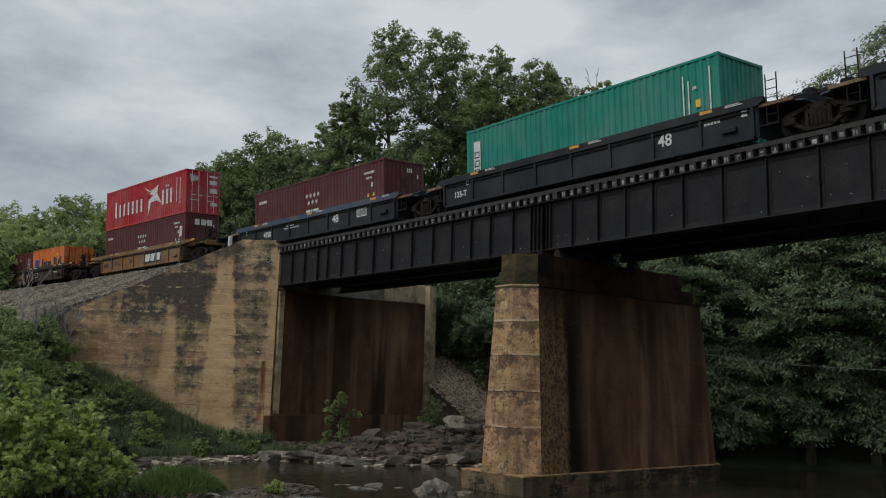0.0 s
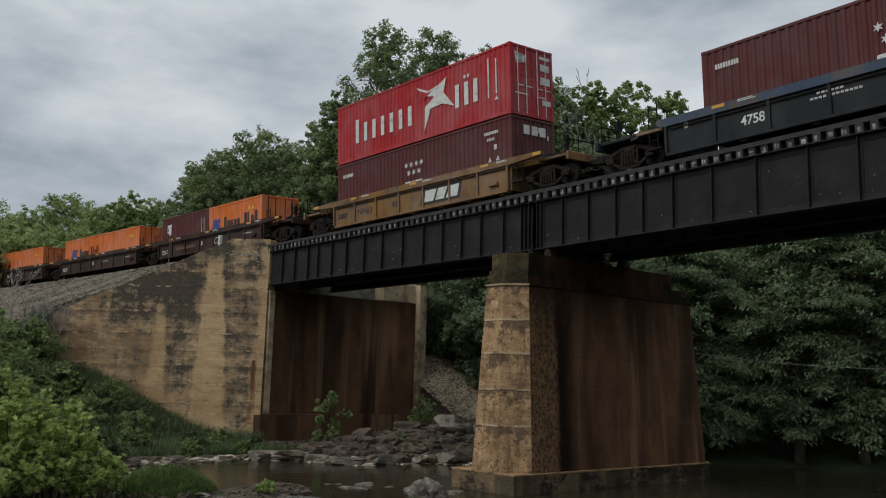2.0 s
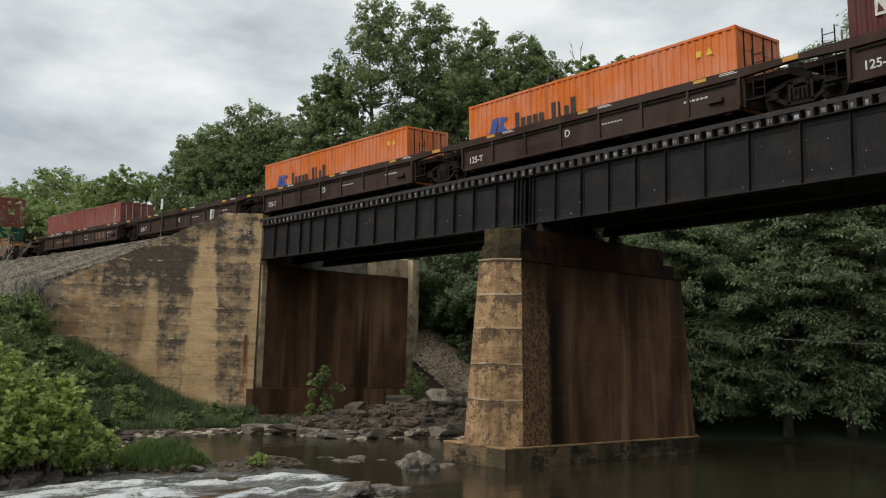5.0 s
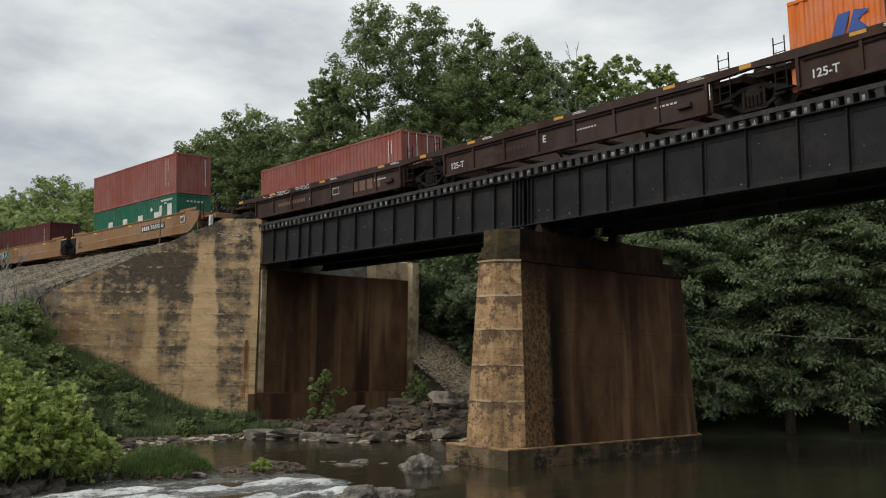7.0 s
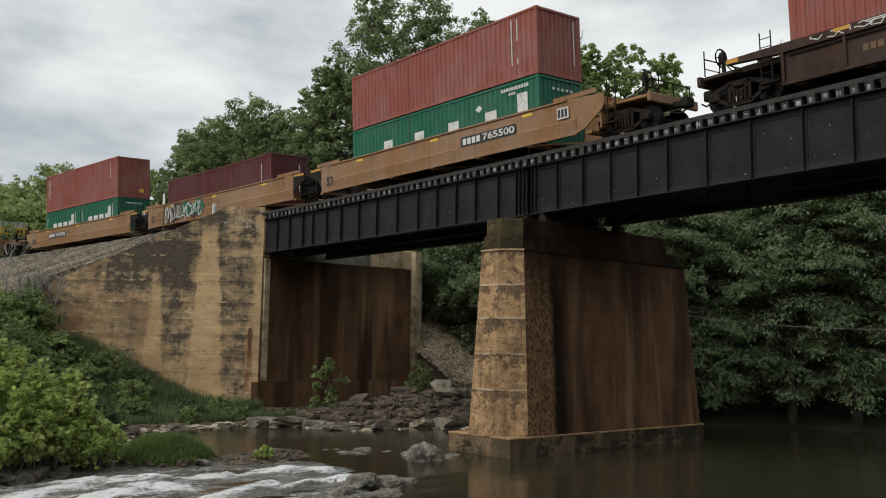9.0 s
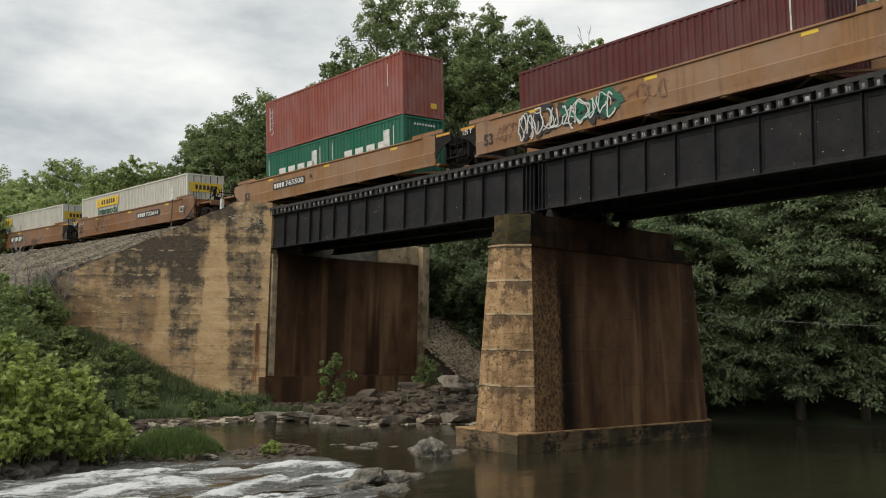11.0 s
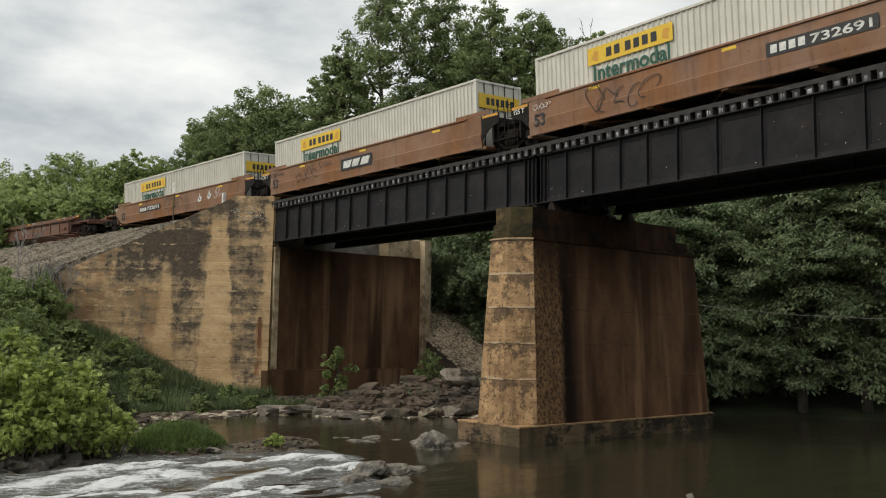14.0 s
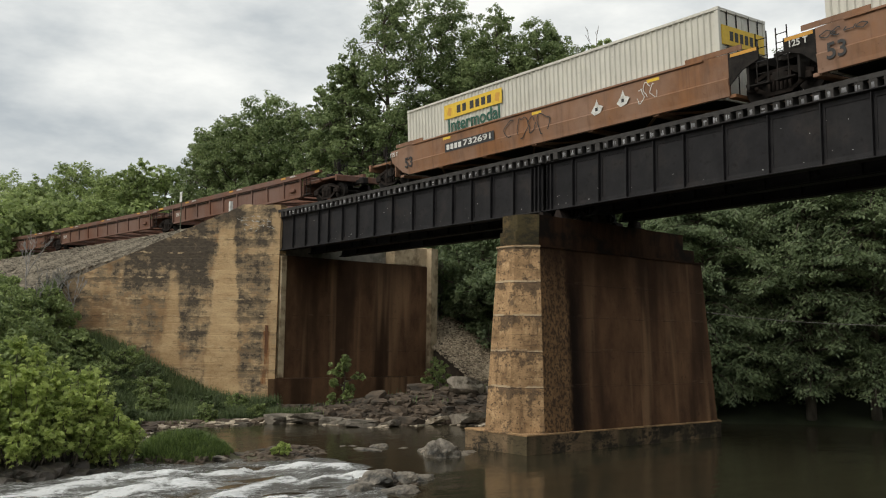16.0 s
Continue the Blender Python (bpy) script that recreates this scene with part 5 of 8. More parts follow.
outline(red, [(0.2, 2.42), (1.0, 2.1), (1.75, 2.2), (2.25, 2.42), (2.05, 1.8), (2.75, 1.05), (2.0, 1.32), (1.2, 1.28), (0.75, 0.38), (0.8, 1.42), (1.45, 1.75), (0.85, 1.9)], M_WHITE, -1.223, "emblem")
outline(red, [(0.38, 2.26), (0.95, 2.02), (1.3, 2.04), (0.8, 1.82), (0.7, 1.66)], P_RED, -1.229, "emblem")
for i, a in enumerate((2.72, 3.3, 3.86)):
    outline(red, [(a + 0.08, 0.92), (a + 0.34, 0.92), (a + 0.34, 1.9), (a + 0.08, 1.9)], M_WHITE, -1.222)
for a in (3.36, 3.58):
    outline(red, [(a, 2.06), (a + 0.11, 2.06), (a + 0.11, 2.2), (a, 2.2)], M_WHITE, -1.222)
strokes(red, [[(4.85, 0.9), (4.85, 2.5)], [(5.3, 1.0), (5.3, 2.4)]], 0.07, M_WHITE, -1.222)
outline(red, [(5.2, 0.72), (5.4, 0.72), (5.3, 0.9)], M_WHITE, -1.222, "sticker")
plates(red, [(0.75, 2.55, 0.6, 0.12), (0.75, 2.15, 0.55, 0.28), (0.75, 1.6, 0.55, 0.3), (0.8, 0.7, 0.5, 0.22), (-0.6, 0.9, 0.7, 0.05), (0.55, 0.9, 0.4, 0.05)], 6.09)
part("emblem", Geo().prism([(-0.95, 2.6), (-0.4, 2.2), (-0.3, 2.5), (-0.55, 2.4), (-0.85, 2.1)], "x", 6.068, 6.075), M_WHITE, red)
ride(red, -66.72 + FT40 / 2, 5, 0.32 + HC + 0.03)


def orange_box(ln, label):
    c = container(ln, STD, 2.438, P_ORANGE, label, "doors")
    x = -ln / 2 + (0.35 if ln < 8 else 1.2)
    outline(c, [(x, 1.12), (x + 0.25, 1.80), (x + 0.6, 1.80), (x + 0.35, 1.12)], M_BLUEINK, -1.222, "emblem")
    outline(c, [(x + 0.45, 1.12), (x + 0.7, 1.80), (x + 1.1, 1.72), (x + 0.8, 1.5), (x + 1.15, 1.12)], M_BLUEINK, -1.222, "emblem")
    a = x + 1.5
    lw = 0.44 if ln < 8 else 0.36
    for i in range(10):
        if i == 5:
            continue
        z0, z1, w_ = 0.98 if i in (2, 4) else 1.12, 1.80 if i in (0, 6, 7, 9) else 1.56, lw * (0.22 if i == 7 else 0.6)
        outline(c, [(a + i * lw * 0.88, z0), (a + i * lw * 0.88 + w_, z0), (a + i * lw * 0.88 + w_, z1), (a + i * lw * 0.88, z1)], M_BLACK, -1.222)
    outline(c, [(ln / 2 - 1.4, 1.9), (ln / 2 - 1.2, 1.9), (ln / 2 - 1.2, 2.1), (ln / 2 - 1.4, 2.1)], M_YELLOW, -1.222, "sticker")
    outline(c, [(ln / 2 - 1.05, 1.9), (ln / 2 - 0.8, 1.9), (ln / 2 - 0.92, 2.15)], M_YELLOW, -1.222, "warning_sign")
    return c


o20 = orange_box(FT20, "short orange container with blue emblem and black lettering")
ride(o20, -74.13 - FT20 / 2, 2.6, 0.3)
m20 = container(FT20, STD, 2.438, P_MAROON, "short maroon container with a white square sign", "doors")
outline(m20, [(-2.3, 1.6), (-1.95, 1.6), (-1.95, 2.1), (-2.3, 2.1)], M_WHITE, -1.222, "sign_plate")
outline(m20, [(-2.24, 1.68), (-2.05, 1.68), (-2.2, 1.95)], P_MAROON, -1.226, "sign_plate")
strokes(m20, [[(2.2, 0.9), (2.2, 2.1)], [(2.5, 0.9), (2.5, 2.1)]], 0.05, M_WHITE, -1.222)
ride(m20, -86.32 + FT20 / 2, 2.6, 0.3)
ride(orange_box(FT40, "long orange container with blue emblem and black lettering"), -101.94 + FT40 / 2, 5, 0.29)
ride(orange_box(FT40, "long orange container with blue emblem and black lettering"), -118.25 + FT40 / 2, 5, 0.29)
brick = container(FT40, STD, 2.438, P_BRICK, "plain brick-red container with pale door bars, alone in its well", "doors_bright")
strokes(brick, [[(5.2, 0.8), (5.2, 2.2)], [(5.4, 1.6), (5.4, 2.2)], [(2.0, 0.45), (4.0, 0.45)]], 0.05, M_WHITE, -1.222)
ride(brick, -148.83 + FT40 / 2, 5, 0.3)


def name_run(c, x0, step, w, h0, h1, n, m):
    """A run of plain upright bars in place of a name."""
    for i in range(n):
        a = x0 + i * step
        outline(c, [(a, h0), (a + w * 0.72, h0), (a + w * 0.72, h1), (a, h1)], m, -1.222)


green40 = container(FT40, STD, 2.438, P_GREEN, "long green container with white blocks of lettering under a brick-red one", "ribs")
name_run(green40, -3.6, 2.25, 0.9, 0.75, 1.68, 4, M_WHITE)
outline(green40, [(4.95, 0.7), (5.5, 0.7), (5.5, 2.05), (4.95, 2.05)], M_WHITE, -1.222, "white_panel")
outline(green40, [(2.6, 1.9), (2.8, 2.05), (3.0, 1.9), (2.8, 1.75)], M_WHITE, -1.222, "sticker")
bars(green40, 4.1, 5.6, 2.25, 2.38, 11, M_WHITE, -1.222)
bars(green40, 4.5, 4.9, 2.08, 2.18, 3, M_WHITE, -1.222)
for k in range(5):
    part("plate", Geo().box(6.088, 6.094, -0.5 + k * 0.25, -0.36 + k * 0.25, 2.1, 2.2), M_WHITE, green40)
ride(green40, -171.02 + FT40 / 2, 5, 0.38)
brick_top = container(FT40, STD, 2.438, P_BRICK, "brick-red container stacked on a green one", "ribs")
strokes(brick_top, [[(4.75, 0.6), (4.75, 2.35)], [(5.05, 1.5), (5.05, 2.3)], [(5.05, 0.6), (5.05, 0.8)]], 0.05, M_WHITE, -1.222)
part("stripe", Geo().box(6.089, 6.094, 0.78, 0.83, 0.6, 2.3), M_WHITE, brick_top)
ride(brick_top, -171.02 + FT40 / 2, 5, 0.38 + STD + 0.02)
mar = container(FT40, HC, 2.438, P_MAROON, "plain maroon container in a tan well with a pale tag", "ribs")
strokes(mar, [[(5.1, 0.9), (5.1, 2.4)]], 0.05, M_WHITE, -1.222)
part("stripe", Geo().box(6.089, 6.094, 0.55, 0.6, 0.9, 2.4), M_WHITE, mar)
ride(mar, -190.77 + FT40 / 2, 5, 0.27)
for k, x in enumerate((-210.38, -210.38 + FT40 - FT20)):
    c = container(FT20, STD, 2.438, P_GREEN, "short green container with white blocks of lettering under a brick-red one", "ribs")
    name_run(c, -1.65, 0.92, 0.9, 0.8, 1.62, 4, M_WHITE)
    outline(c, [(1.55, 0.75), (2.0, 0.75), (2.0, 2.1), (1.55, 2.1)], M_WHITE, -1.222, "white_panel")
    strokes(c, [[(2.3, 1.3), (2.3, 2.2)], [(-2.7, 1.4), (-2.7, 2.2)]], 0.05, M_WHITE, -1.222)
    for j in range(8):
        part("plate", Geo().box(FT20 / 2 - 0.005, FT20 / 2 + 0.002, -0.6 + j * 0.16, -0.5 + j * 0.16, 2.2, 2.3), M_WHITE, c)
    ride(c, x + FT20 / 2, 2.6, 0.38)
brick_hc = container(FT40, HC, 2.438, P_BRICK, "tall brick-red container stacked on two short green ones", "ribs")
bars(brick_hc, -5.65, -5.35, 1.2, 2.5, 1, M_WHITE, -1.222, 0.25)
strokes(brick_hc, [[(-5.5, 1.0 + 0.3 * k), (-5.3, 1.0 + 0.3 * k), (-5.3, 1.2 + 0.3 * k)] for k in range(5)], 0.05, M_WHITE, -1.222)
strokes(brick_hc, [[(5.0, 1.5), (5.0, 2.5)]], 0.05, M_WHITE, -1.222)
part("sticker", Geo().box(6.089, 6.094, 0.4, 0.75, 0.45, 0.7), M_YELLOW, brick_hc)
ride(brick_hc, -210.38 + FT40 / 2, 5, 0.38 + STD + 0.02)


def cream_box():
    c = container(FT53, HC, 2.59, P_CREAM, "long cream-white ribbed container with yellow sign and green lettering", "doors", 0.225, True)
    y = -1.30
    part("sign_board", Geo().box(-5.4, -1.76, y - 0.008, y, 1.97, 2.57), M_YELLOW, c, "yellow sign board")
    for i in range(6):
        a = -4.55 + i * 0.36 + (0.12 if i > 1 else 0)
        outline(c, [(a, 2.11), (a + 0.24, 2.11), (a + 0.24, 2.43), (a, 2.43)], M_BLACK, y - 0.009)
    for a in (-5.2, -2.2):
        outline(c, [(a, 2.14), (a + 0.25, 2.04), (a + 0.32, 2.39), (a + 0.1, 2.44)], M_AMBER, y - 0.009, "emblem")
    letters(c, "Intermodal", -3.53, 1.63, 0.75, M_GREENINK, y, 3.25)
    part("sign_board", Geo().box(8.06, 8.085, -1.15, 1.15, 1.75, 2.35), M_YELLOW, c, "yellow sign board")
    for i in range(6):
        part("name_block", Geo().box(8.086, 8.09, -0.75 + i * 0.27, -0.57 + i * 0.27, 1.9, 2.2), M_BLACK, c)
    return c


jb = cream_box()
ride(jb, -255.43 + FT53 / 2, 6.5, 0.31)
for x in (-275.02, -235.85):
    c = copy_thing(jb, Matrix.Identity(4))
    ride(c, x + FT53 / 2, 6.5, 0.31)

# ---------------------------------------------------------------- train: well cars
WHEEL = Geo()
WHEEL.cyl((0, -0.07, 0), (0, 0.07, 0), 0.42, 20).cyl((0, 0.07, 0), (0, 0.1, 0), 0.45, 20).cyl((0, -0.1, 0), (0, -0.07, 0), 0.2, 12)
WHEEL_ME = WHEEL.mesh("wheel", M_BLACKGEAR)
AXLE_ME = Geo().cyl((0, -0.95, 0), (0, 0.95, 0), 0.085, 10).mesh("axle", M_BLACKGEAR)
SF = Geo()


def strut(g, p, q, t, y0=-0.1, y1=-0.03):
    """A flat cast member from p to q (x, z), t thick."""
    v = Vector((q[0] - p[0], q[1] - p[1])).normalized()
    nx_, nz_ = -v.y * t / 2, v.x * t / 2
    return g.prism([(p[0] + nx_, p[1] + nz_), (q[0] + nx_, q[1] + nz_), (q[0] - nx_, q[1] - nz_), (p[0] - nx_, p[1] - nz_)], "y", y0, y1)


for a, b2, t in (((-1.1, 0.55), (-0.32, 0.80), 0.12), ((0.32, 0.80), (1.1, 0.55), 0.12), ((-0.34, 0.80), (0.34, 0.80), 0.11), ((-0.95, 0.47), (-0.36, 0.16), 0.11), ((0.36, 0.16), (0.95, 0.47), 0.11), ((-0.4, 0.16), (0.4, 0.16), 0.12),
                 ((-0.34, 0.16), (-0.34, 0.8), 0.09), ((0.34, 0.16), (0.34, 0.8), 0.09)):
    strut(SF, a, b2, t)
SF.box(-1.04, -0.68, -0.15, 0.03, 0.34, 0.56, 0.03).box(0.68, 1.04, -0.15, 0.03, 0.34, 0.56, 0.03)
SF.box(-0.28, 0.28, -0.12, 0.0, 0.56, 0.70, 0.02)
for sx in (-0.19, -0.06, 0.07, 0.2):
    SF.cyl((sx, -0.09, 0.22), (sx, -0.09, 0.56), 0.05, 8)
SF_ME = SF.mesh("side_frame", M_TRUCK)
BOLSTER_ME = Geo().box(-0.22, 0.22, -1.1, 1.1, 0.5, 0.78, 0.03).cyl((0, 0, 0.7), (0, 0, 0.95), 0.22, 12).mesh("bolster", M_BLACKGEAR)


def truck(car, x):
    t = new("truck")
    t.parent = car
    t.location = (x, 0, 0)
    for sx in (-0.86, 0.86):
        for sy in (-1, 1):
            w = part("wheel", WHEEL_ME, M_BLACKGEAR, t)
            w.location = (sx, sy * 0.755, 0.44)
            w.rotation_euler = (0, 0, 0 if sy < 0 else math.pi)
        a = part("axle", AXLE_ME, M_BLACKGEAR, t)
        a.location = (sx, 0, 0.44)
    for sy in (-1, 1):
        f = part("side_frame", SF_ME, M_BLACKGEAR, t)
        f.location = (0, sy * 0.98, 0)
        f.rotation_euler = (0, 0, 0 if sy < 0 else math.pi)
    part("bolster", BOLSTER_ME, M_BLACKGEAR, t)
    return t


def well_car(paint_m, label, half, style, top, bot, well, front_truck=False, marks=(), end_car="", chord_m=None, over=1.75):
    """One unit of a container well car, x along it, rail top at z 0; half: from its middle to its trucks."""
    car = thing("well_car", label, "freight car", "well cars of the train")
    w = well / 2
    for sy in (-1, 1):
        if style == "ribbed":
            y0, y1 = sorted((sy * 1.36, sy * 1.385))
            part("side_plate", Geo().box(-w, w, y0, y1, bot + 0.08, top - 0.25), paint_m, car)
            y0, y1 = sorted((sy * 1.28, sy * 1.47))
            part("top_chord", Geo().prism([(-w - over, top - 0.16), (-w - 0.1, top - 0.26), (w + 0.1, top - 0.26), (w + over, top - 0.16), (w + over, top - 0.02), (w + 0.15, top), (-w - 0.15, top), (-w - over, top - 0.02)], "y", y0, y1), chord_m or paint_m, car)
            part("pipe", Geo().cyl((-w + 0.2, sy * 1.43, top - 0.36), (w - 0.2, sy * 1.43, top - 0.36), 0.022, 6), M_BLACKGEAR, car)
            part("tool_box", Geo().box(*sorted((sy * 0 + w - 1.1, w - 0.6)), *sorted((sy * 1.386, sy * 1.5)), bot + 0.35, bot + 0.5, 0.015), paint_m, car)
            y0, y1 = sorted((sy * 1.2, sy * 1.45))
            part("bottom_chord", Geo().box(-w + 0.05, w - 0.05, y0, y1, bot, bot + 0.1, 0.015), paint_m, car)
            n = max(5, int(round(well / 1.75)))
            for i in range(n + 1):
                a = -w + 0.05 + (well - 0.1) * i / n
                y0, y1 = sorted((sy * 1.386, sy * (1.47 if i in (0, n) else 1.45)))
                part("rib", Geo().prism([(y0, bot + 0.11), (y1, bot + 0.13), (y1, top - 0.261), (y0, top - 0.261)], "x", a - 0.045, a + 0.045), paint_m, car)
            for i in range(3):
                a = -w * 0.75 + i * w * 0.75
                y0, y1 = sorted((sy * 1.471, sy * 1.478))
                part("reflector", Geo().box(a, a + 0.45, y0, y1, top - 0.12, top - 0.02), M_AMBER, car)
                part("stencil", Geo().box(a + 0.9, a + 1.5, y0, y1, top - 0.10, top - 0.075), M_WHITE, car)
                part("stencil", Geo().box(a + 0.9, a + 1.4, y0, y1, top - 0.055, top - 0.03), M_WHITE, car)
            for sx in (-1, 1):
                if over < 1:
                    # low cover plates that slope from the well's end down over the truck
                    part("cover_plate", Geo().prism([(sx * (w + 0.1), top - 0.12), (sx * (w + 1.5), top - 0.34), (sx * (w + 1.5), top - 0.38), (sx * (w + 0.1), top - 0.17)][::sx], "y", *sorted((sy * 0.35, sy * 1.3))), chord_m or P_CHORD, car, "worn cover plate")
                    part("cover_rail", Geo().box(*sorted((sx * (w + 0.1), sx * (w + 1.2))), *sorted((sy * 1.3, sy * 1.4)), top - 0.32, top - 0.22, 0.01), P_WYELLOW, car, "tan end rail")
                    continue
                x0, x1 = sorted((sx * (w + over - 0.4), sx * (w + over)))
                part("reflector", Geo().box(x0, x1, y0, y1, top - 0.155, top - 0.03), M_AMBER, car)
        else:
            ya, yb = sorted((sy * 1.36, sy * 1.40))
            e = w - 0.55
            swept_end = [(w - 1.1, bot), (w - 0.6, bot + 0.16), (w + 0.15, top - 0.62), (w + 0.25, top - 0.42), (w + 0.25, top - 0.09), (w - 1.4, top)]
            square_end = [(e, bot), (e, top - 0.03), (w - 1.4, top)]
            right = swept_end if "f" in end_car else square_end
            left = swept_end if "r" in end_car else square_end
            part("side_plate", Geo().prism(right + [(-x_, z_) for x_, z_ in reversed(left)], "y", ya, yb), paint_m, car)
            for sx, key in ((1, "f"), (-1, "r")):
                if key in end_car:
                    continue
                wing = [(e + 0.005, bot + 0.3), (e + 0.45, top - 0.62), (e + 1.0, top - 0.42), (e + 1.0, top - 0.04), (e + 0.005, top - 0.04)]
                if sx < 0:
                    wing = [(-x_, z_) for x_, z_ in reversed(wing)]
                part("end_wing", Geo().prism(wing, "y", *sorted((sy * 1.35, sy * 1.392))), M_BLACKGEAR, car, "black end wing")
                part("reflector", Geo().box(*sorted((sx * (e + 0.08), sx * (e + 0.95))), *sorted((sy * 1.393, sy * 1.398)), top - 0.15, top - 0.05), M_AMBER, car)
            y0, y1 = sorted((sy * 1.3, sy * 1.45))
            part("top_chord", Geo().box(-w + 1.4, w - 1.4, y0, y1, top - 0.06, top + 0.012, 0.01), paint_m, car)
            part("lower_skirt", Geo().prism([(sy * 1.402, bot + 0.56), (sy * 1.442, bot + 0.52), (sy * 1.385, bot - 0.012), (sy * 1.3, bot - 0.012), (sy * 1.355, bot + 0.5)][::sy], "x", -e + 0.01 if "r" not in end_car else -w + 1.0, e - 0.01 if "f" not in end_car else w - 1.0), paint_m, car)
            for sx in (-1, 1):
                x0, x1 = sorted((sx * (w - 2.1), sx * (w - 0.1)))
                part("end_panel", Geo().prism([(x0, top + 0.013), (x1, top + 0.013), (x1, top + 0.17), (x0, top + 0.17)], "y", *sorted((sy * 1.33, sy * 1.36))), paint_m, car)
            for i in range(3):
                a = -w * 0.6 + i * w * 0.6
                y0, y1 = sorted((sy * 1.401, sy * 1.408))
                part("reflector", Geo().box(a, a + 0.5, y0, y1, top - 0.22, top - 0.12), M_YELLOW, car)
    # floor of the well
    for i in range(7):
        a = -w + 0.5 + (well - 1.0) * i / 6
        part("floor_beam", Geo().box(a - 0.13, a + 0.13, -1.35, 1.35, bot - 0.06, bot + 0.05, 0.01), paint_m, car)
    for i in range(6):
        a, b = -w + 0.5 + (well - 1.0) * i / 6, -w + 0.5 + (well - 1.0) * (i + 1) / 6
        part("floor_brace", Geo().tube([(a, -1.3 if i % 2 else 1.3, bot - 0.01), (b, 1.3 if i % 2 else -1.3, bot - 0.01)], 0.05, 4), paint_m, car)
    for sx in (-1, 1):
        x_in, x_out = sx * w, sx * (half - 0.25)
        a, b = sorted((x_in, x_in + sx * 0.08))
        dark_end = style != "ribbed" and ("f" if sx > 0 else "r") not in end_car
        part("bulkhead", Geo().box(a, b, -1.34, 1.34, bot + 0.05, top - 0.14, 0.01), M_BLACKGEAR if dark_end else paint_m, car)
        a, b = sorted((x_in + sx * 0.09, x_out))
        part("end_platform", Geo().prism([(-1.25, 0.98), (1.25, 0.98), (1.3, 1.12), (1.1, 1.2), (-1.1, 1.2), (-1.3, 1.12)], "x", a, b), M_BLACKGEAR if dark_end else paint_m, car)
        a, b = sorted((sx * (half - 0.7), sx * (half + 0.1)))
        part("end_sill", Geo().box(a, b, -0.55, 0.55, 0.72, 0.97, 0.03), M_BLACKGEAR, car)
        lad = Geo()
        for yy in (-1.34,):
            xx = x_in + sx * 0.35
            for dx in (0, 0.35 * sx):
                lad.cyl((xx + dx, yy, 0.45), (xx + dx, yy, 1.95), 0.02, 5)
            for z in (0.5, 0.75, 1.0, 1.25, 1.5, 1.75):
                lad.cyl((xx, yy, z), (xx + 0.35 * sx, yy, z), 0.014, 5)
        part("ladder", lad, M_BLACKGEAR, car)
        part("air_reservoir", Geo().cyl((x_in + sx * 0.3, 0.25, 1.42), (x_in + sx * 1.2, 0.25, 1.42), 0.2, 12), M_BLACKGEAR, car)
        part("brake_pipe", Geo().tube([(x_in + sx * 0.2, -0.7, 1.22), (x_in + sx * 0.9, -0.85, 1.3), (x_in + sx * 1.6, -0.6, 1.24), (sx * (half - 0.1), -0.4, 1.22)], 0.03, 5), M_BLACKGEAR, car)
        part("valve_box", Geo().box(*sorted((x_in + sx * 1.0, x_in + sx * 1.35)), -0.55, -0.2, 1.205, 1.5, 0.04), M_BLACKGEAR, car)
        part("step_board", Geo().box(*sorted((x_in + sx * 0.12, x_in + sx * 0.75)), -1.42, -1.2, 0.42, 0.46, 0.01), M_BLACKGEAR, car)
    truck(car, -half)
    if front_truck:
        truck(car, half)
    for sx, has in ((-1, "r" in end_car), (1, "f" in end_car)):
        if has:
            x0 = sx * half
            part("coupler", Geo().box(*sorted((x0 + sx * 0.2, x0 + sx * 1.75)), -0.12, 0.12, 0.76, 0.98, 0.03).box(*sorted((x0 + sx * 1.6, x0 + sx * 1.95)), -0.2, 0.18, 0.7, 1.04, 0.05), M_BLACKGEAR, car)
            part("end_deck", Geo().box(*sorted((x0 - sx * 0.25, x0 + sx * 1.15)), -1.2, 1.2, 1.05, 1.16, 0.02), paint_m, car)
            part("end_beam", Geo().box(*sorted((x0 + sx * 1.16, x0 + sx * 1.3)), -1.35, 1.35, 0.86, 1.18, 0.03), paint_m, car)
            rail = Geo()
            for yy in (-1.25, -0.5, 0.3, 1.25):
                rail.cyl((x0 + sx * 1.05, yy, 1.16), (x0 + sx * 1.05, yy, 1.95 if yy < 0 else 1.7), 0.022, 5)
            rail.cyl((x0 + sx * 1.05, -1.25, 1.7), (x0 + sx * 1.05, 1.25, 1.7), 0.022, 5)
            rail.cyl((x0 + sx * 1.05, -1.25, 1.4), (x0 + sx * 1.05, -0.5, 1.4), 0.018, 5)
            part("handrail", rail, M_BLACKGEAR, car)
            wh = Geo()
            ring = [(x0 + sx * 0.8, -0.75 + 0.28 * math.cos(2 * math.pi * k / 14), 1.75 + 0.28 * math.sin(2 * math.pi * k / 14)) for k in range(15)]
            wh.tube(ring, 0.025, 5)
            for k in range(4):
                wh.cyl((x0 + sx * 0.8, -0.75, 1.75), ring[k * 14 // 4], 0.014, 4)
            wh.cyl((x0 + sx * 0.72, -0.75, 1.75), (x0 + sx * 0.86, -0.75, 1.75), 0.05, 8)
            wh.box(x0 + sx * 0.72 - 0.05, x0 + sx * 0.72 + 0.05, -0.80, -0.70, 1.161, 1.95, 0.015).box(x0 + sx * 0.72 - 0.09, x0 + sx * 0.72 + 0.06, -0.85, -0.65, 1.55, 1.9, 0.02)
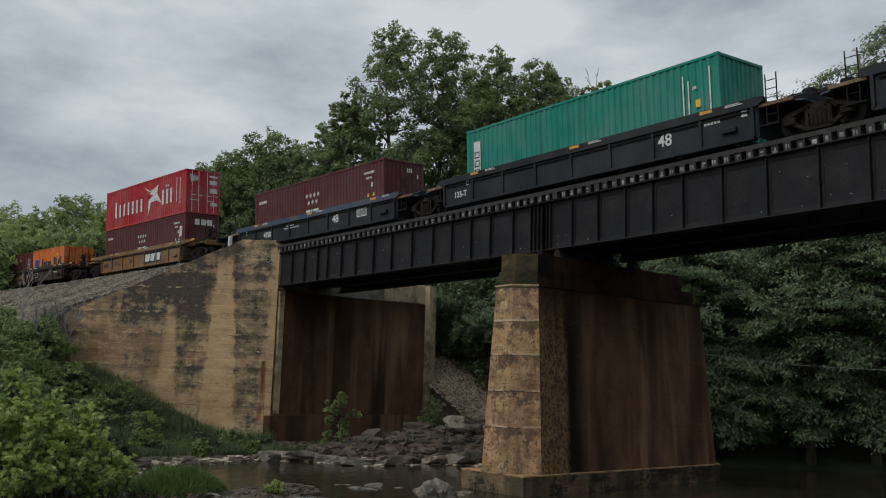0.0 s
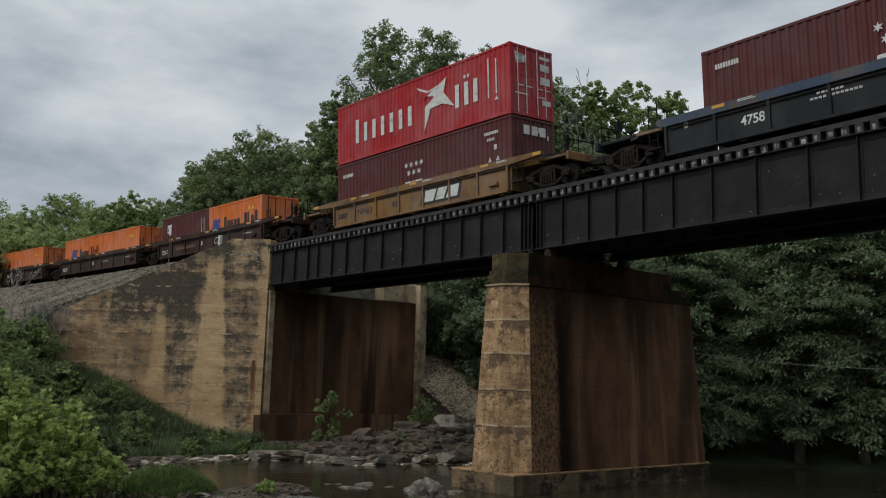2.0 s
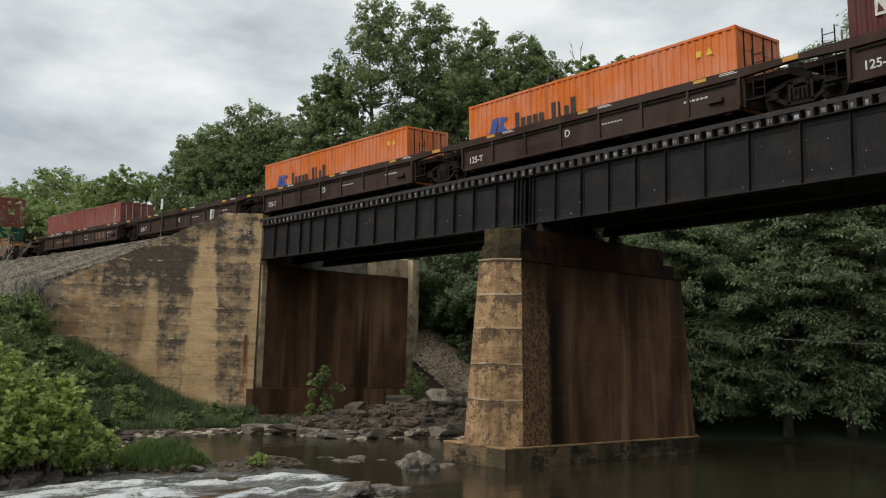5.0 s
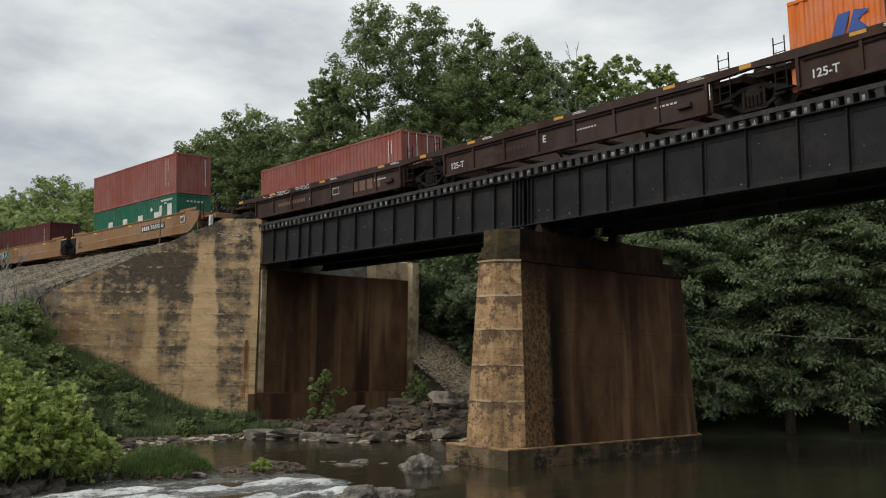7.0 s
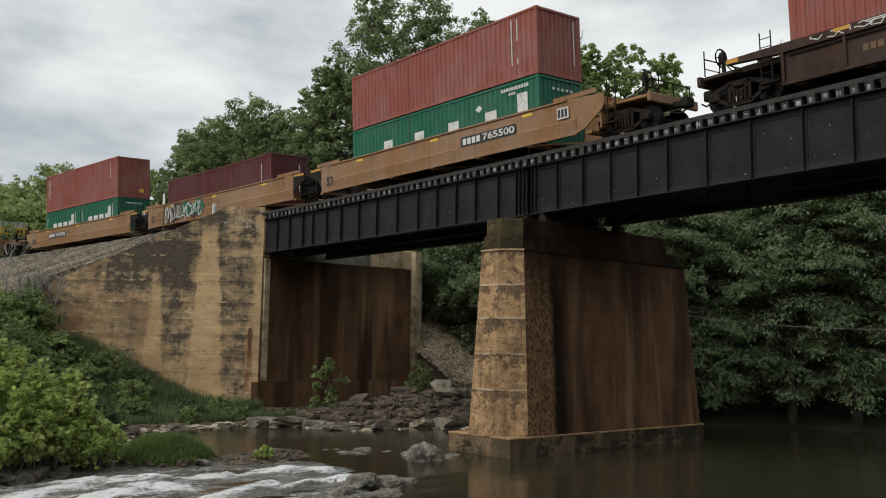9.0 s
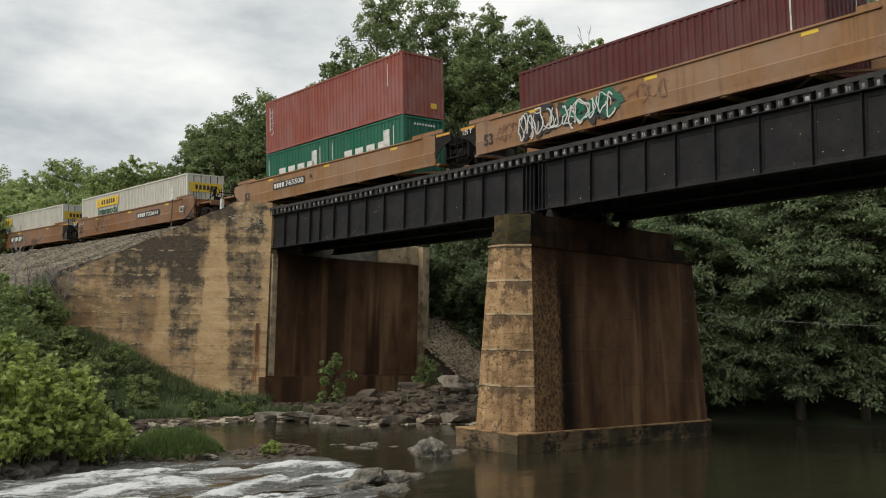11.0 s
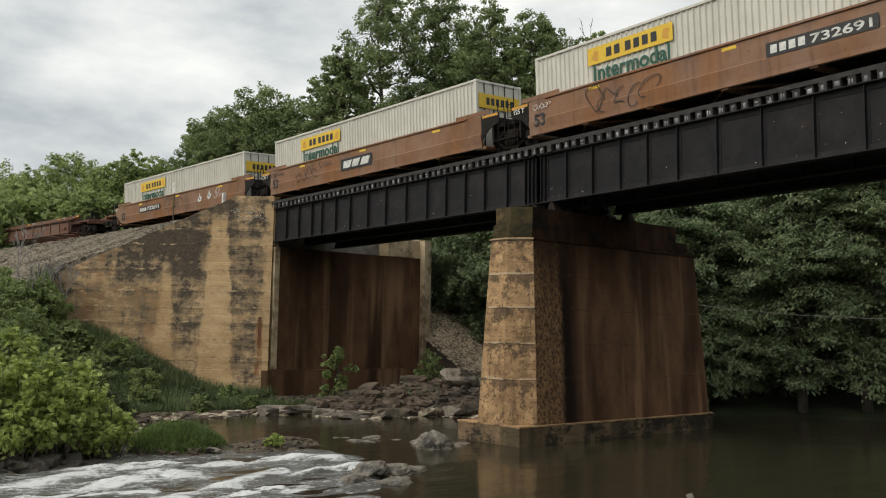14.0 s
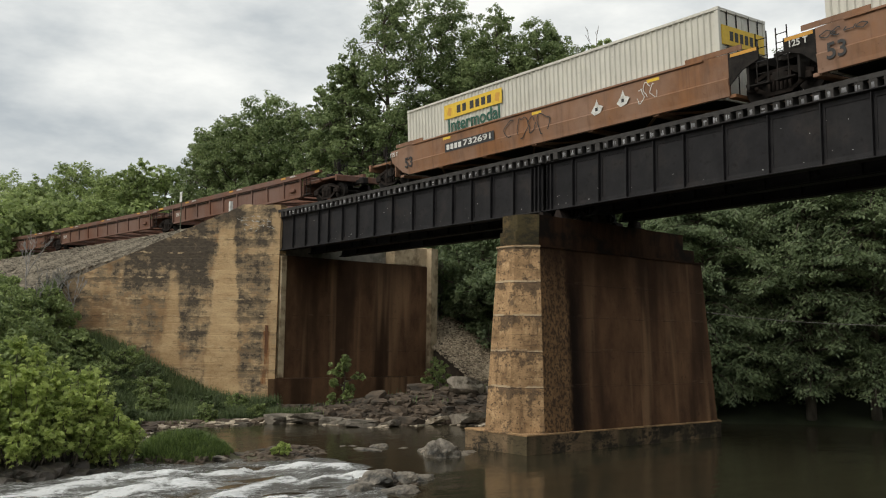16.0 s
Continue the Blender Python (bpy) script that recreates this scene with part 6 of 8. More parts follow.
            for yy in (-1.1, -0.4):
                wh.tube([(x0 + sx * 0.2, yy, 1.16), (x0 + sx * 0.72, -0.75, 1.62)], 0.022, 5)
            part("hand_brake", wh, M_BLACKGEAR, car)
            part("hose", Geo().tube([(x0 + sx * 1.2, -0.35, 0.9), (x0 + sx * 1.45, -0.4, 0.55), (x0 + sx * 1.75, -0.3, 0.5), (x0 + sx * 1.95, -0.25, 0.62)], 0.03, 6), M_BLACKGEAR, car)
    ys = -1.386 if style == "ribbed" else -1.446
    for kind, *a in marks:
        if kind == "text":
            letters(car, a[0], a[1], a[2], a[3], a[4], ys)
        elif kind == "bars":
            bars(car, a[0], a[1], a[2], a[3], a[4], a[5], ys - 0.008)
        elif kind == "box":
            outline(car, [(a[0], a[2]), (a[1], a[2]), (a[1], a[3]), (a[0], a[3])], a[4], ys - 0.001, "panel")
        elif kind == "strokes":
            strokes(car, a[0], a[1], a[2], ys - 0.002 - (a[3] if len(a) > 3 else 0), "tag")
        elif kind == "shape":
            outline(car, a[0], a[1], ys - a[2], "tag")
    return car


def unit(rear, front, *args, **kw):
    half = (front - rear) / 2
    car = well_car(args[0], args[1], half, *args[2:], **kw)
    ride(car, (front + rear) / 2, half, 0.0)
    return car


def scrawl(x0, x1, z0, z1, n, seed):
    """Meaningless looping lines, as of a spray can."""
    r = random.Random(seed)
    lines, step = [], (x1 - x0) / n
    for j in range(n):
        cx, cz = x0 + step * (j + 0.5), (z0 + z1) / 2
        rx, rz, ph = step * r.uniform(0.35, 0.7), (z1 - z0) * r.uniform(0.25, 0.5), r.uniform(0, 6.28)
        cz += (z1 - z0) * r.uniform(-0.15, 0.15)
        w1, w2, p1 = r.uniform(0.2, 0.5), r.uniform(0.3, 0.6), r.uniform(0, 6)
        lines.append([(cx + rx * math.cos(ph + a * 0.2) * (1 + 0.4 * math.sin(a * w1 + p1)), min(z1, max(z0, cz + rz * math.sin(ph + a * 0.2) * (1 + 0.3 * math.cos(a * w2 + p1))))) for a in range(r.randint(18, 34))])
    return lines


BL = "black ribbed well car unit with white numbers and blue-grey top rail"
unit(-12.4, 5.8, P_WBLACK, BL, "ribbed", 1.32, 0.1, 14.7, over=0.3, front_truck=True, marks=[("text", "125", -6.1, 0.75, 0.4, M_WHITE)])
unit(-30.6, -12.4, P_WBLACK, BL, "ribbed", 1.32, 0.1, 14.7, over=0.3, front_truck=True,
     marks=[("text", "125-T", -6.3, 0.55, 0.34, M_WHITE), ("text", "48", 4.1, 0.7, 0.55, M_WHITE), ("text", "C", -5.85, 0.95, 0.28, M_WHITE), ("box", 6.9, 7.1, 0.85, 1.05, M_WHITE), ("bars", 5.6, 6.2, 0.85, 0.95, 5, M_WHITE)])
unit(-48.9, -30.6, P_WBLACK, BL, "ribbed", 1.32, 0.1, 14.7, over=0.3, end_car="r", chord_m=P_CHORD,
     marks=[("text", "4758", -4.2, 0.62, 0.4, M_WHITE), ("text", "48", 2.48, 0.7, 0.55, M_WHITE), ("text", "B", -6.55, 0.95, 0.28, M_WHITE), ("box", 4.3, 5.1, 0.55, 0.95, M_WHITE), ("box", 4.36, 5.04, 0.6, 0.9, P_WBLACK), ("bars", -2.4, -0.9, 0.72, 0.78, 12, M_WHITE), ("bars", -2.2, -1.4, 0.85, 0.91, 6, M_WHITE)])
unit(-68.4, -52.8, P_WYELLOW, "ochre yellow ribbed well car with white initials, streaked with grime", "ribbed", 1.4, 0.1, 12.2, front_truck=True, end_car="rf",
     marks=[("text", "747463", -3.55, 0.6, 0.40, M_BLACK), ("bars", -5.75, -4.95, 0.5, 0.75, 4, M_BLACK), ("shape", [(0.62, 0.3), (3.2, 0.3), (3.35, 1.0), (0.77, 1.0)], M_BLACK, 0.001), ("shape", [(0.9, 0.42), (1.5, 0.42), (1.75, 0.9), (1.0, 0.9)], M_WHITE, 0.008), ("shape", [(1.65, 0.42), (2.2, 0.42), (2.45, 0.9), (1.85, 0.9)], M_WHITE, 0.008), ("shape", [(2.35, 0.42), (3.05, 0.42), (3.2, 0.9), (2.6, 0.9)], M_WHITE, 0.008), ("text", "40", -1.25, 0.62, 0.42, M_BLACK)])
BR = "dark brown ribbed well car unit with pale stencils and amber reflectors"
br = [-72.1, -87.85, -103.75, -119.55, -134.75, -150.6]
for k in range(5):
    brown = unit(br[k + 1], br[k], P_WBROWN, BR if k != 3 else "empty dark brown ribbed well car unit", "ribbed", 1.42, 0.22, 12.6, front_truck=(k == 0), end_car="f" if k == 0 else "r" if k == 4 else "",
         marks=[("text", "125-T", -5.5, 0.6, 0.34, M_WHITE)][:k != 4] + [("text", "BDDEA"[k], -0.6 if k < 4 else -0.95, 0.75, 0.36, M_WHITE),
                ("strokes", [[(1.0, 0.6), (1.5, 0.6), (1.5, 0.9), (1.0, 0.9), (1.0, 0.6)]], 0.03, M_WHITE) if k in (0, 4) else ("bars", 1.0, 1.9, 0.75, 0.8, 7, M_WHITE), ("bars", 4.3, 5.2, 0.8, 0.86, 6, M_WHITE), ("bars", -4.0, -1.4, 0.62, 0.80, 13, P_WYELLOW if k in (0, 4) else P_WBROWN)])
strokes(brown, scrawl(-5.4, -2.9, 1.2, 1.41, 6, 31), 0.028, M_WHITE, -1.472, "tag")
strokes(brown, scrawl(-2.2, -0.9, 1.2, 1.41, 4, 32), 0.028, M_WHITE, -1.472, "tag")
bars(brown, 2.6, 4.9, 0.5, 0.95, 4, P_WRUST, -1.387)
TN = "tan well car unit with smooth sides and a black number panel"
tn = [-155.05, -174.75, -194.4, -214.1]
for k in range(3):
    ms = [("text", "53", -7.7, 0.78, 0.58, M_BLACK)]
    px0 = 2.0 if k == 0 else -4.85
    if k == 0:
        ms += [("box", 7.2, 7.75, 0.95, 1.35, M_WHITE), ("bars", 7.25, 7.73, 1.0, 1.3, 3, M_BLACK)]
    else:
        ms += [("text", "125 T", -9.0, 1.32, 0.26, M_WHITE)] if k == 1 else []
    if k in (0, 2):
        ms += [("box", px0, px0 + 3.12, 0.82, 1.22, M_BLACK), ("bars", px0 + 0.12, px0 + 1.2, 0.9, 1.14, 4, M_WHITE)]
    if k == 2:
        ms += [("text", "A", -1.15, 1.1, 0.3, M_BLACK)]
    if k == 1:
        ms += [("strokes", scrawl(-5.9, -1.3, 0.5, 1.42, 8, 21), 0.26, M_BLACK), ("strokes", scrawl(-3.4, -1.2, 0.6, 1.4, 4, 22), 0.22, P_GREEN, 0.004), ("strokes", scrawl(-6.0, -1.2, 0.42, 1.46, 11, 21), 0.055, M_WHITE, 0.008), ("strokes", scrawl(-5.8, -1.5, 0.5, 1.4, 8, 25), 0.035, M_WHITE, 0.008),
               ("strokes", scrawl(-7.1, -6.1, 0.6, 1.2, 4, 26), 0.035, P_WRUST), ("strokes", scrawl(-1.0, 0.9, 0.7, 1.35, 5, 24), 0.03, P_WRUST)]
    c = unit(tn[k + 1], tn[k], P_WTAN, TN if k != 1 else "tan well car unit with a pale tag sprayed on its side", "smooth", 1.6, 0.3, 18.1, front_truck=(k == 0), end_car="f" if k == 0 else "r" if k == 2 else "", marks=ms)
    if k in (0, 2):
        letters(c, "765500", px0 + 2.16, 1.02, 0.36, M_WHITE, -1.455, 1.75)

t2 = [-217.9, -237.45, -257.05, -276.75]
for k in range(3):
    ms = [("text", "53", -7.8, 0.80, 0.62, M_BLACK), ("text", "125 T", -8.92, 1.32, 0.26, M_WHITE)]
    if k == 0:
        ms += [("box", 1.48, 4.69, 0.84, 1.24, M_BLACK), ("bars", 1.62, 2.75, 0.92, 1.16, 4, M_WHITE), ("strokes", scrawl(-5.4, -2.4, 0.45, 1.5, 5, 5), 0.032, M_BLACK), ("strokes", scrawl(-8.1, -7.2, 1.2, 1.42, 5, 6), 0.022, M_WHITE),
               ("box", 7.4, 8.0, 0.75, 1.1, M_WHITE), ("bars", 7.45, 7.98, 0.8, 1.05, 3, M_BLACK)]
    if k == 1:
        ms += [("box", -1.53, 1.03, 0.68, 1.24, M_BLACK), ("shape", [(-1.3, 0.78), (-0.75, 0.78), (-0.55, 1.12), (-1.25, 1.12)], M_WHITE, 0.008), ("shape", [(-0.6, 0.78), (-0.1, 0.78), (0.12, 1.12), (-0.45, 1.12)], M_WHITE, 0.008), ("shape", [(0.1, 0.78), (0.75, 0.78), (0.9, 1.12), (0.3, 1.12)], M_WHITE, 0.008), ("strokes", scrawl(-5.7, -3.6, 0.6, 1.3, 4, 7), 0.035, M_BLACK), ("strokes", scrawl(-3.4, -2.2, 1.1, 1.4, 4, 8), 0.025, M_BLACK), ("strokes", scrawl(-8.2, -6.9, 1.2, 1.4, 4, 11), 0.03, M_BLACK)]
    if k == 2:
        ms += [("box", -5.2, -2.1, 0.82, 1.2, M_BLACK), ("bars", -5.08, -4.05, 0.9, 1.12, 4, M_WHITE), ("strokes", scrawl(-1.4, 0.9, 0.6, 1.4, 4, 9), 0.035, M_BLACK), ("strokes", scrawl(4.95, 5.85, 0.75, 1.4, 3, 10), 0.025, M_WHITE)]
        for cx, cz in ((3.22, 0.98), (4.38, 1.05)):
            ms += [("shape", [(cx - 0.26, cz - 0.1), (cx - 0.1, cz - 0.24), (cx + 0.16, cz - 0.18), (cx + 0.3, cz + 0.02), (cx + 0.1, cz + 0.1), (cx + 0.02, cz + 0.3), (cx - 0.08, cz + 0.1)], M_WHITE, 0.002), ("shape", [(cx - 0.05, cz - 0.1), (cx + 0.06, cz - 0.1), (cx + 0.06, cz + 0.02), (cx - 0.05, cz + 0.02)], M_BLACK, 0.009)]
    c = unit(t2[k + 1], t2[k], P_WTAN2, "tan well car unit with smooth sides, scrawled with tags", "smooth", 1.6, 0.3, 17.9, front_truck=(k == 0), end_car="f" if k == 0 else "r" if k == 2 else "", marks=ms)
    if k != 1:
        letters(c, "732691", 3.72 if k == 0 else -3.1, 1.02, 0.34, M_WHITE, -1.455, 1.7)
em = [-282.2, -300.9, -319.2, -337.5]
for k in range(3):
    unit(em[k + 1], em[k], P_WRUST, "empty rusty red-brown ribbed well car unit", "ribbed", 1.6, 0.35, 15.2, front_truck=(k == 0), end_car="f" if k == 0 else "", marks=[("text", "125-T", -6.9, 0.9, 0.3, M_WHITE)])

# ---------------------------------------------------------------- trees and plants


def leaf_mesh(name, centres, radii, per, size, material, seed, flat=0.75, slim=True, total=0):
    """Many small folded leaves in clumps round the given centres."""
    r = np.random.default_rng(seed)
    c, rad = np.asarray(centres, float), np.asarray(radii, float)
    counts = np.maximum(5, ((total or per * len(c)) * rad ** 2 / (rad ** 2).sum()).astype(int))
    idx = np.repeat(np.arange(len(c)), counts)
    n = len(idx)
    d = r.normal(size=(n, 3))
    d /= np.linalg.norm(d, axis=1, keepdims=True) + 1e-9
    p = c[idx] + d * (rad[idx] * r.uniform(0.15, 1.0, n) ** 0.6)[:, None] * (1, 1, flat)
    up = np.stack([r.normal(0, 0.55, n), r.normal(0, 0.55, n), r.uniform(0.2, 1.0, n)], 1) + d * 0.5
    up /= np.linalg.norm(up, axis=1, keepdims=True)
    a = np.cross(up, r.normal(size=(n, 3)))
    a /= np.linalg.norm(a, axis=1, keepdims=True) + 1e-9
    b = np.cross(up, a)
    s = (size * r.uniform(0.6, 1.25, n))[:, None]
    k = 3 if slim else 4
    v = np.empty((n, k, 3))
    v[:, 0] = p - a * s * 0.6
    if slim:
        v[:, 1] = p + a * s * 0.38 + b * s * 0.44 - up * s * 0.14
        v[:, 2] = p + a * s * 0.46 - b * s * 0.40 - up * s * 0.08
    else:
        v[:, 1] = p + b * s * 0.36 - up * s * 0.1
        v[:, 2] = p + a * s * 0.6 - up * s * 0.16
        v[:, 3] = p - b * s * 0.36 - up * s * 0.1
    me = bpy.data.meshes.new(name)
    me.vertices.add(n * k)
    me.vertices.foreach_set("co", v.ravel())
    me.loops.add(n * k)
    me.loops.foreach_set("vertex_index", np.arange(n * k))
    me.polygons.add(n)
    me.polygons.foreach_set("loop_start", np.arange(n) * k)
    me.polygons.foreach_set("loop_total", np.full(n, k))
    me.update(calc_edges=True)
    me.materials.append(material)
    return me


def tree(label, height, width, seed, leaf_m, crown_from=0.3, clumps=120, per=130, leaf=0.3, trunk=0.35, gaps=0.0, name="tree", lean=0.0, droop=0.0, lobes=16, flat=0.75, dome=False):
    """Tapered trunk with forking limbs that end in lobes; each lobe carries many small clumps of leaves round its outside."""
    r = random.Random(seed)
    t = thing(name, label, "tree" if name == "tree" else "bush", "trees by the river" if name == "tree" else "bushes on the bank")
    wood = Geo()
    n = 7
    pts = [Vector((0, 0, -0.6))]
    for i in range(1, n + 1):
        f = i / n
        pts.append(Vector((lean * height * f + r.uniform(-0.02, 0.02) * height, r.uniform(-0.02, 0.02) * height, height * (0.74 if dome else 0.9) * f)))
    wood.tube(pts, [trunk * (1 - 0.93 * i / n) for i in range(n + 1)], 8)
    low = height * crown_from
    span_z = height - low
    centres, radii, sprays = [], [], 0
    for k in range(lobes):
        u = (k + 0.5) / lobes
        z = low + span_z * (0.08 + 0.84 * u)
        prof = max(0.18, math.sin(math.pi * min(0.93, 0.16 + 0.80 * u)) ** 0.75)
        if dome:
            prof = math.sqrt(max(0.10, 1 - ((u - 0.38) / 0.66) ** 2))
            z = low + span_z * (0.06 + 0.76 * u)
        ang = k * 2.399 + r.uniform(-0.45, 0.45)
        lr = width * r.uniform(0.12, 0.25) * (0.72 + 0.4 * prof)
        reach = max(0.0, width / 2 * prof - lr * 0.7) * r.uniform(0.72, 1.1)
        c = Vector((lean * z + math.cos(ang) * reach, math.sin(ang) * reach, z - droop * reach * 0.3))
        f = min(0.95, max(0.1, (z - 0.35 * reach) / (height * (0.74 if dome else 0.9))))
        i = min(n - 1, int(f * n))
        base = pts[i].lerp(pts[i + 1], f * n - i)
        rad = trunk * (1 - 0.85 * f) * 0.5 + 0.025
        wood.tube([base, base.lerp(c, 0.5) + Vector((0, 0, -0.05 * reach)), c], [rad, rad * 0.65, rad * 0.3], 5)
        m = max(5, int(clumps / lobes))
        for j in range(m):
            # points spread over the lobe's outside, few of them inside
            cz = 1 - 2 * (j + 0.5) / m
            ph = j * 2.399 + k
            s = math.sqrt(max(0, 1 - cz * cz))
            rr = lr * (r.uniform(0.72, 1.12) if r.random() < 0.8 else r.uniform(0.2, 0.7))
            p = c + Vector((s * math.cos(ph), s * math.sin(ph), cz * 0.8)) * rr
            if p.z < 0.15:
                continue
            if j % 3 == 0:
                wood.tube([c, c.lerp(p, 0.55) + Vector((0, 0, 0.06 * lr)), p], [rad * 0.3, rad * 0.2, 0.012], 4)
            if r.random() > gaps:
                centres.append(p)
                radii.append(lr * r.uniform(0.24, 0.42) * (1.35 if flat < 0.5 else 1.0))
        if name == "tree":
            # loose sprays that stand out beyond the lobe
            for j in range(4):
                way = Vector((r.gauss(0, 1), r.gauss(0, 1), r.gauss(0.25, 0.8))).normalized()
                p = c + way * lr * r.uniform(1.0, 1.16 if dome else 1.42)
                if p.z < 0.5:
                    continue
                wood.tube([c, p], [rad * 0.25, 0.012], 4)
                for q in (0.0, 0.22, 0.42):
                    centres.append(p.lerp(c, q) + Vector((r.uniform(-0.1, 0.1), r.uniform(-0.1, 0.1), 0)) * lr)
                    radii.append(lr * r.uniform(0.14, 0.26))
                    sprays += 1
    part("trunk", wood, M_BARK, t, smooth=True)
    main = len(centres) - sprays
    part("crown", leaf_mesh("crown", centres, radii, per, leaf, leaf_m, seed, flat, slim=leaf_m is not M_LEAF_YOUNG, total=int(per * main * 1.08)), leaf_m, t)
    return t


def spot(az, dist):
    a = radians(az)
    return -math.sin(a) * dist, math.cos(a) * dist


def plant(t, az, dist, turn=0.0, scale=1.0, sink=0.15):
    x, y = spot(az, dist)
    t.matrix_world = Matrix.Translation((x, y, ground_z(x, y) - sink)) @ Matrix.Rotation(radians(turn), 4, "Z")
    return t


def height_for(az, dist, el):
    """Height of a tree whose top stands el degrees over the eye's level."""
    x, y = spot(az, dist)
    return dist * math.tan(radians(el)) + EYE.z - ground_z(x, y)


SYC = "tall sycamore tree with broad green leaves behind the track"
for az, dist, el, wd, seed, gaps in ((54.6, 62, 23.4, 8.5, 11, 0.08), (51.0, 65, 23.0, 8.5, 12, 0.1), (47.6, 63, 22.2, 8, 13, 0.1), (44.6, 62, 21.4, 7.5, 14, 0.12), (42.6, 61, 20.0, 7.5, 17, 0.12), (40.4, 62, 17.6, 5.0, 18, 0.2), (57.2, 61, 18.6, 6, 15, 0.2), (49.0, 70, 20.5, 10, 16, 0.0)):
    plant(tree(SYC, height_for(az, dist, el + 0.35), wd, seed, M_LEAF, 0.16, 560, 100, 0.20, 0.42, gaps + 0.22, lobes=32), az, dist, seed * 40)
MIDT = "leafy deciduous tree on the slope behind the embankment"
for az, dist, el, wd, seed in ((58.6, 66, 17.4, 5.5, 21), (60.4, 70, 15.6, 7, 22), (62.4, 72, 16.0, 8, 23), (64.4, 73, 14.9, 8, 24), (66.0, 76, 13.5, 6, 25), (57.5, 76, 15, 8, 27), (54, 78, 15, 9, 28)):
    plant(tree(MIDT, height_for(az, dist, el) * 1.12, wd, seed, M_LEAF, 0.05, 520, 66, 0.213, 0.35, 0.1 if seed != 21 else 0.45, lobes=34, dome=True), az, dist, seed * 31)
LEFT = "light green tree on the far valley side"
for az, dist, el, wd, seed in ((71.6, 100, 9.0, 10, 31), (73.6, 104, 10.2, 10, 32), (75.6, 98, 8.7, 8, 33), (77.6, 118, 8.9, 12, 34), (79.6, 110, 8.5, 11, 35), (70.3, 92, 10.6, 6, 36), (68.6, 96, 10.8, 7, 44), (71.8, 94, 9.9, 7, 45), (82, 105, 9, 12, 37), (74.6, 90, 7.6, 7, 38), (77, 88, 7.0, 7, 39), (72.3, 86, 7.8, 6, 40)):
    plant(tree(LEFT, height_for(az, dist, el + 0.7) * 1.1, wd, seed, M_LEAF_HILL, 0.06, 460, 52, 0.268, 0.35, 0.1, lobes=28, dome=True), az, dist, seed * 27)


def spray_tree(label, height, width, seed, leaf_m, low=0.1, limbs=46, leaf=0.26, count=42000, trunk=0.26):
    """A bank tree: dark trunk, long limbs that arch out and droop, flat tiers of hanging leaves along their twigs."""
    r = random.Random(seed)
    q = np.random.default_rng(seed)
    t = thing("tree", label, "tree", "trees by the river")
    wood = Geo()
    lean = Vector((r.uniform(-0.06, 0.06), r.uniform(-0.06, 0.06), 1)) * height * 0.92
    bend = [lean * (k / 6) + Vector((r.uniform(-0.15, 0.15), r.uniform(-0.15, 0.15), 0 if k else -0.8)) for k in range(7)]
    wood.tube(bend, [trunk * (1 - 0.13 * k) for k in range(7)], 8)
    p0, p1 = [], []
    for k in range(limbs):
        u = (k + r.random()) / limbs
        f = low + (0.97 - low) * u
        i = min(5, int(f * 6))
        base = bend[i].lerp(bend[i + 1], f * 6 - i)
        ang = k * 2.399 + r.uniform(-0.5, 0.5)
        reach = width / 2 * (0.45 + 0.75 * math.sin(math.pi * min(1.0, 0.22 + 0.78 * u)) ** 0.8) * r.uniform(0.7, 1.15)
        out = Vector((math.cos(ang), math.sin(ang), 0))
        lift, sag = r.uniform(0.15, 0.5), r.uniform(0.35, 0.75)
        pts = [base + out * reach * v + Vector((0, 0, reach * (lift * v - sag * v * v))) for v in (0, 0.25, 0.5, 0.75, 1.0)]
        pts = [w if w.z > 0.35 else Vector((w.x, w.y, 0.35 + 0.2 * r.random())) for w in pts]
        rad = trunk * 0.32 * (1 - 0.7 * f) + 0.02
        wood.tube(pts, [rad, rad * 0.8, rad * 0.6, rad * 0.4, 0.012], 5)
        for j in range(11):
            v = 0.18 + 0.82 * (j + r.random()) / 11
            m = min(3, int(v * 4))
            a = pts[m].lerp(pts[m + 1], v * 4 - m)
            way = (out * r.uniform(0.3, 0.9) + out.cross(Vector((0, 0, 1))) * (1 if j % 2 else -1) * r.uniform(0.4, 1.0) + Vector((0, 0, r.uniform(-0.45, 0.08)))).normalized()
            b_ = a + way * r.uniform(0.5, 1.25) * (0.6 + 0.12 * width / 2)
            if j % 2:
                wood.tube([a, b_], [0.016, 0.006], 3)
            p0.append(a)
            p1.append(b_)
    p0, p1 = np.array([tuple(v) for v in p0]), np.array([tuple(v) for v in p1])
    # leaves hang in pairs from both sides of each twig
    w = np.linalg.norm(p1 - p0, axis=1)
    idx = q.choice(len(p0), count, p=w / w.sum())
    v = q.uniform(0.0, 1.08, count)[:, None]
    d = (p1 - p0)[idx] / w[idx][:, None]
    flat = np.cross(d, (0, 0, 1.0))
    flat /= np.linalg.norm(flat, axis=1, keepdims=True) + 1e-9
    sgn = q.choice((-1.0, 1.0), count)[:, None]
    at = p0[idx] + (p1 - p0)[idx] * v + q.normal(0, 1.0, (count, 3)) * (0.13, 0.13, 0.10) + flat * sgn * q.uniform(0.02, 0.16, (count, 1)) + (0, 0, -0.04) * v
    tip = d * q.uniform(0.2, 0.9, (count, 1)) + flat * sgn * q.uniform(0.5, 1.1, (count, 1)) + np.stack([0 * v[:, 0], 0 * v[:, 0], q.uniform(-0.9, 0.1, count)], 1)
    tip /= np.linalg.norm(tip, axis=1, keepdims=True)
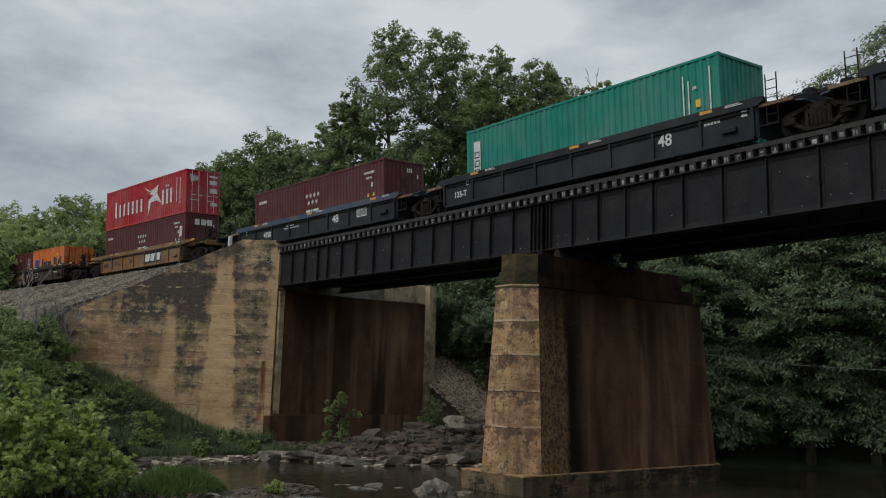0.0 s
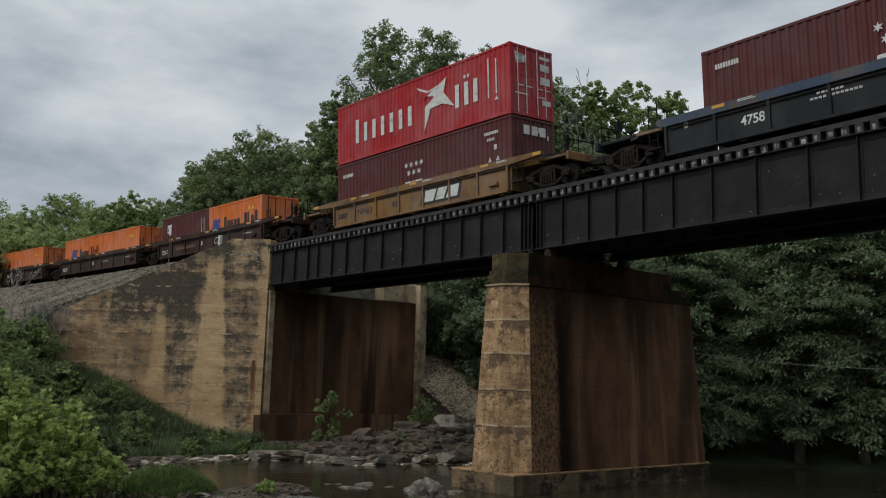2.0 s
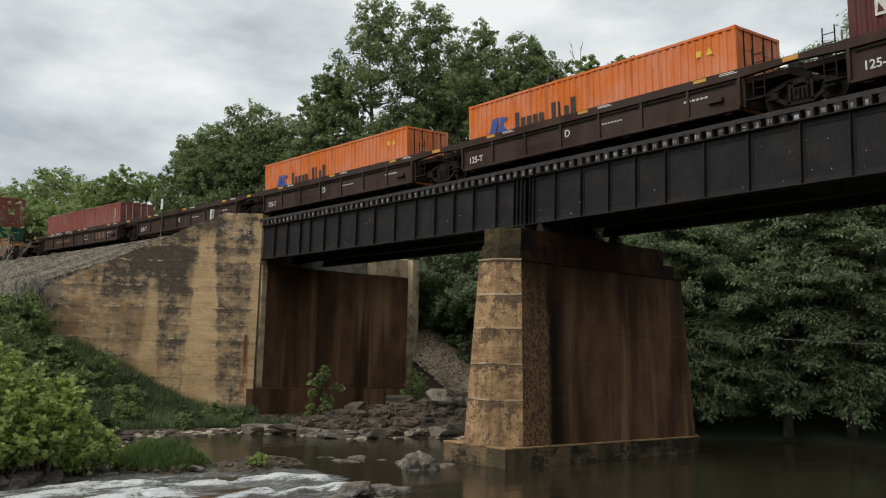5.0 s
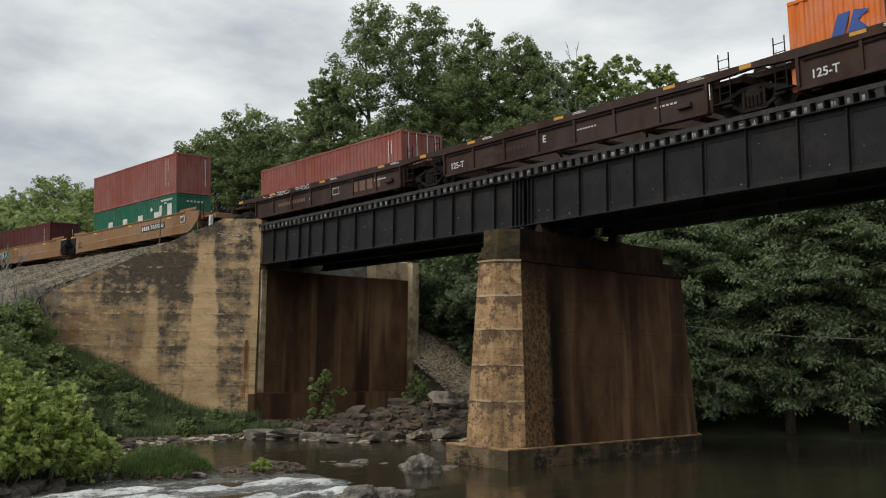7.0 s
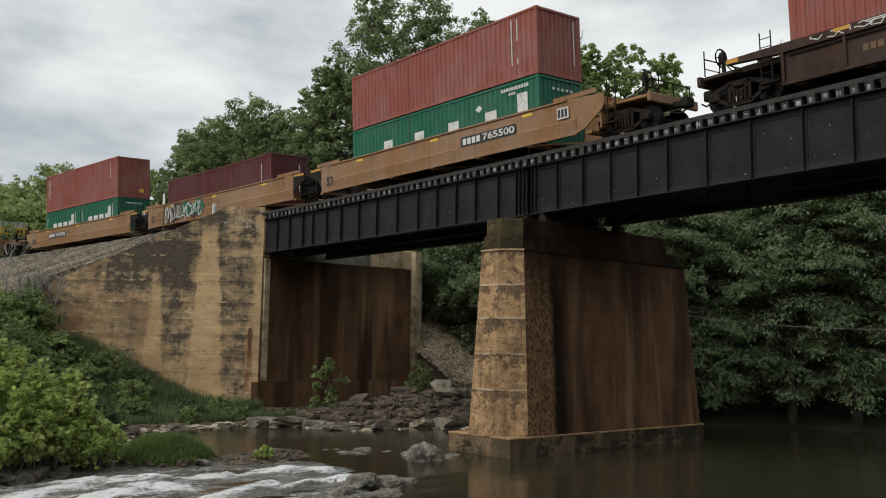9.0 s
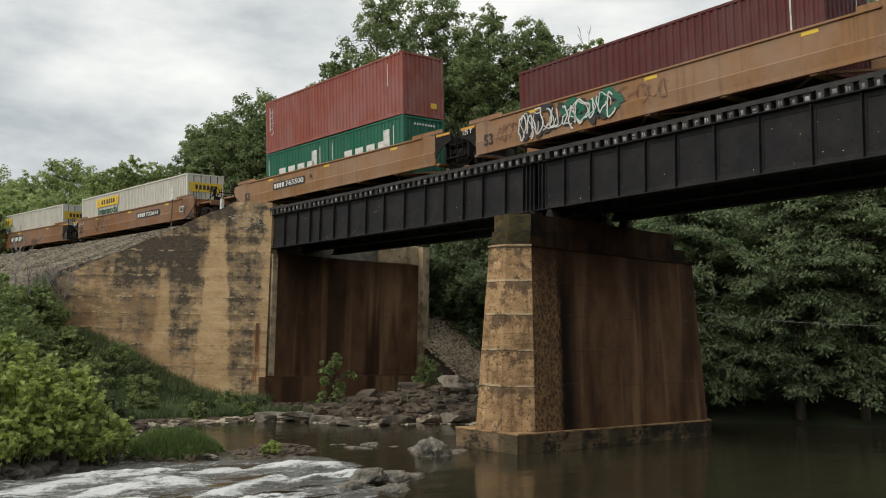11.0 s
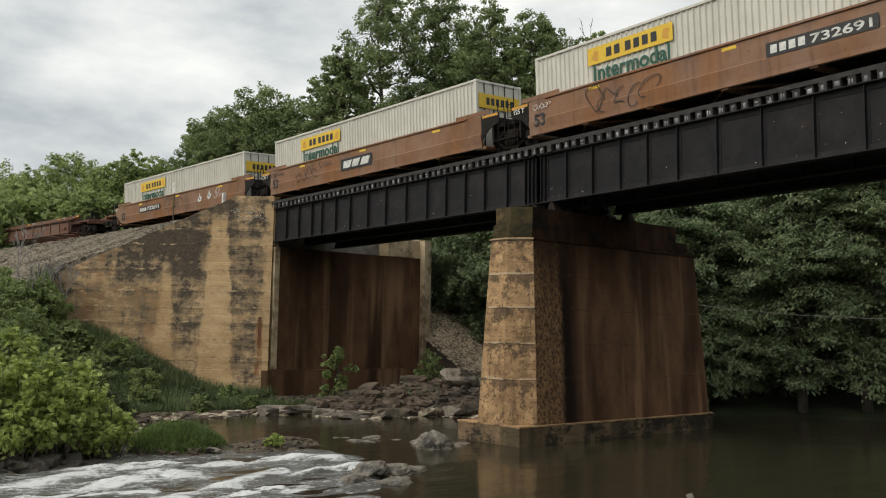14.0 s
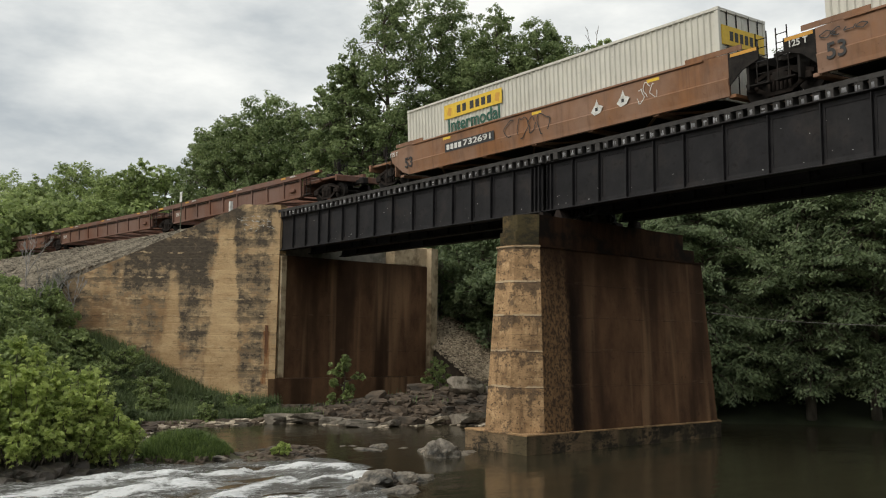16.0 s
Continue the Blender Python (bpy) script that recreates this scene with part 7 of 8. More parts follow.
    wide = np.cross(tip, np.array((0, 0, 1.0)) + q.normal(0, 0.4, (count, 3)))
    wide /= np.linalg.norm(wide, axis=1, keepdims=True) + 1e-9
    s = (leaf * q.uniform(0.6, 1.25, count))[:, None]
    co = np.empty((count, 4, 3))
    co[:, 0], co[:, 2] = at, at + tip * s + (0, 0, -0.03)
    co[:, 1], co[:, 3] = at + tip * s * 0.42 + wide * s * 0.24, at + tip * s * 0.42 - wide * s * 0.24
    me = bpy.data.meshes.new("crown")
    me.vertices.add(count * 4)
    me.vertices.foreach_set("co", co.ravel())
    me.loops.add(count * 4)
    me.loops.foreach_set("vertex_index", np.arange(count * 4))
    me.polygons.add(count)
    me.polygons.foreach_set("loop_start", np.arange(count) * 4)
    me.polygons.foreach_set("loop_total", np.full(count, 4))
    me.update(calc_edges=True)
    me.materials.append(leaf_m)
    part("trunk", wood, M_BARK, t, smooth=True)
    part("crown", me, leaf_m, t)
    return t


RGT = "dense overhanging tree on the shaded far river bank"
for az, dist, el, wd, seed in ((36.8, 47, 12.0, 6, 41), (34.0, 45.0, 12.5, 6.5, 42), (31.2, 48.6, 15.0, 8.5, 43), (28.2, 45.4, 14.0, 6.5, 54), (27.4, 49.2, 20.0, 8.5, 44), (24.8, 46.0, 16.5, 6.5, 55), (24.4, 50.6, 21.8, 9, 45), (21.8, 47.4, 24.0, 8.5, 46), (17.6, 50, 21.0, 10, 47),
                               (35.2, 58, 15.0, 10, 48), (39.4, 56, 17.4, 5.5, 49), (37.4, 57, 16.4, 6, 56), (41.6, 58, 14, 8, 50), (31.8, 58, 15.5, 11, 51), (14.0, 52, 20.0, 11, 52), (28.6, 60, 17, 10, 53)):
    plant(spray_tree(RGT, height_for(az, dist, el), wd, seed, M_LEAF_DARK, 0.12 if dist < 47 else 0.08, 84 if dist < 52 else 60, 0.205 if dist < 52 else 0.33, 38000 if dist < 52 else 16000), az, dist, seed * 23)
for az, dist, el, wd, seed in ((48.2, 57, 11, 8, 61), (45.2, 55, 11, 8, 62), (51.5, 62, 11.5, 9, 63)):
    plant(tree("leafy tree in the shade behind the bridge", height_for(az, dist, el), wd, seed, M_LEAF_DARK, 0.0, 360, 60, 0.24, 0.3, 0.0, droop=0.4, lobes=20), az, dist, seed * 23)


for az, dist, el, wd, seed in ((40.6, 64, 18.4, 5.0, 71), (38.0, 64, 18.3, 6.0, 72), (35.6, 66, 17.6, 6.0, 73)):
    plant(tree("light green tree beyond the river bend", height_for(az, dist, el) * 1.24, wd, seed, M_LEAF_HILL, 0.06, 440, 60, 0.26, 0.3, 0.2, lobes=28, dome=True), az, dist, seed * 19)


def bare_tree(height, width, seed, thick=0.16, forks=4):
    """A dead tree: trunk, limbs and twigs, no leaves."""
    r = random.Random(seed)
    t = thing("bare_tree", "dead grey tree with bare upright twigs", "tree")
    g = Geo()

    def grow(p, d, ln, rad, depth):
        q = p + d * ln
        g.tube([p, p.lerp(q, 0.5) + Vector((r.uniform(-1, 1), r.uniform(-1, 1), 0)) * ln * 0.05, q], [rad, rad * 0.8, rad * 0.6], 5 if depth < 2 else 4)
        if depth >= forks:
            return
        for _ in range(3 if depth < 3 else 2):
            nd = (d + Vector((r.uniform(-1, 1), r.uniform(-1, 1), r.uniform(-0.1, 0.6))) * 0.55).normalized()
            grow(q if r.random() < 0.6 else p.lerp(q, 0.7), nd, ln * r.uniform(0.42, 0.66), max(0.018, rad * 0.55), depth + 1)

    grow(Vector((0, 0, -0.5)), Vector((0, 0, 1)), height * 0.52, thick, 0)
    part("trunk", g, M_BARE, t)
    return t


for az, dist, el, seed in ((40.3, 60, 16.0, 3), (38.7, 61, 16.8, 4), (39.6, 60, 15.8, 6), (39.2, 60, 15.4, 14)):
    plant(bare_tree(height_for(az, dist, el), 5, seed, 0.12, 6), az, dist)

cable = thing("cable", "thin sagging grey cable across the river", "cable")
ca, cb = Vector((*spot(41.5, 44), 6.3)), Vector((*spot(8, 34), 4.9))
part("strand", Geo().tube([ca.lerp(cb, k / 12) - Vector((0, 0, 1.1 * (1 - (k / 6 - 1) ** 2))) for k in range(13)], 0.014, 5), M_BARE, cable)
# far woods that close the valley, more than one could count
r_ = np.random.default_rng(77)
fw_c, fw_r = [], []
for az in np.arange(8, 100, 0.55):
    for dist in (88, 104, 124, 150, 190):
        d_ = dist * r_.uniform(0.94, 1.06)
        x, y = spot(az + r_.uniform(-0.3, 0.3), d_)
        gz_ = ground_z(x, y)
        lim = 8.6 if az > 68 else 11.5 if az > 30 else 14.0
        top = min(gz_ + r_.uniform(9, 15), EYE.z + d_ * math.tan(radians(lim * r_.uniform(0.86, 1.0))))
        for z in np.arange(gz_ + 1.0, top, 2.2):
            fw_c.append((x + r_.uniform(-1, 1), y + r_.uniform(-1, 1), z))
            fw_r.append(r_.uniform(1.2, 2.2))
woods = tagged(new("far_woods", leaf_mesh("far_woods", fw_c, fw_r, 40, 0.51, M_LEAF_HILL, 5)), "distant green deciduous woods along the valley", "woods", kind="stuff")

# ---------------------------------------------------------------- bushes, grass, rocks


def bush(label, x, y, height, width, seed, leaf_m, leaf=0.16, clumps=200, per=40, lobes=12, gaps=0.05, trunk=0.06):
    b = tree(label, height, width, seed, leaf_m, 0.0, clumps, per, leaf, trunk, gaps, name="bush", lobes=lobes)
    b.matrix_world = Matrix.Translation((x, y, ground_z(x, y) - 0.1)) @ Matrix.Rotation(seed, 4, "Z")
    return b




def sapling(label, x, y, height, width, seed, stems=16, leaf=0.162):
    """Many upright stems from one root, each with side shoots and broad lobed leaves, thickest towards the tips."""
    r = random.Random(seed)
    t = thing("bush", label, "bush", "bushes on the bank")
    wood, vs, fs = Geo(), [], []

    def leaf_at(p, way):
        n_ = Vector((r.gauss(0, 0.9), r.gauss(0, 0.9), 0.8)).normalized()
        a = (way + Vector((0, 0, r.uniform(-0.5, 0.15)))).normalized()
        b_ = n_.cross(a).normalized()
        s = leaf * r.uniform(0.55, 1.2)
        k = len(vs)
        for u, v in ((0, 0), (0.10, 0.50), (0.36, 0.22), (0.64, 0.52), (0.66, 0.15), (1.05, 0.0), (0.66, -0.15), (0.64, -0.52), (0.36, -0.22), (0.10, -0.50)):
            vs.append(p + a * s * u + b_ * s * v - Vector((0, 0, s * (0.25 * u * u + 0.3 * abs(v)))))
        fs.append(tuple(range(k, k + 10)))

    for i in range(stems):
        ang, rr = i * 2.399 + r.uniform(-0.4, 0.4), math.sqrt((i + 0.3) / stems)
        out = Vector((math.cos(ang), math.sin(ang), 0))
        top = height * (1 - 0.5 * rr ** 1.6) * r.uniform(0.72, 1.12)
        root, tip = out * 0.25 * rr * width, out * rr * width / 2
        pts = [root.lerp(tip, f ** 0.8) + Vector((r.uniform(-0.05, 0.05), r.uniform(-0.05, 0.05), top * f - (0.2 if f == 0 else 0))) for f in (0, 0.25, 0.5, 0.75, 1.0)]
        wood.tube(pts, [0.028, 0.022, 0.017, 0.011, 0.005], 5)
        shoots = [(pts, 0.22)]
        for j in range(int(top * 4)):
            f = r.uniform(0.2, 0.92)
            m = min(3, int(f * 4))
            a = pts[m].lerp(pts[m + 1], f * 4 - m)
            ph = r.uniform(0, 6.28)
            way = Vector((math.cos(ph), math.sin(ph), r.uniform(0.9, 2.2))).normalized()
            b_ = a + way * r.uniform(0.3, 0.62) * (1.1 - 0.75 * f)
            wood.tube([a, b_], [0.009, 0.004], 4)
            shoots.append(([a, a.lerp(b_, 0.5), b_], 0.25))
        for line, start in shoots:
            n = len(line) - 1
            for j in range(int((44 if n > 2 else 15) * (0.6 + 0.25 * height))):
                f = start + (1 - start) * r.random() ** 0.6
                m = min(n - 1, int(f * n))
                ph = r.uniform(0, 6.28)
                way = Vector((math.cos(ph), math.sin(ph), r.uniform(-0.2, 0.7)))
                leaf_at(line[m].lerp(line[m + 1], f * n - m) + way * r.uniform(0.03, 0.14), way)
    part("trunk", wood, M_BARK, t, smooth=True)
    me = bpy.data.meshes.new("crown")
    me.from_pydata([tuple(v) for v in vs], [], fs)
    me.materials.append(M_LEAF_YOUNG)
    part("crown", me, M_LEAF_YOUNG, t)
    t.matrix_world = Matrix.Translation((x, y, ground_z(x, y) - 0.05))
    return t


LIGHT = "bright green sycamore sapling bush on the rocky river bank"
for x, y, h, w, s in ((-25.6, 6.6, 3.5, 2.4, 101), (-25.6, 8.1, 2.75, 1.9, 102), (-26.3, 5.4, 3.0, 2.4, 103), (-24.9, 7.3, 2.1, 1.9, 104), (-25.2, 5.0, 2.3, 2.2, 105), (-25.0, 8.7, 1.5, 1.5, 106), (-24.7, 6.2, 1.6, 1.8, 107), (-26.4, 3.9, 2.6, 2.2, 108), (-24.8, 4.0, 1.7, 1.8, 109)):
    sapling(LIGHT, x, y, h, w, s)
SHRUB = "leafy green shrub at the foot of the embankment"
for x, y, h, w, s in ((-41.5, 9.4, 4.0, 4.0, 111), (-39.0, 8.2, 3.4, 3.6, 112), (-44.5, 11.0, 3.8, 3.6, 113), (-46.8, 12.6, 3.2, 3.0, 114), (-36.0, 8.6, 2.6, 3.0, 115), (-44.0, 13.2, 2.2, 2.4, 116), (-46.0, 10.0, 4.0, 4.2, 117), (-38.5, 10.8, 2.0, 2.6, 118), (-42.0, 11.8, 2.0, 2.4, 119), (-34.0, 9.4, 1.8, 2.4, 120)):
    bush(SHRUB, x, y, h, w, s, M_SHRUB, 0.16, 340, 36, 22, 0.3)
for k, az in enumerate((37.0, 35.2)):
    x, y = spot(az, 44.6 + 0.5 * (k % 2))
    bush("low leafy branches overhanging the dark far bank", x, y, 1.3 + 0.5 * (k % 3), 3.4, 140 + k, M_LEAF_DARK, 0.2, 300, 46, 16, 0.05)
for k, (x, y, h) in enumerate(((-36.4, 12.6, 1.0), (-37.8, 14.6, 1.1), (-36.2, 16.4, 0.8), (-38.4, 17.4, 1.0), (-39.6, 19.6, 0.9), (-40.4, 15.6, 1.4), (-42.6, 16.2, 1.5), (-41.8, 13.6, 1.6), (-36.8, 19.2, 0.7), (-35.0, 12.6, 0.8), (-39.0, 12.4, 1.5), (-44.2, 15.6, 1.4), (-33.0, 10.6, 1.1), (-31.6, 9.2, 1.3), (-30.2, 8.0, 1.6), (-38.6, 20.8, 0.7))):
    bush("low weedy clump in the bank grass", x, y, h, h * 1.5, 160 + k, M_SHRUB if k % 3 else M_GRASS, 0.11, 110, 26, 12, 0.25, 0.02)
bush("small green shrub against the shaded abutment", -37.4, 24.2, 3.0, 1.9, 121, M_SHRUB, 0.15, 130, 26, 9, 0.25)
bush("small green shrub against the shaded abutment", -37.2, 30.0, 2.4, 2.0, 122, M_SHRUB, 0.15, 110, 26, 9, 0.3)
bush("low weeds on a rocky bar in the river", -23.9, 13.3, 0.45, 0.7, 123, M_LEAF_YOUNG, 0.1, 50, 22, 6)
for x, y, h, s in ((-47.5, 14.0, 5.5, 7), (-49.0, 12.0, 5.0, 8), (-46.6, 12.2, 5.2, 9), (-48.2, 13.2, 4.6, 10)):
    bt = bare_tree(h * 0.8, 2, s, 0.05)
    bt.matrix_world = Matrix.Translation((x, y, ground_z(x, y)))


def blades(name, label, pts, tall, material, seed, wide=0.035, lean=0.35):
    """Grass: upright bent blades at the given places."""
    r = np.random.default_rng(seed)
    p = np.asarray(pts, float)
    n = len(p)
    a = r.uniform(0, 2 * np.pi, n)
    h = tall * r.uniform(0.45, 1.1, n)
    d = np.stack([np.cos(a), np.sin(a), 0 * a], 1)
    s = np.stack([-np.sin(a), np.cos(a), 0 * a], 1) * wide
    up = np.array((0, 0, 1.0))
    v = np.empty((n, 5, 3))
    v[:, 0], v[:, 1] = p - s, p + s
    mid = p + up * (h * 0.6)[:, None] + d * (h * lean * 0.35)[:, None]
    v[:, 2], v[:, 3] = mid + s * 0.7, mid - s * 0.7
    v[:, 4] = p + up * h[:, None] + d * (h * lean)[:, None]
    me = bpy.data.meshes.new(name)
    base = np.arange(n)[:, None] * 5
    quads = (base + np.array((0, 1, 2, 3))).tolist()
    tris = (base + np.array((3, 2, 4))).tolist()
    me.from_pydata(v.reshape(-1, 3).tolist(), [], quads + tris)
    me.materials.append(material)
    return tagged(new(name, me), label, "grass", kind="stuff")


def scatter(n, seed, x0, x1, y0, y1, keep):
    r = np.random.default_rng(seed)
    x, y = r.uniform(x0, x1, n), r.uniform(y0, y1, n)
    z, d, gr = ground_parts(x, y)
    sx, sy = x - WING_AT[0], y - WING_AT[1]
    along, behind = sx * WING_WAY[0] + sy * WING_WAY[1], sx * WING_BACK[0] + sy * WING_BACK[1]
    ok = keep(x, y, z, d, along, behind)
    return np.stack([x, y, z - 0.03], 1)[ok]


bank = scatter(130000, 1, -53, -29, 5, 23.5, lambda x, y, z, d, al, be: (d > 1.1) & (be < -0.3) & (z < 4.5) & (x < -28.5) & (be > -14) & (y < 20.6 + 0.4 * np.sin(x * 3)))
near_wall = scatter(60000, 2, -52, -38, 9, 23, lambda x, y, z, d, al, be: (be < -0.25) & (be > -3.2) & (al > -0.5) & (al < 12.5) & (d > 0.8))
blades("bank_weeds", "dense green grass and weeds on the river bank", bank, 0.5, M_GRASS, 3, 0.02)
blades("tall_grass", "tall dark green grass along the wall's foot", near_wall[::2], 0.75, M_GRASS, 4, 0.018, 0.25)
shore_w = scatter(26000, 5, -38, -29, 9, 23, lambda x, y, z, d, al, be: (d > 0.25) & (d < 1.6) & (np.sin(x * 2.3) + np.sin(y * 3.1) > 0.5) & (y < 21.5))
blades("shore_weeds", "pale green weeds along the waterline", shore_w[::3], 0.3, M_WEED, 6, 0.018)
isle = scatter(16000, 7, -27.8, -24, 9.2, 12.8, lambda x, y, z, d, al, be: (z > 0.1) & (np.hypot(x + 25.8, y - 11) < 1.6))
blades("islet_grass", "clump of green grass on a low islet in the river", isle, 0.27, M_ISLE, 8, 0.014, 0.6)
rub = scatter(420, 9, -41, -30, 20.5, 33, lambda x, y, z, d, al, be: (d > 2.0) & (x > -41.3) & (np.sin(x * 1.7) + np.sin(y * 1.3) > 0.5))
blades("rubble_weeds", "sparse dark weeds among the rubble", rub, 0.5, M_GRASS, 10, 0.03)


def stone_geo(g, at, size, seed, flat=0.6, detail=1, soft=False):
    """One rough stone added to g."""
    r = random.Random(seed)
    bm = bmesh.new()
    bmesh.ops.create_icosphere(bm, subdivisions=detail, radius=1.0)
    sx, sy, sz = size * r.uniform(0.7, 1.3), size * r.uniform(0.6, 1.1), size * flat * r.uniform(0.6, 1.1)
    lim = 1.3 if soft else 0.81
    turn = Matrix.Rotation(r.uniform(0, 6.28), 3, "Z") @ Matrix.Rotation(r.uniform(-0.35, 0.35), 3, "X")
    off = Vector((r.uniform(0, 50), r.uniform(0, 50), 0))
    for v in bm.verts:
        k = 1 + 0.42 * noise.noise(v.co * 1.1 + off) + (0.15 if soft else 0.20) * noise.noise(v.co * 2.9 + off) + (0.07 if soft else 0.10) * noise.noise(v.co * 6.5 + off)
        q = v.co * k
        # flatten against a few planes for broken faces
        q.x, q.y, q.z = max(-lim, min(lim, q.x)), max(-lim, min(lim, q.y)), max(-lim + 0.1, min(lim - 0.16, q.z))
        v.co = Vector(at) + turn @ Vector((q.x * sx, q.y * sy, q.z * sz))
    return g.bm(bm)


def rock(x, y, size, seed, flat=0.6, lift=0.0, label="grey river boulder with pale worn top"):
    wet = -27 < x < -14.5 and y < 20
    g = stone_geo(Geo(), (0, 0, 0), size, seed, flat, 4 if wet else 3, wet)
    ob = solid("rock", g, M_PALEROCK if label.startswith("pale") else M_RUBBLE if x < -31 and y > 21.6 and size < 0.95 else M_WETROCK if wet else M_ROCK, label, "rock", "rocks in and beside the river")
    ob.location = (x, y, max(ground_z(x, y), -0.25) + size * flat * 0.2 + lift)
    return ob


SHORE_SLABS = [(-32.2, 20.0), (-31.7, 20.4), (-31.1, 20.9), (-30.9, 22.0), (-30.7, 23.6), (-30.9, 24.9), (-30.3, 25.8), (-29.8, 26.7), (-33.2, 19.5)]
for k, (x, y) in enumerate(SHORE_SLABS):
    rock(x, y, 0.36 + 0.16 * (k % 3), 300 + k, 0.22 + 0.08 * (k % 2), 0.04, "pale flat slab of rock on the shore")
ROCKS = [(-21.95, 17.9, 0.78, 0.8), (-22.5, 17.9, 0.42, 0.5), (-21.9, 18.7, 0.5, 0.4), (-22.15, 19.4, 0.45, 0.4), (-21.4, 18.4, 0.3, 0.4), (-25.9, 17.2, 0.45, 0.35), (-25.2, 17.7, 0.5, 0.45), (-24.7, 18.2, 0.4, 0.3), (-25.5, 17.4, 0.3, 0.5),
         (-18.1, 12.4, 0.75, 0.5), (-17.6, 12.9, 0.65, 0.5), (-17.9, 13.5, 0.5, 0.4), (-18.6, 14.5, 0.4, 0.4), (-16.3, 11.2, 0.6, 0.4), (-15.9, 11.8, 0.5, 0.4), (-15.5, 12.4, 0.35, 0.3), (-20.9, 20.2, 0.5, 0.16), (-20.2, 22.0, 0.55, 0.1), (-19.9, 23.2, 0.45, 0.1), (-19.9, 31.2, 0.5, 0.14),
         (-23.0, 18.7, 0.75, 0.55), (-22.4, 19.2, 0.4, 0.5), (-24.7, 17.1, 0.6, 0.35), (-25.2, 16.8, 0.4, 0.3), (-24.2, 17.6, 0.45, 0.3), (-18.7, 13.2, 0.6, 0.4), (-18.0, 12.6, 0.4, 0.5), (-18.4, 13.8, 0.35, 0.5), (-17.6, 13.0, 0.3, 0.4), (-19.0, 14.6, 0.4, 0.4),
         (-17.2, 12.0, 0.5, 0.4), (-12.2, 17.1, 0.45, 0.45), (-12.9, 16.3, 0.25, 0.4), (-10.2, 17.9, 0.3, 0.4), (-26.0, 9.2, 0.5, 0.4), (-24.3, 11.6, 0.3, 0.5), (-30.8, 11.8, 0.6, 0.4), (-34.4, 15.4, 0.5, 0.22), (-29.9, 14.0, 0.5, 0.2),
         (-35.2, 17.8, 0.6, 0.3), (-35.0, 19.4, 0.9, 0.35), (-34.4, 20.2, 0.9, 0.4), (-33.2, 20.9, 0.7, 0.4), (-32.6, 21.2, 0.6, 0.35), (-31.8, 21.6, 0.8, 0.3), (-31.0, 22.4, 0.6, 0.4), (-31.3, 23.6, 0.7, 0.4), (-31.0, 25.0, 0.6, 0.45),
         (-30.0, 26.2, 0.9, 0.4), (-29.0, 27.2, 0.6, 0.5), (-33.0, 28.6, 1.1, 0.55), (-31.8, 29.6, 1.0, 0.5), (-30.6, 29.4, 0.8, 0.5), (-34.8, 27.0, 0.8, 0.5), (-36.0, 24.8, 0.8, 0.45), (-34.4, 24.0, 0.7, 0.4), (-29.6, 28.6, 0.8, 0.5),
          (-26.2, 31.5, 0.5, 0.4), (-20.7, 33.0, 0.35, 0.25)]
for k, (x, y, s, fl) in enumerate(ROCKS):
    rock(x, y, s, 200 + k, fl, 0.08 if -27 < x < -19.2 and fl > 0.2 else -0.03 if -19.2 < x < -14 else 0.0, label="flat slab of grey rock on the shore" if fl < 0.36 else "grey river boulder with pale worn top")
foot = random.Random(91)
for k in range(30):
    # dark wet stones at the foot of the saplings
    y = 3.4 + 5.6 * k / 29
    x = float(np.interp(y, (3.4, 5.6, 7.2, 9.0), (-23.8, -23.9, -24.3, -25.0))) + foot.uniform(-0.35, 0.3)
    s = foot.uniform(0.16, 0.42)
    st = solid("rock", stone_geo(Geo(), (0, 0, 0), s, 900 + k, foot.uniform(0.5, 0.8), 2), M_DARKROCK, "dark wet stone at the foot of the saplings", "rock", "rocks in and beside the river")
    st.location = (x, y, ground_z(x, y) + s * 0.15)
# broken brown rubble under the span, each block an object
rb = random.Random(77)
for k in range(70):
    x, y = rb.uniform(-40.8, -31.5), rb.uniform(21.5, 33.0)
    if river_distance(np.array([x]), np.array([y]))[0] < 0.8:
        continue
    sz = rb.uniform(0.15, 0.48)
    g = stone_geo(Geo(), (0, 0, 0), sz, 700 + k, rb.uniform(0.35, 0.65), 2)
    ob = solid("rubble_block", g, M_RUBBLE, "broken brown rubble block under the bridge", "rock", "rubble under the span")
    ob.location = (x, y, ground_z(x, y) + sz * 0.12)
r_ = np.random.default_rng(31)
g = Geo()
pts = scatter(7000, 32, -42, -26, 9, 34, lambda x, y, z, d, al, be: (d > -0.6) & (d < 9) & (x > -41.4) & ((d < 1.2) | (y > 20)) & (be < -0.2))
for k, p in enumerate(pts[:2100]):
    stone_geo(g, (p[0], p[1], p[2] + 0.02), float(r_.uniform(0.06, 0.30) if k % 5 else r_.uniform(0.25, 0.5)), 1000 + k, 0.55, 1)
pts = scatter(4500, 33, -27, -17.5, 8.6, 16, lambda x, y, z, d, al, be: (z > -0.08) & (np.hypot(x + 25.8, y - 11) > 1.3))
for k, p in enumerate(pts[:900]):
    stone_geo(g, (p[0], p[1], p[2] + 0.02), float(r_.uniform(0.05, 0.18)), 4000 + k, 0.55, 1)
solid("shore_stones", g, M_RUBBLE, "loose grey and brown stones strewn along the shore", "stones", kind="stuff")
g = Geo()
pts = scatter(6000, 38, -37, -28, 9, 30, lambda x, y, z, d, al, be: (d > -0.35) & (d < 0.7) & (np.sin(x * 1.9 + 1) + np.sin(y * 2.7) > -0.4))
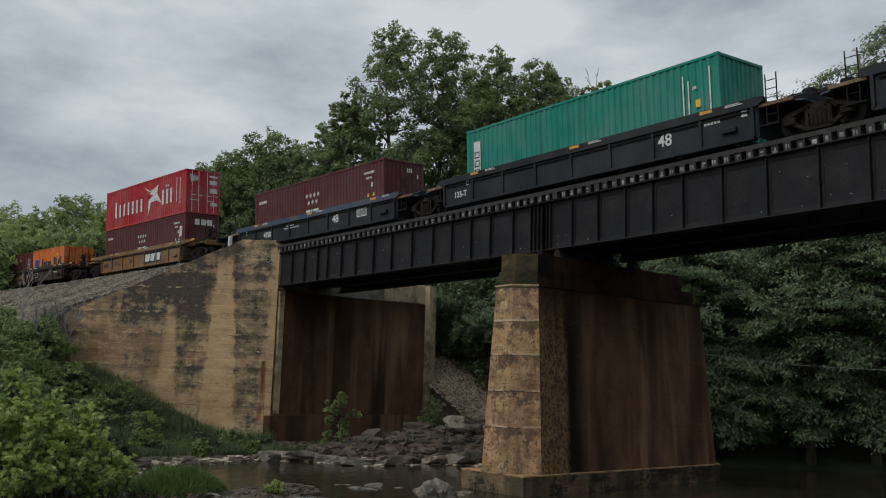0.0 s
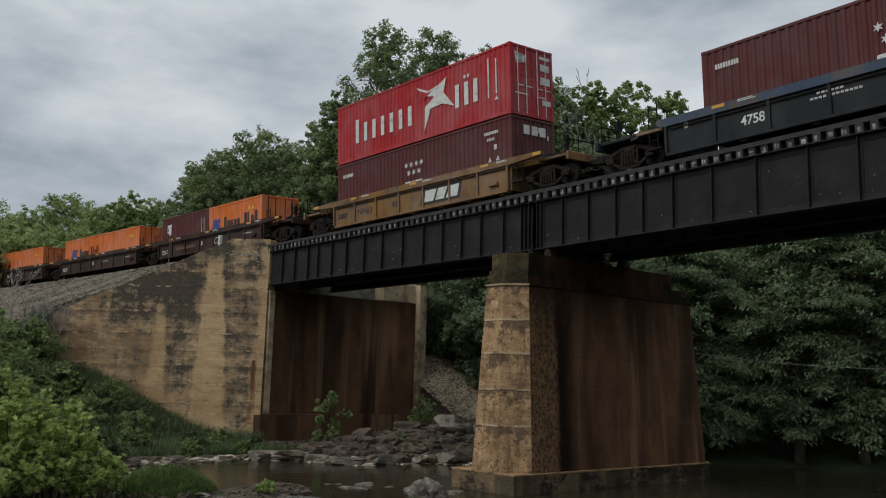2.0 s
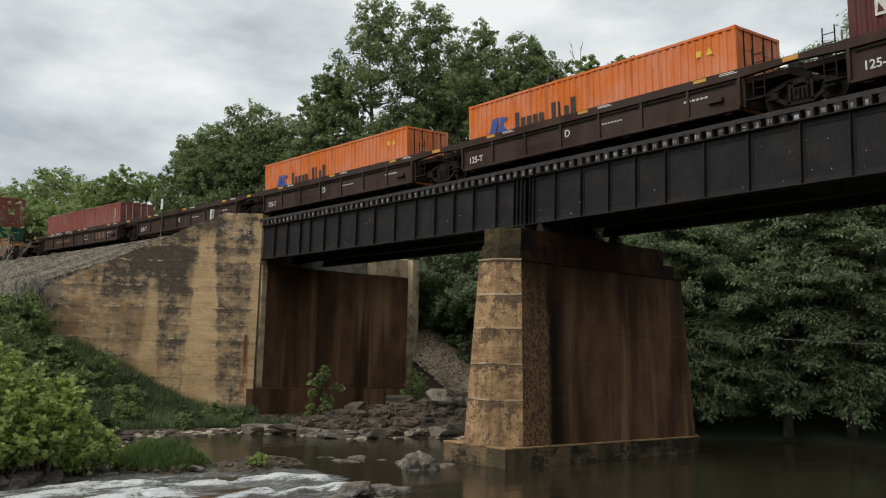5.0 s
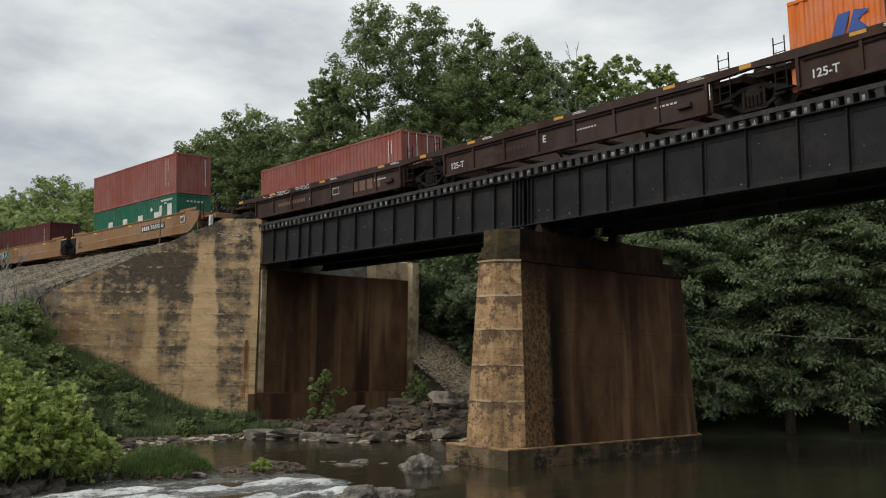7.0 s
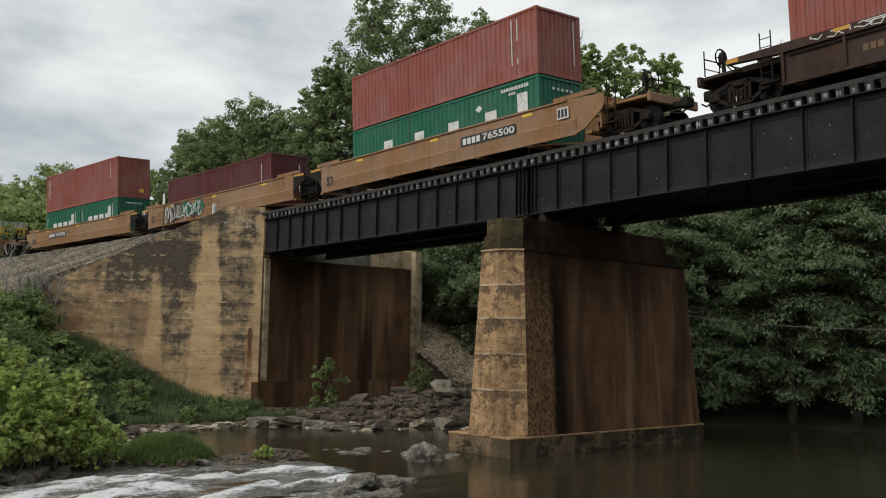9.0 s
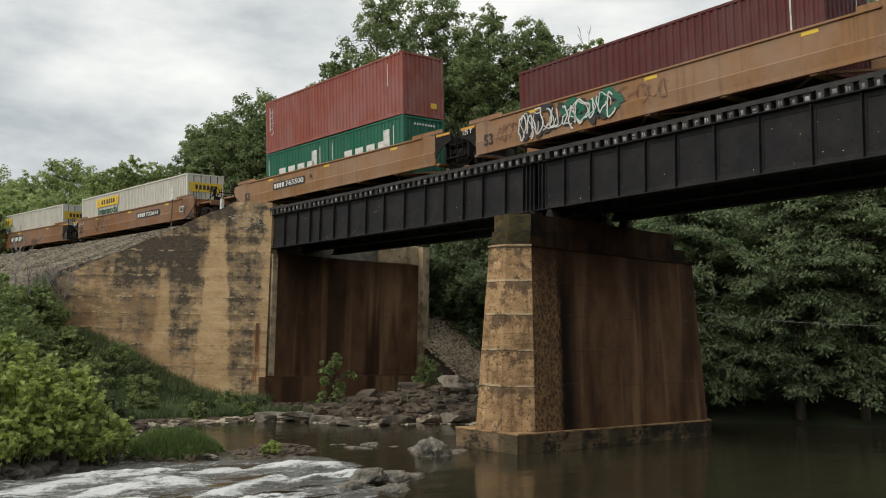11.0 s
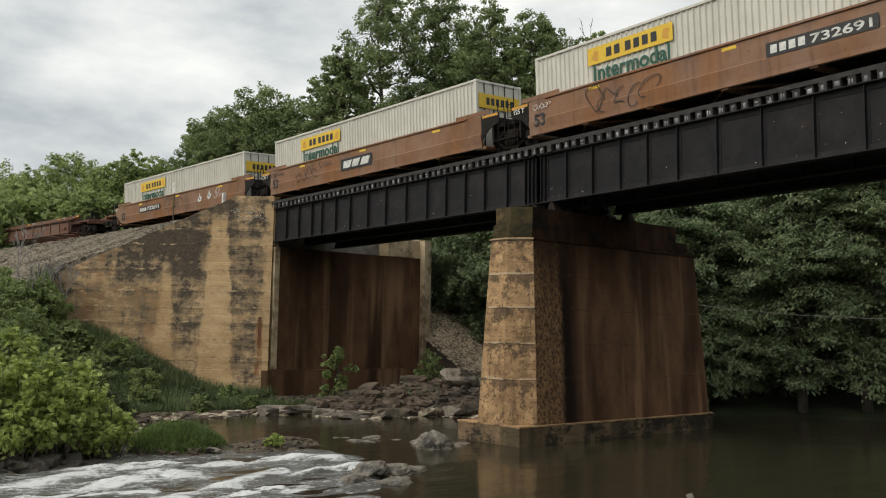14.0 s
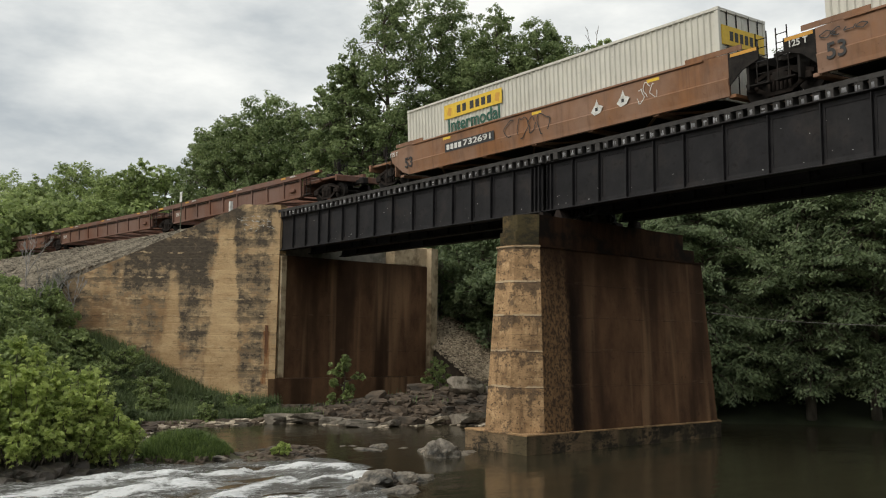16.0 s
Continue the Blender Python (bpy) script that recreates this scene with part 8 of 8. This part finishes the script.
for k, p in enumerate(pts[:800]):
    stone_geo(g, (p[0], p[1], max(p[2], -0.05) + 0.04), float(r_.uniform(0.06, 0.26)), 6000 + k, 0.42, 1)
solid("shore_stones", g, M_PALEROCK, "pale worn stones along the waterline", "stones", kind="stuff")
# crushed stone on the embankment slope
g = Geo()
pts = scatter(34000, 34, -64, -42.5, 8, 26, lambda x, y, z, d, al, be: (z > 4.0) & ((be > 0.6) | (al > 11.6)))
far_pts = scatter(16000, 37, -92, -64, 6, 26, lambda x, y, z, d, al, be: (z > 6.0))
heap = scatter(26000, 36, -48, -33, 33.2, 42, lambda x, y, z, d, al, be: (z > 1.5))
tet = np.array(((1, 1, 1), (-1, -1, 1), (-1, 1, -1), (1, -1, -1)), float)
rr = np.random.default_rng(35)
M_STONE = leaf_mat("crushed_stone", (0.042, 0.036, 0.028), (0.27, 0.235, 0.182), 0.0, 0.1)
M_TANSTONE = leaf_mat("tan_crushed_stone", (0.10, 0.080, 0.058), (0.58, 0.47, 0.34), 0.0, 0.1)


def loose(name, label, pts, lo, hi, material):
    """Four-sided chips of stone lying at the given places."""
    vs = (pts[:, None, :] + (0, 0, 0.05) + rr.normal(0, 0.012, (len(pts), 4, 3)) + tet[None] * rr.uniform(lo, hi, (len(pts), 1, 1)) * rr.uniform(0.7, 1.2, (len(pts), 1, 3))).reshape(-1, 3)
    base = np.arange(len(pts))[:, None] * 4
    fs = np.concatenate([base + np.array(q) for q in ((0, 1, 2), (0, 3, 1), (0, 2, 3), (1, 3, 2))])
    me = bpy.data.meshes.new(name)
    me.from_pydata(vs.tolist(), [], fs.tolist())
    me.materials.append(material)
    return tagged(new(name, me), label, "gravel", kind="stuff")


loose("ballast_stones", "loose crushed grey stone on the embankment", pts, 0.028, 0.085, M_STONE)
loose("ballast_stones", "loose crushed grey stone beside the distant track", far_pts, 0.05, 0.12, M_STONE)
loose("gravel_heap", "heap of tan crushed stone beside the abutment", heap, 0.025, 0.06, M_TANSTONE)

# ---------------------------------------------------------------- rapids


def foam_mat():
    """Running shallow water, the sky's reflection put into its grey colour, turning to white foam where the surface
    breaks.
    """
    n = Net("broken_white_water", 0.2)
    at = n.tree.nodes.new("ShaderNodeAttribute")
    at.attribute_name = "foam"
    streak = n.tex(2.6, (1.5, 0.42, 1.0), 8.0, 0.68)
    lace = n.tex(11.0, (1.3, 0.55, 1.0), 7.0, 0.74)
    f = n.calc("ADD", n.calc("MULTIPLY_ADD", at.outputs["Fac"], 0.80, 0.28), n.calc("ADD", n.calc("MULTIPLY_ADD", streak, 1.9, -0.95), n.calc("MULTIPLY_ADD", lace, 1.7, -0.85)))
    # base lightened to grey in place of reflected sky
    c = n.ramp(n.tex(0.8, (1, 0.4, 1)), 0.35, 0.65, (0.10, 0.098, 0.088), (0.23, 0.225, 0.21))
    c = n.mix(n.rise(f, 0.20, 0.55, 0.45), c, (0.30, 0.31, 0.30))
    c = n.mix(n.rise(f, 0.40, 0.88), c, (0.86, 0.87, 0.87))
    link(n.tree, n.rise(f, 0.25, 0.7, 0.75), n.bsdf.inputs["Roughness"])
    n.bsdf.inputs["IOR"].default_value = 1.33
    return n.done(c, n.calc("ADD", n.calc("MULTIPLY", streak, 0.9), n.calc("MULTIPLY", lace, 0.35)), 1.0, 0.24, 0.5)


M_FOAM = foam_mat()
# lines along which the water breaks: half width, strength, points
BREAKS = ((0.55, 1.0, ((-21.0, 4.0), (-21.4, 5.2), (-21.8, 6.4), (-22.6, 7.8), (-22.5, 8.7))), (0.6, 1.0, ((-20.6, 6.9), (-20.9, 8.2), (-21.1, 9.1))), (0.22, 0.8, ((-23.4, 7.3), (-23.3, 8.7), (-23.0, 9.6))),
          (0.28, 0.95, ((-18.3, 7.6), (-18.9, 9.1), (-19.5, 10.1), (-20.0, 11.4))), (0.30, 0.85, ((-21.9, 9.9), (-22.1, 11.0), (-22.1, 12.4), (-21.3, 13.8))), (0.22, 0.9, ((-19.7, 11.6), (-20.0, 13.0), (-19.8, 14.2))),
          (0.25, 0.7, ((-17.2, 7.0), (-17.6, 9.0), (-17.9, 10.8))), (0.2, 0.6, ((-16.2, 8.0), (-16.6, 10.0))), (0.3, 0.7, ((-19.6, 4.0), (-19.8, 6.2), (-19.4, 7.4))))

xs, ys = np.arange(-25.6, -13.0, 0.11), np.arange(1.5, 15.4, 0.12)
rx_, ry_ = np.meshgrid(xs, ys)
gap = np.minimum(np.minimum(np.interp(ry_, (3, 8, 11.3, 13.3, 14.8, 15.3), (-13.2, -14.0, -15.3, -17.6, -19.2, -21.0)) - rx_, 15.2 - ry_), 2.5)
foam_at = np.zeros(rx_.shape)
for half_w, power, line in BREAKS:
    for (ax, ay), (bx, by) in zip(line, line[1:]):
        tt = np.clip(((rx_ - ax) * (bx - ax) + (ry_ - ay) * (by - ay)) / ((bx - ax) ** 2 + (by - ay) ** 2), 0, 1)
        off = np.hypot(rx_ - ax - tt * (bx - ax), ry_ - ay - tt * (by - ay))
        foam_at = np.maximum(foam_at, power * np.exp(-(off / half_w) ** 2))
g = Geo()
idx, foam_v = {}, []
for j, y in enumerate(ys):
    for i, x in enumerate(xs):
        e = gap[j, i]
        if e < -0.3:
            continue
        d = max(0.0, min(1.0, e / 0.9))
        h = 0.10 * noise.noise((x * 0.8, y * 0.4, 1.0)) + 0.07 * noise.noise((x * 1.9, y * 0.8, 4.0)) + 0.03 * noise.noise((x * 4.5, y * 2.2, 2.0)) + 0.13 * foam_at[j, i] * (0.6 + 0.8 * noise.noise((x * 2.6, y * 1.6, 7.0)))
        idx[i, j] = len(g.v)
        foam_v.append(float(foam_at[j, i] * (0.7 + 0.6 * noise.noise((x * 1.2, y * 0.9, 9.0))) * d))
        g.v.append((float(x), float(y), -0.05 + (0.08 + h) * d))
for (i, j) in idx:
    if (i + 1, j) in idx and (i, j + 1) in idx and (i + 1, j + 1) in idx:
        g.f.append((idx[i, j], idx[i + 1, j], idx[i + 1, j + 1], idx[i, j + 1]))
        g.m.append(0)
used_v = sorted({i for f in g.f for i in f})
rapid_v = list(g.v)
rapids = solid("rapids", g, M_FOAM, "shallow rapids with streaks of white broken water", "rapids", kind="structure", smooth=True)
rapids.data.attributes.new("foam", "FLOAT", "POINT").data.foreach_set("value", [foam_v[i] for i in used_v])

CRESTS = []
rc = random.Random(44)
M_SPRAY = mat("white_foam", (0.55, 0.57, 0.57), (0.84, 0.85, 0.85), 5.0, 0.75, bump=0.9, bump_size=0.05, stain=(0.22, 0.23, 0.22), stain_scale=3.0, stain_at=(0.55, 0.75))


def surface(x, y):
    """Height of the rapids at a place."""
    i, j = int(round((x - xs[0]) / 0.11)), int(round((y - ys[0]) / 0.12))
    return rapid_v[idx[i, j]][2] if (i, j) in idx else 0.05


for k in range(48):
    line = BREAKS[k % len(BREAKS)][2]
    j = rc.randrange(len(line) - 1)
    f = rc.random()
    x, y = line[j][0] + (line[j + 1][0] - line[j][0]) * f + rc.uniform(-0.3, 0.3), line[j][1] + (line[j + 1][1] - line[j][1]) * f
    if ground_z(x, y) > 0.0:
        continue
    # a thin torn sheet of froth lying on the water
    g = Geo()
    rings, sides = 5, 17
    size = rc.uniform(0.08, 0.20)
    here = surface(x, y)
    g.v.append((0, 0, 0.022))
    for a in range(1, rings + 1):
        for b in range(sides):
            ph = 2 * math.pi * b / sides
            tear = 1 + 0.9 * noise.noise((math.cos(ph) * 2.6 + k, math.sin(ph) * 2.6, k * 1.3))
            rr_ = size * a / rings * tear
            px, py = rr_ * math.cos(ph), rr_ * math.sin(ph) * 2.4
            g.v.append((px, py, surface(x + px, y + py) - here + 0.022 * (1 - (a / rings) ** 2) * (1 + 0.9 * noise.noise((px * 14, py * 8, k * 2.0))) - (0.02 if a == rings else 0)))
    for b in range(sides):
        g.f.append((0, 1 + b, 1 + (b + 1) % sides))
        g.m.append(0)
        for a in range(rings - 1):
            i, i2 = 1 + a * sides + b, 1 + a * sides + (b + 1) % sides
            g.f.append((i, i + sides, i2 + sides, i2))
            g.m.append(0)
    ob = solid("foam_crest", g, M_SPRAY, "thin torn sheet of white foam on the rapids", "foam", "foam crests in the rapids", smooth=True)
    CRESTS.append((ob, x, y, here, rc.uniform(0, 6.28), rc.uniform(0.8, 1.6)))

# ---------------------------------------------------------------- movement


def motions():
    times = [k * 0.5 for k in range(33)]
    for ob, mid, half, up in MOVING:
        walk(ob, [(t, on_line(mid + run(t), half, up)) for t in times])
    for ob, x, y, z, ph, sp in CRESTS:
        walk(ob, [(t, Matrix.Translation((x + 0.03 * math.sin(4.1 * sp * t + ph), y + 0.10 * math.sin(2.3 * sp * t + ph * 2), z + 0.008 * math.sin(5.2 * sp * t + ph)))) for t in times])


motions()
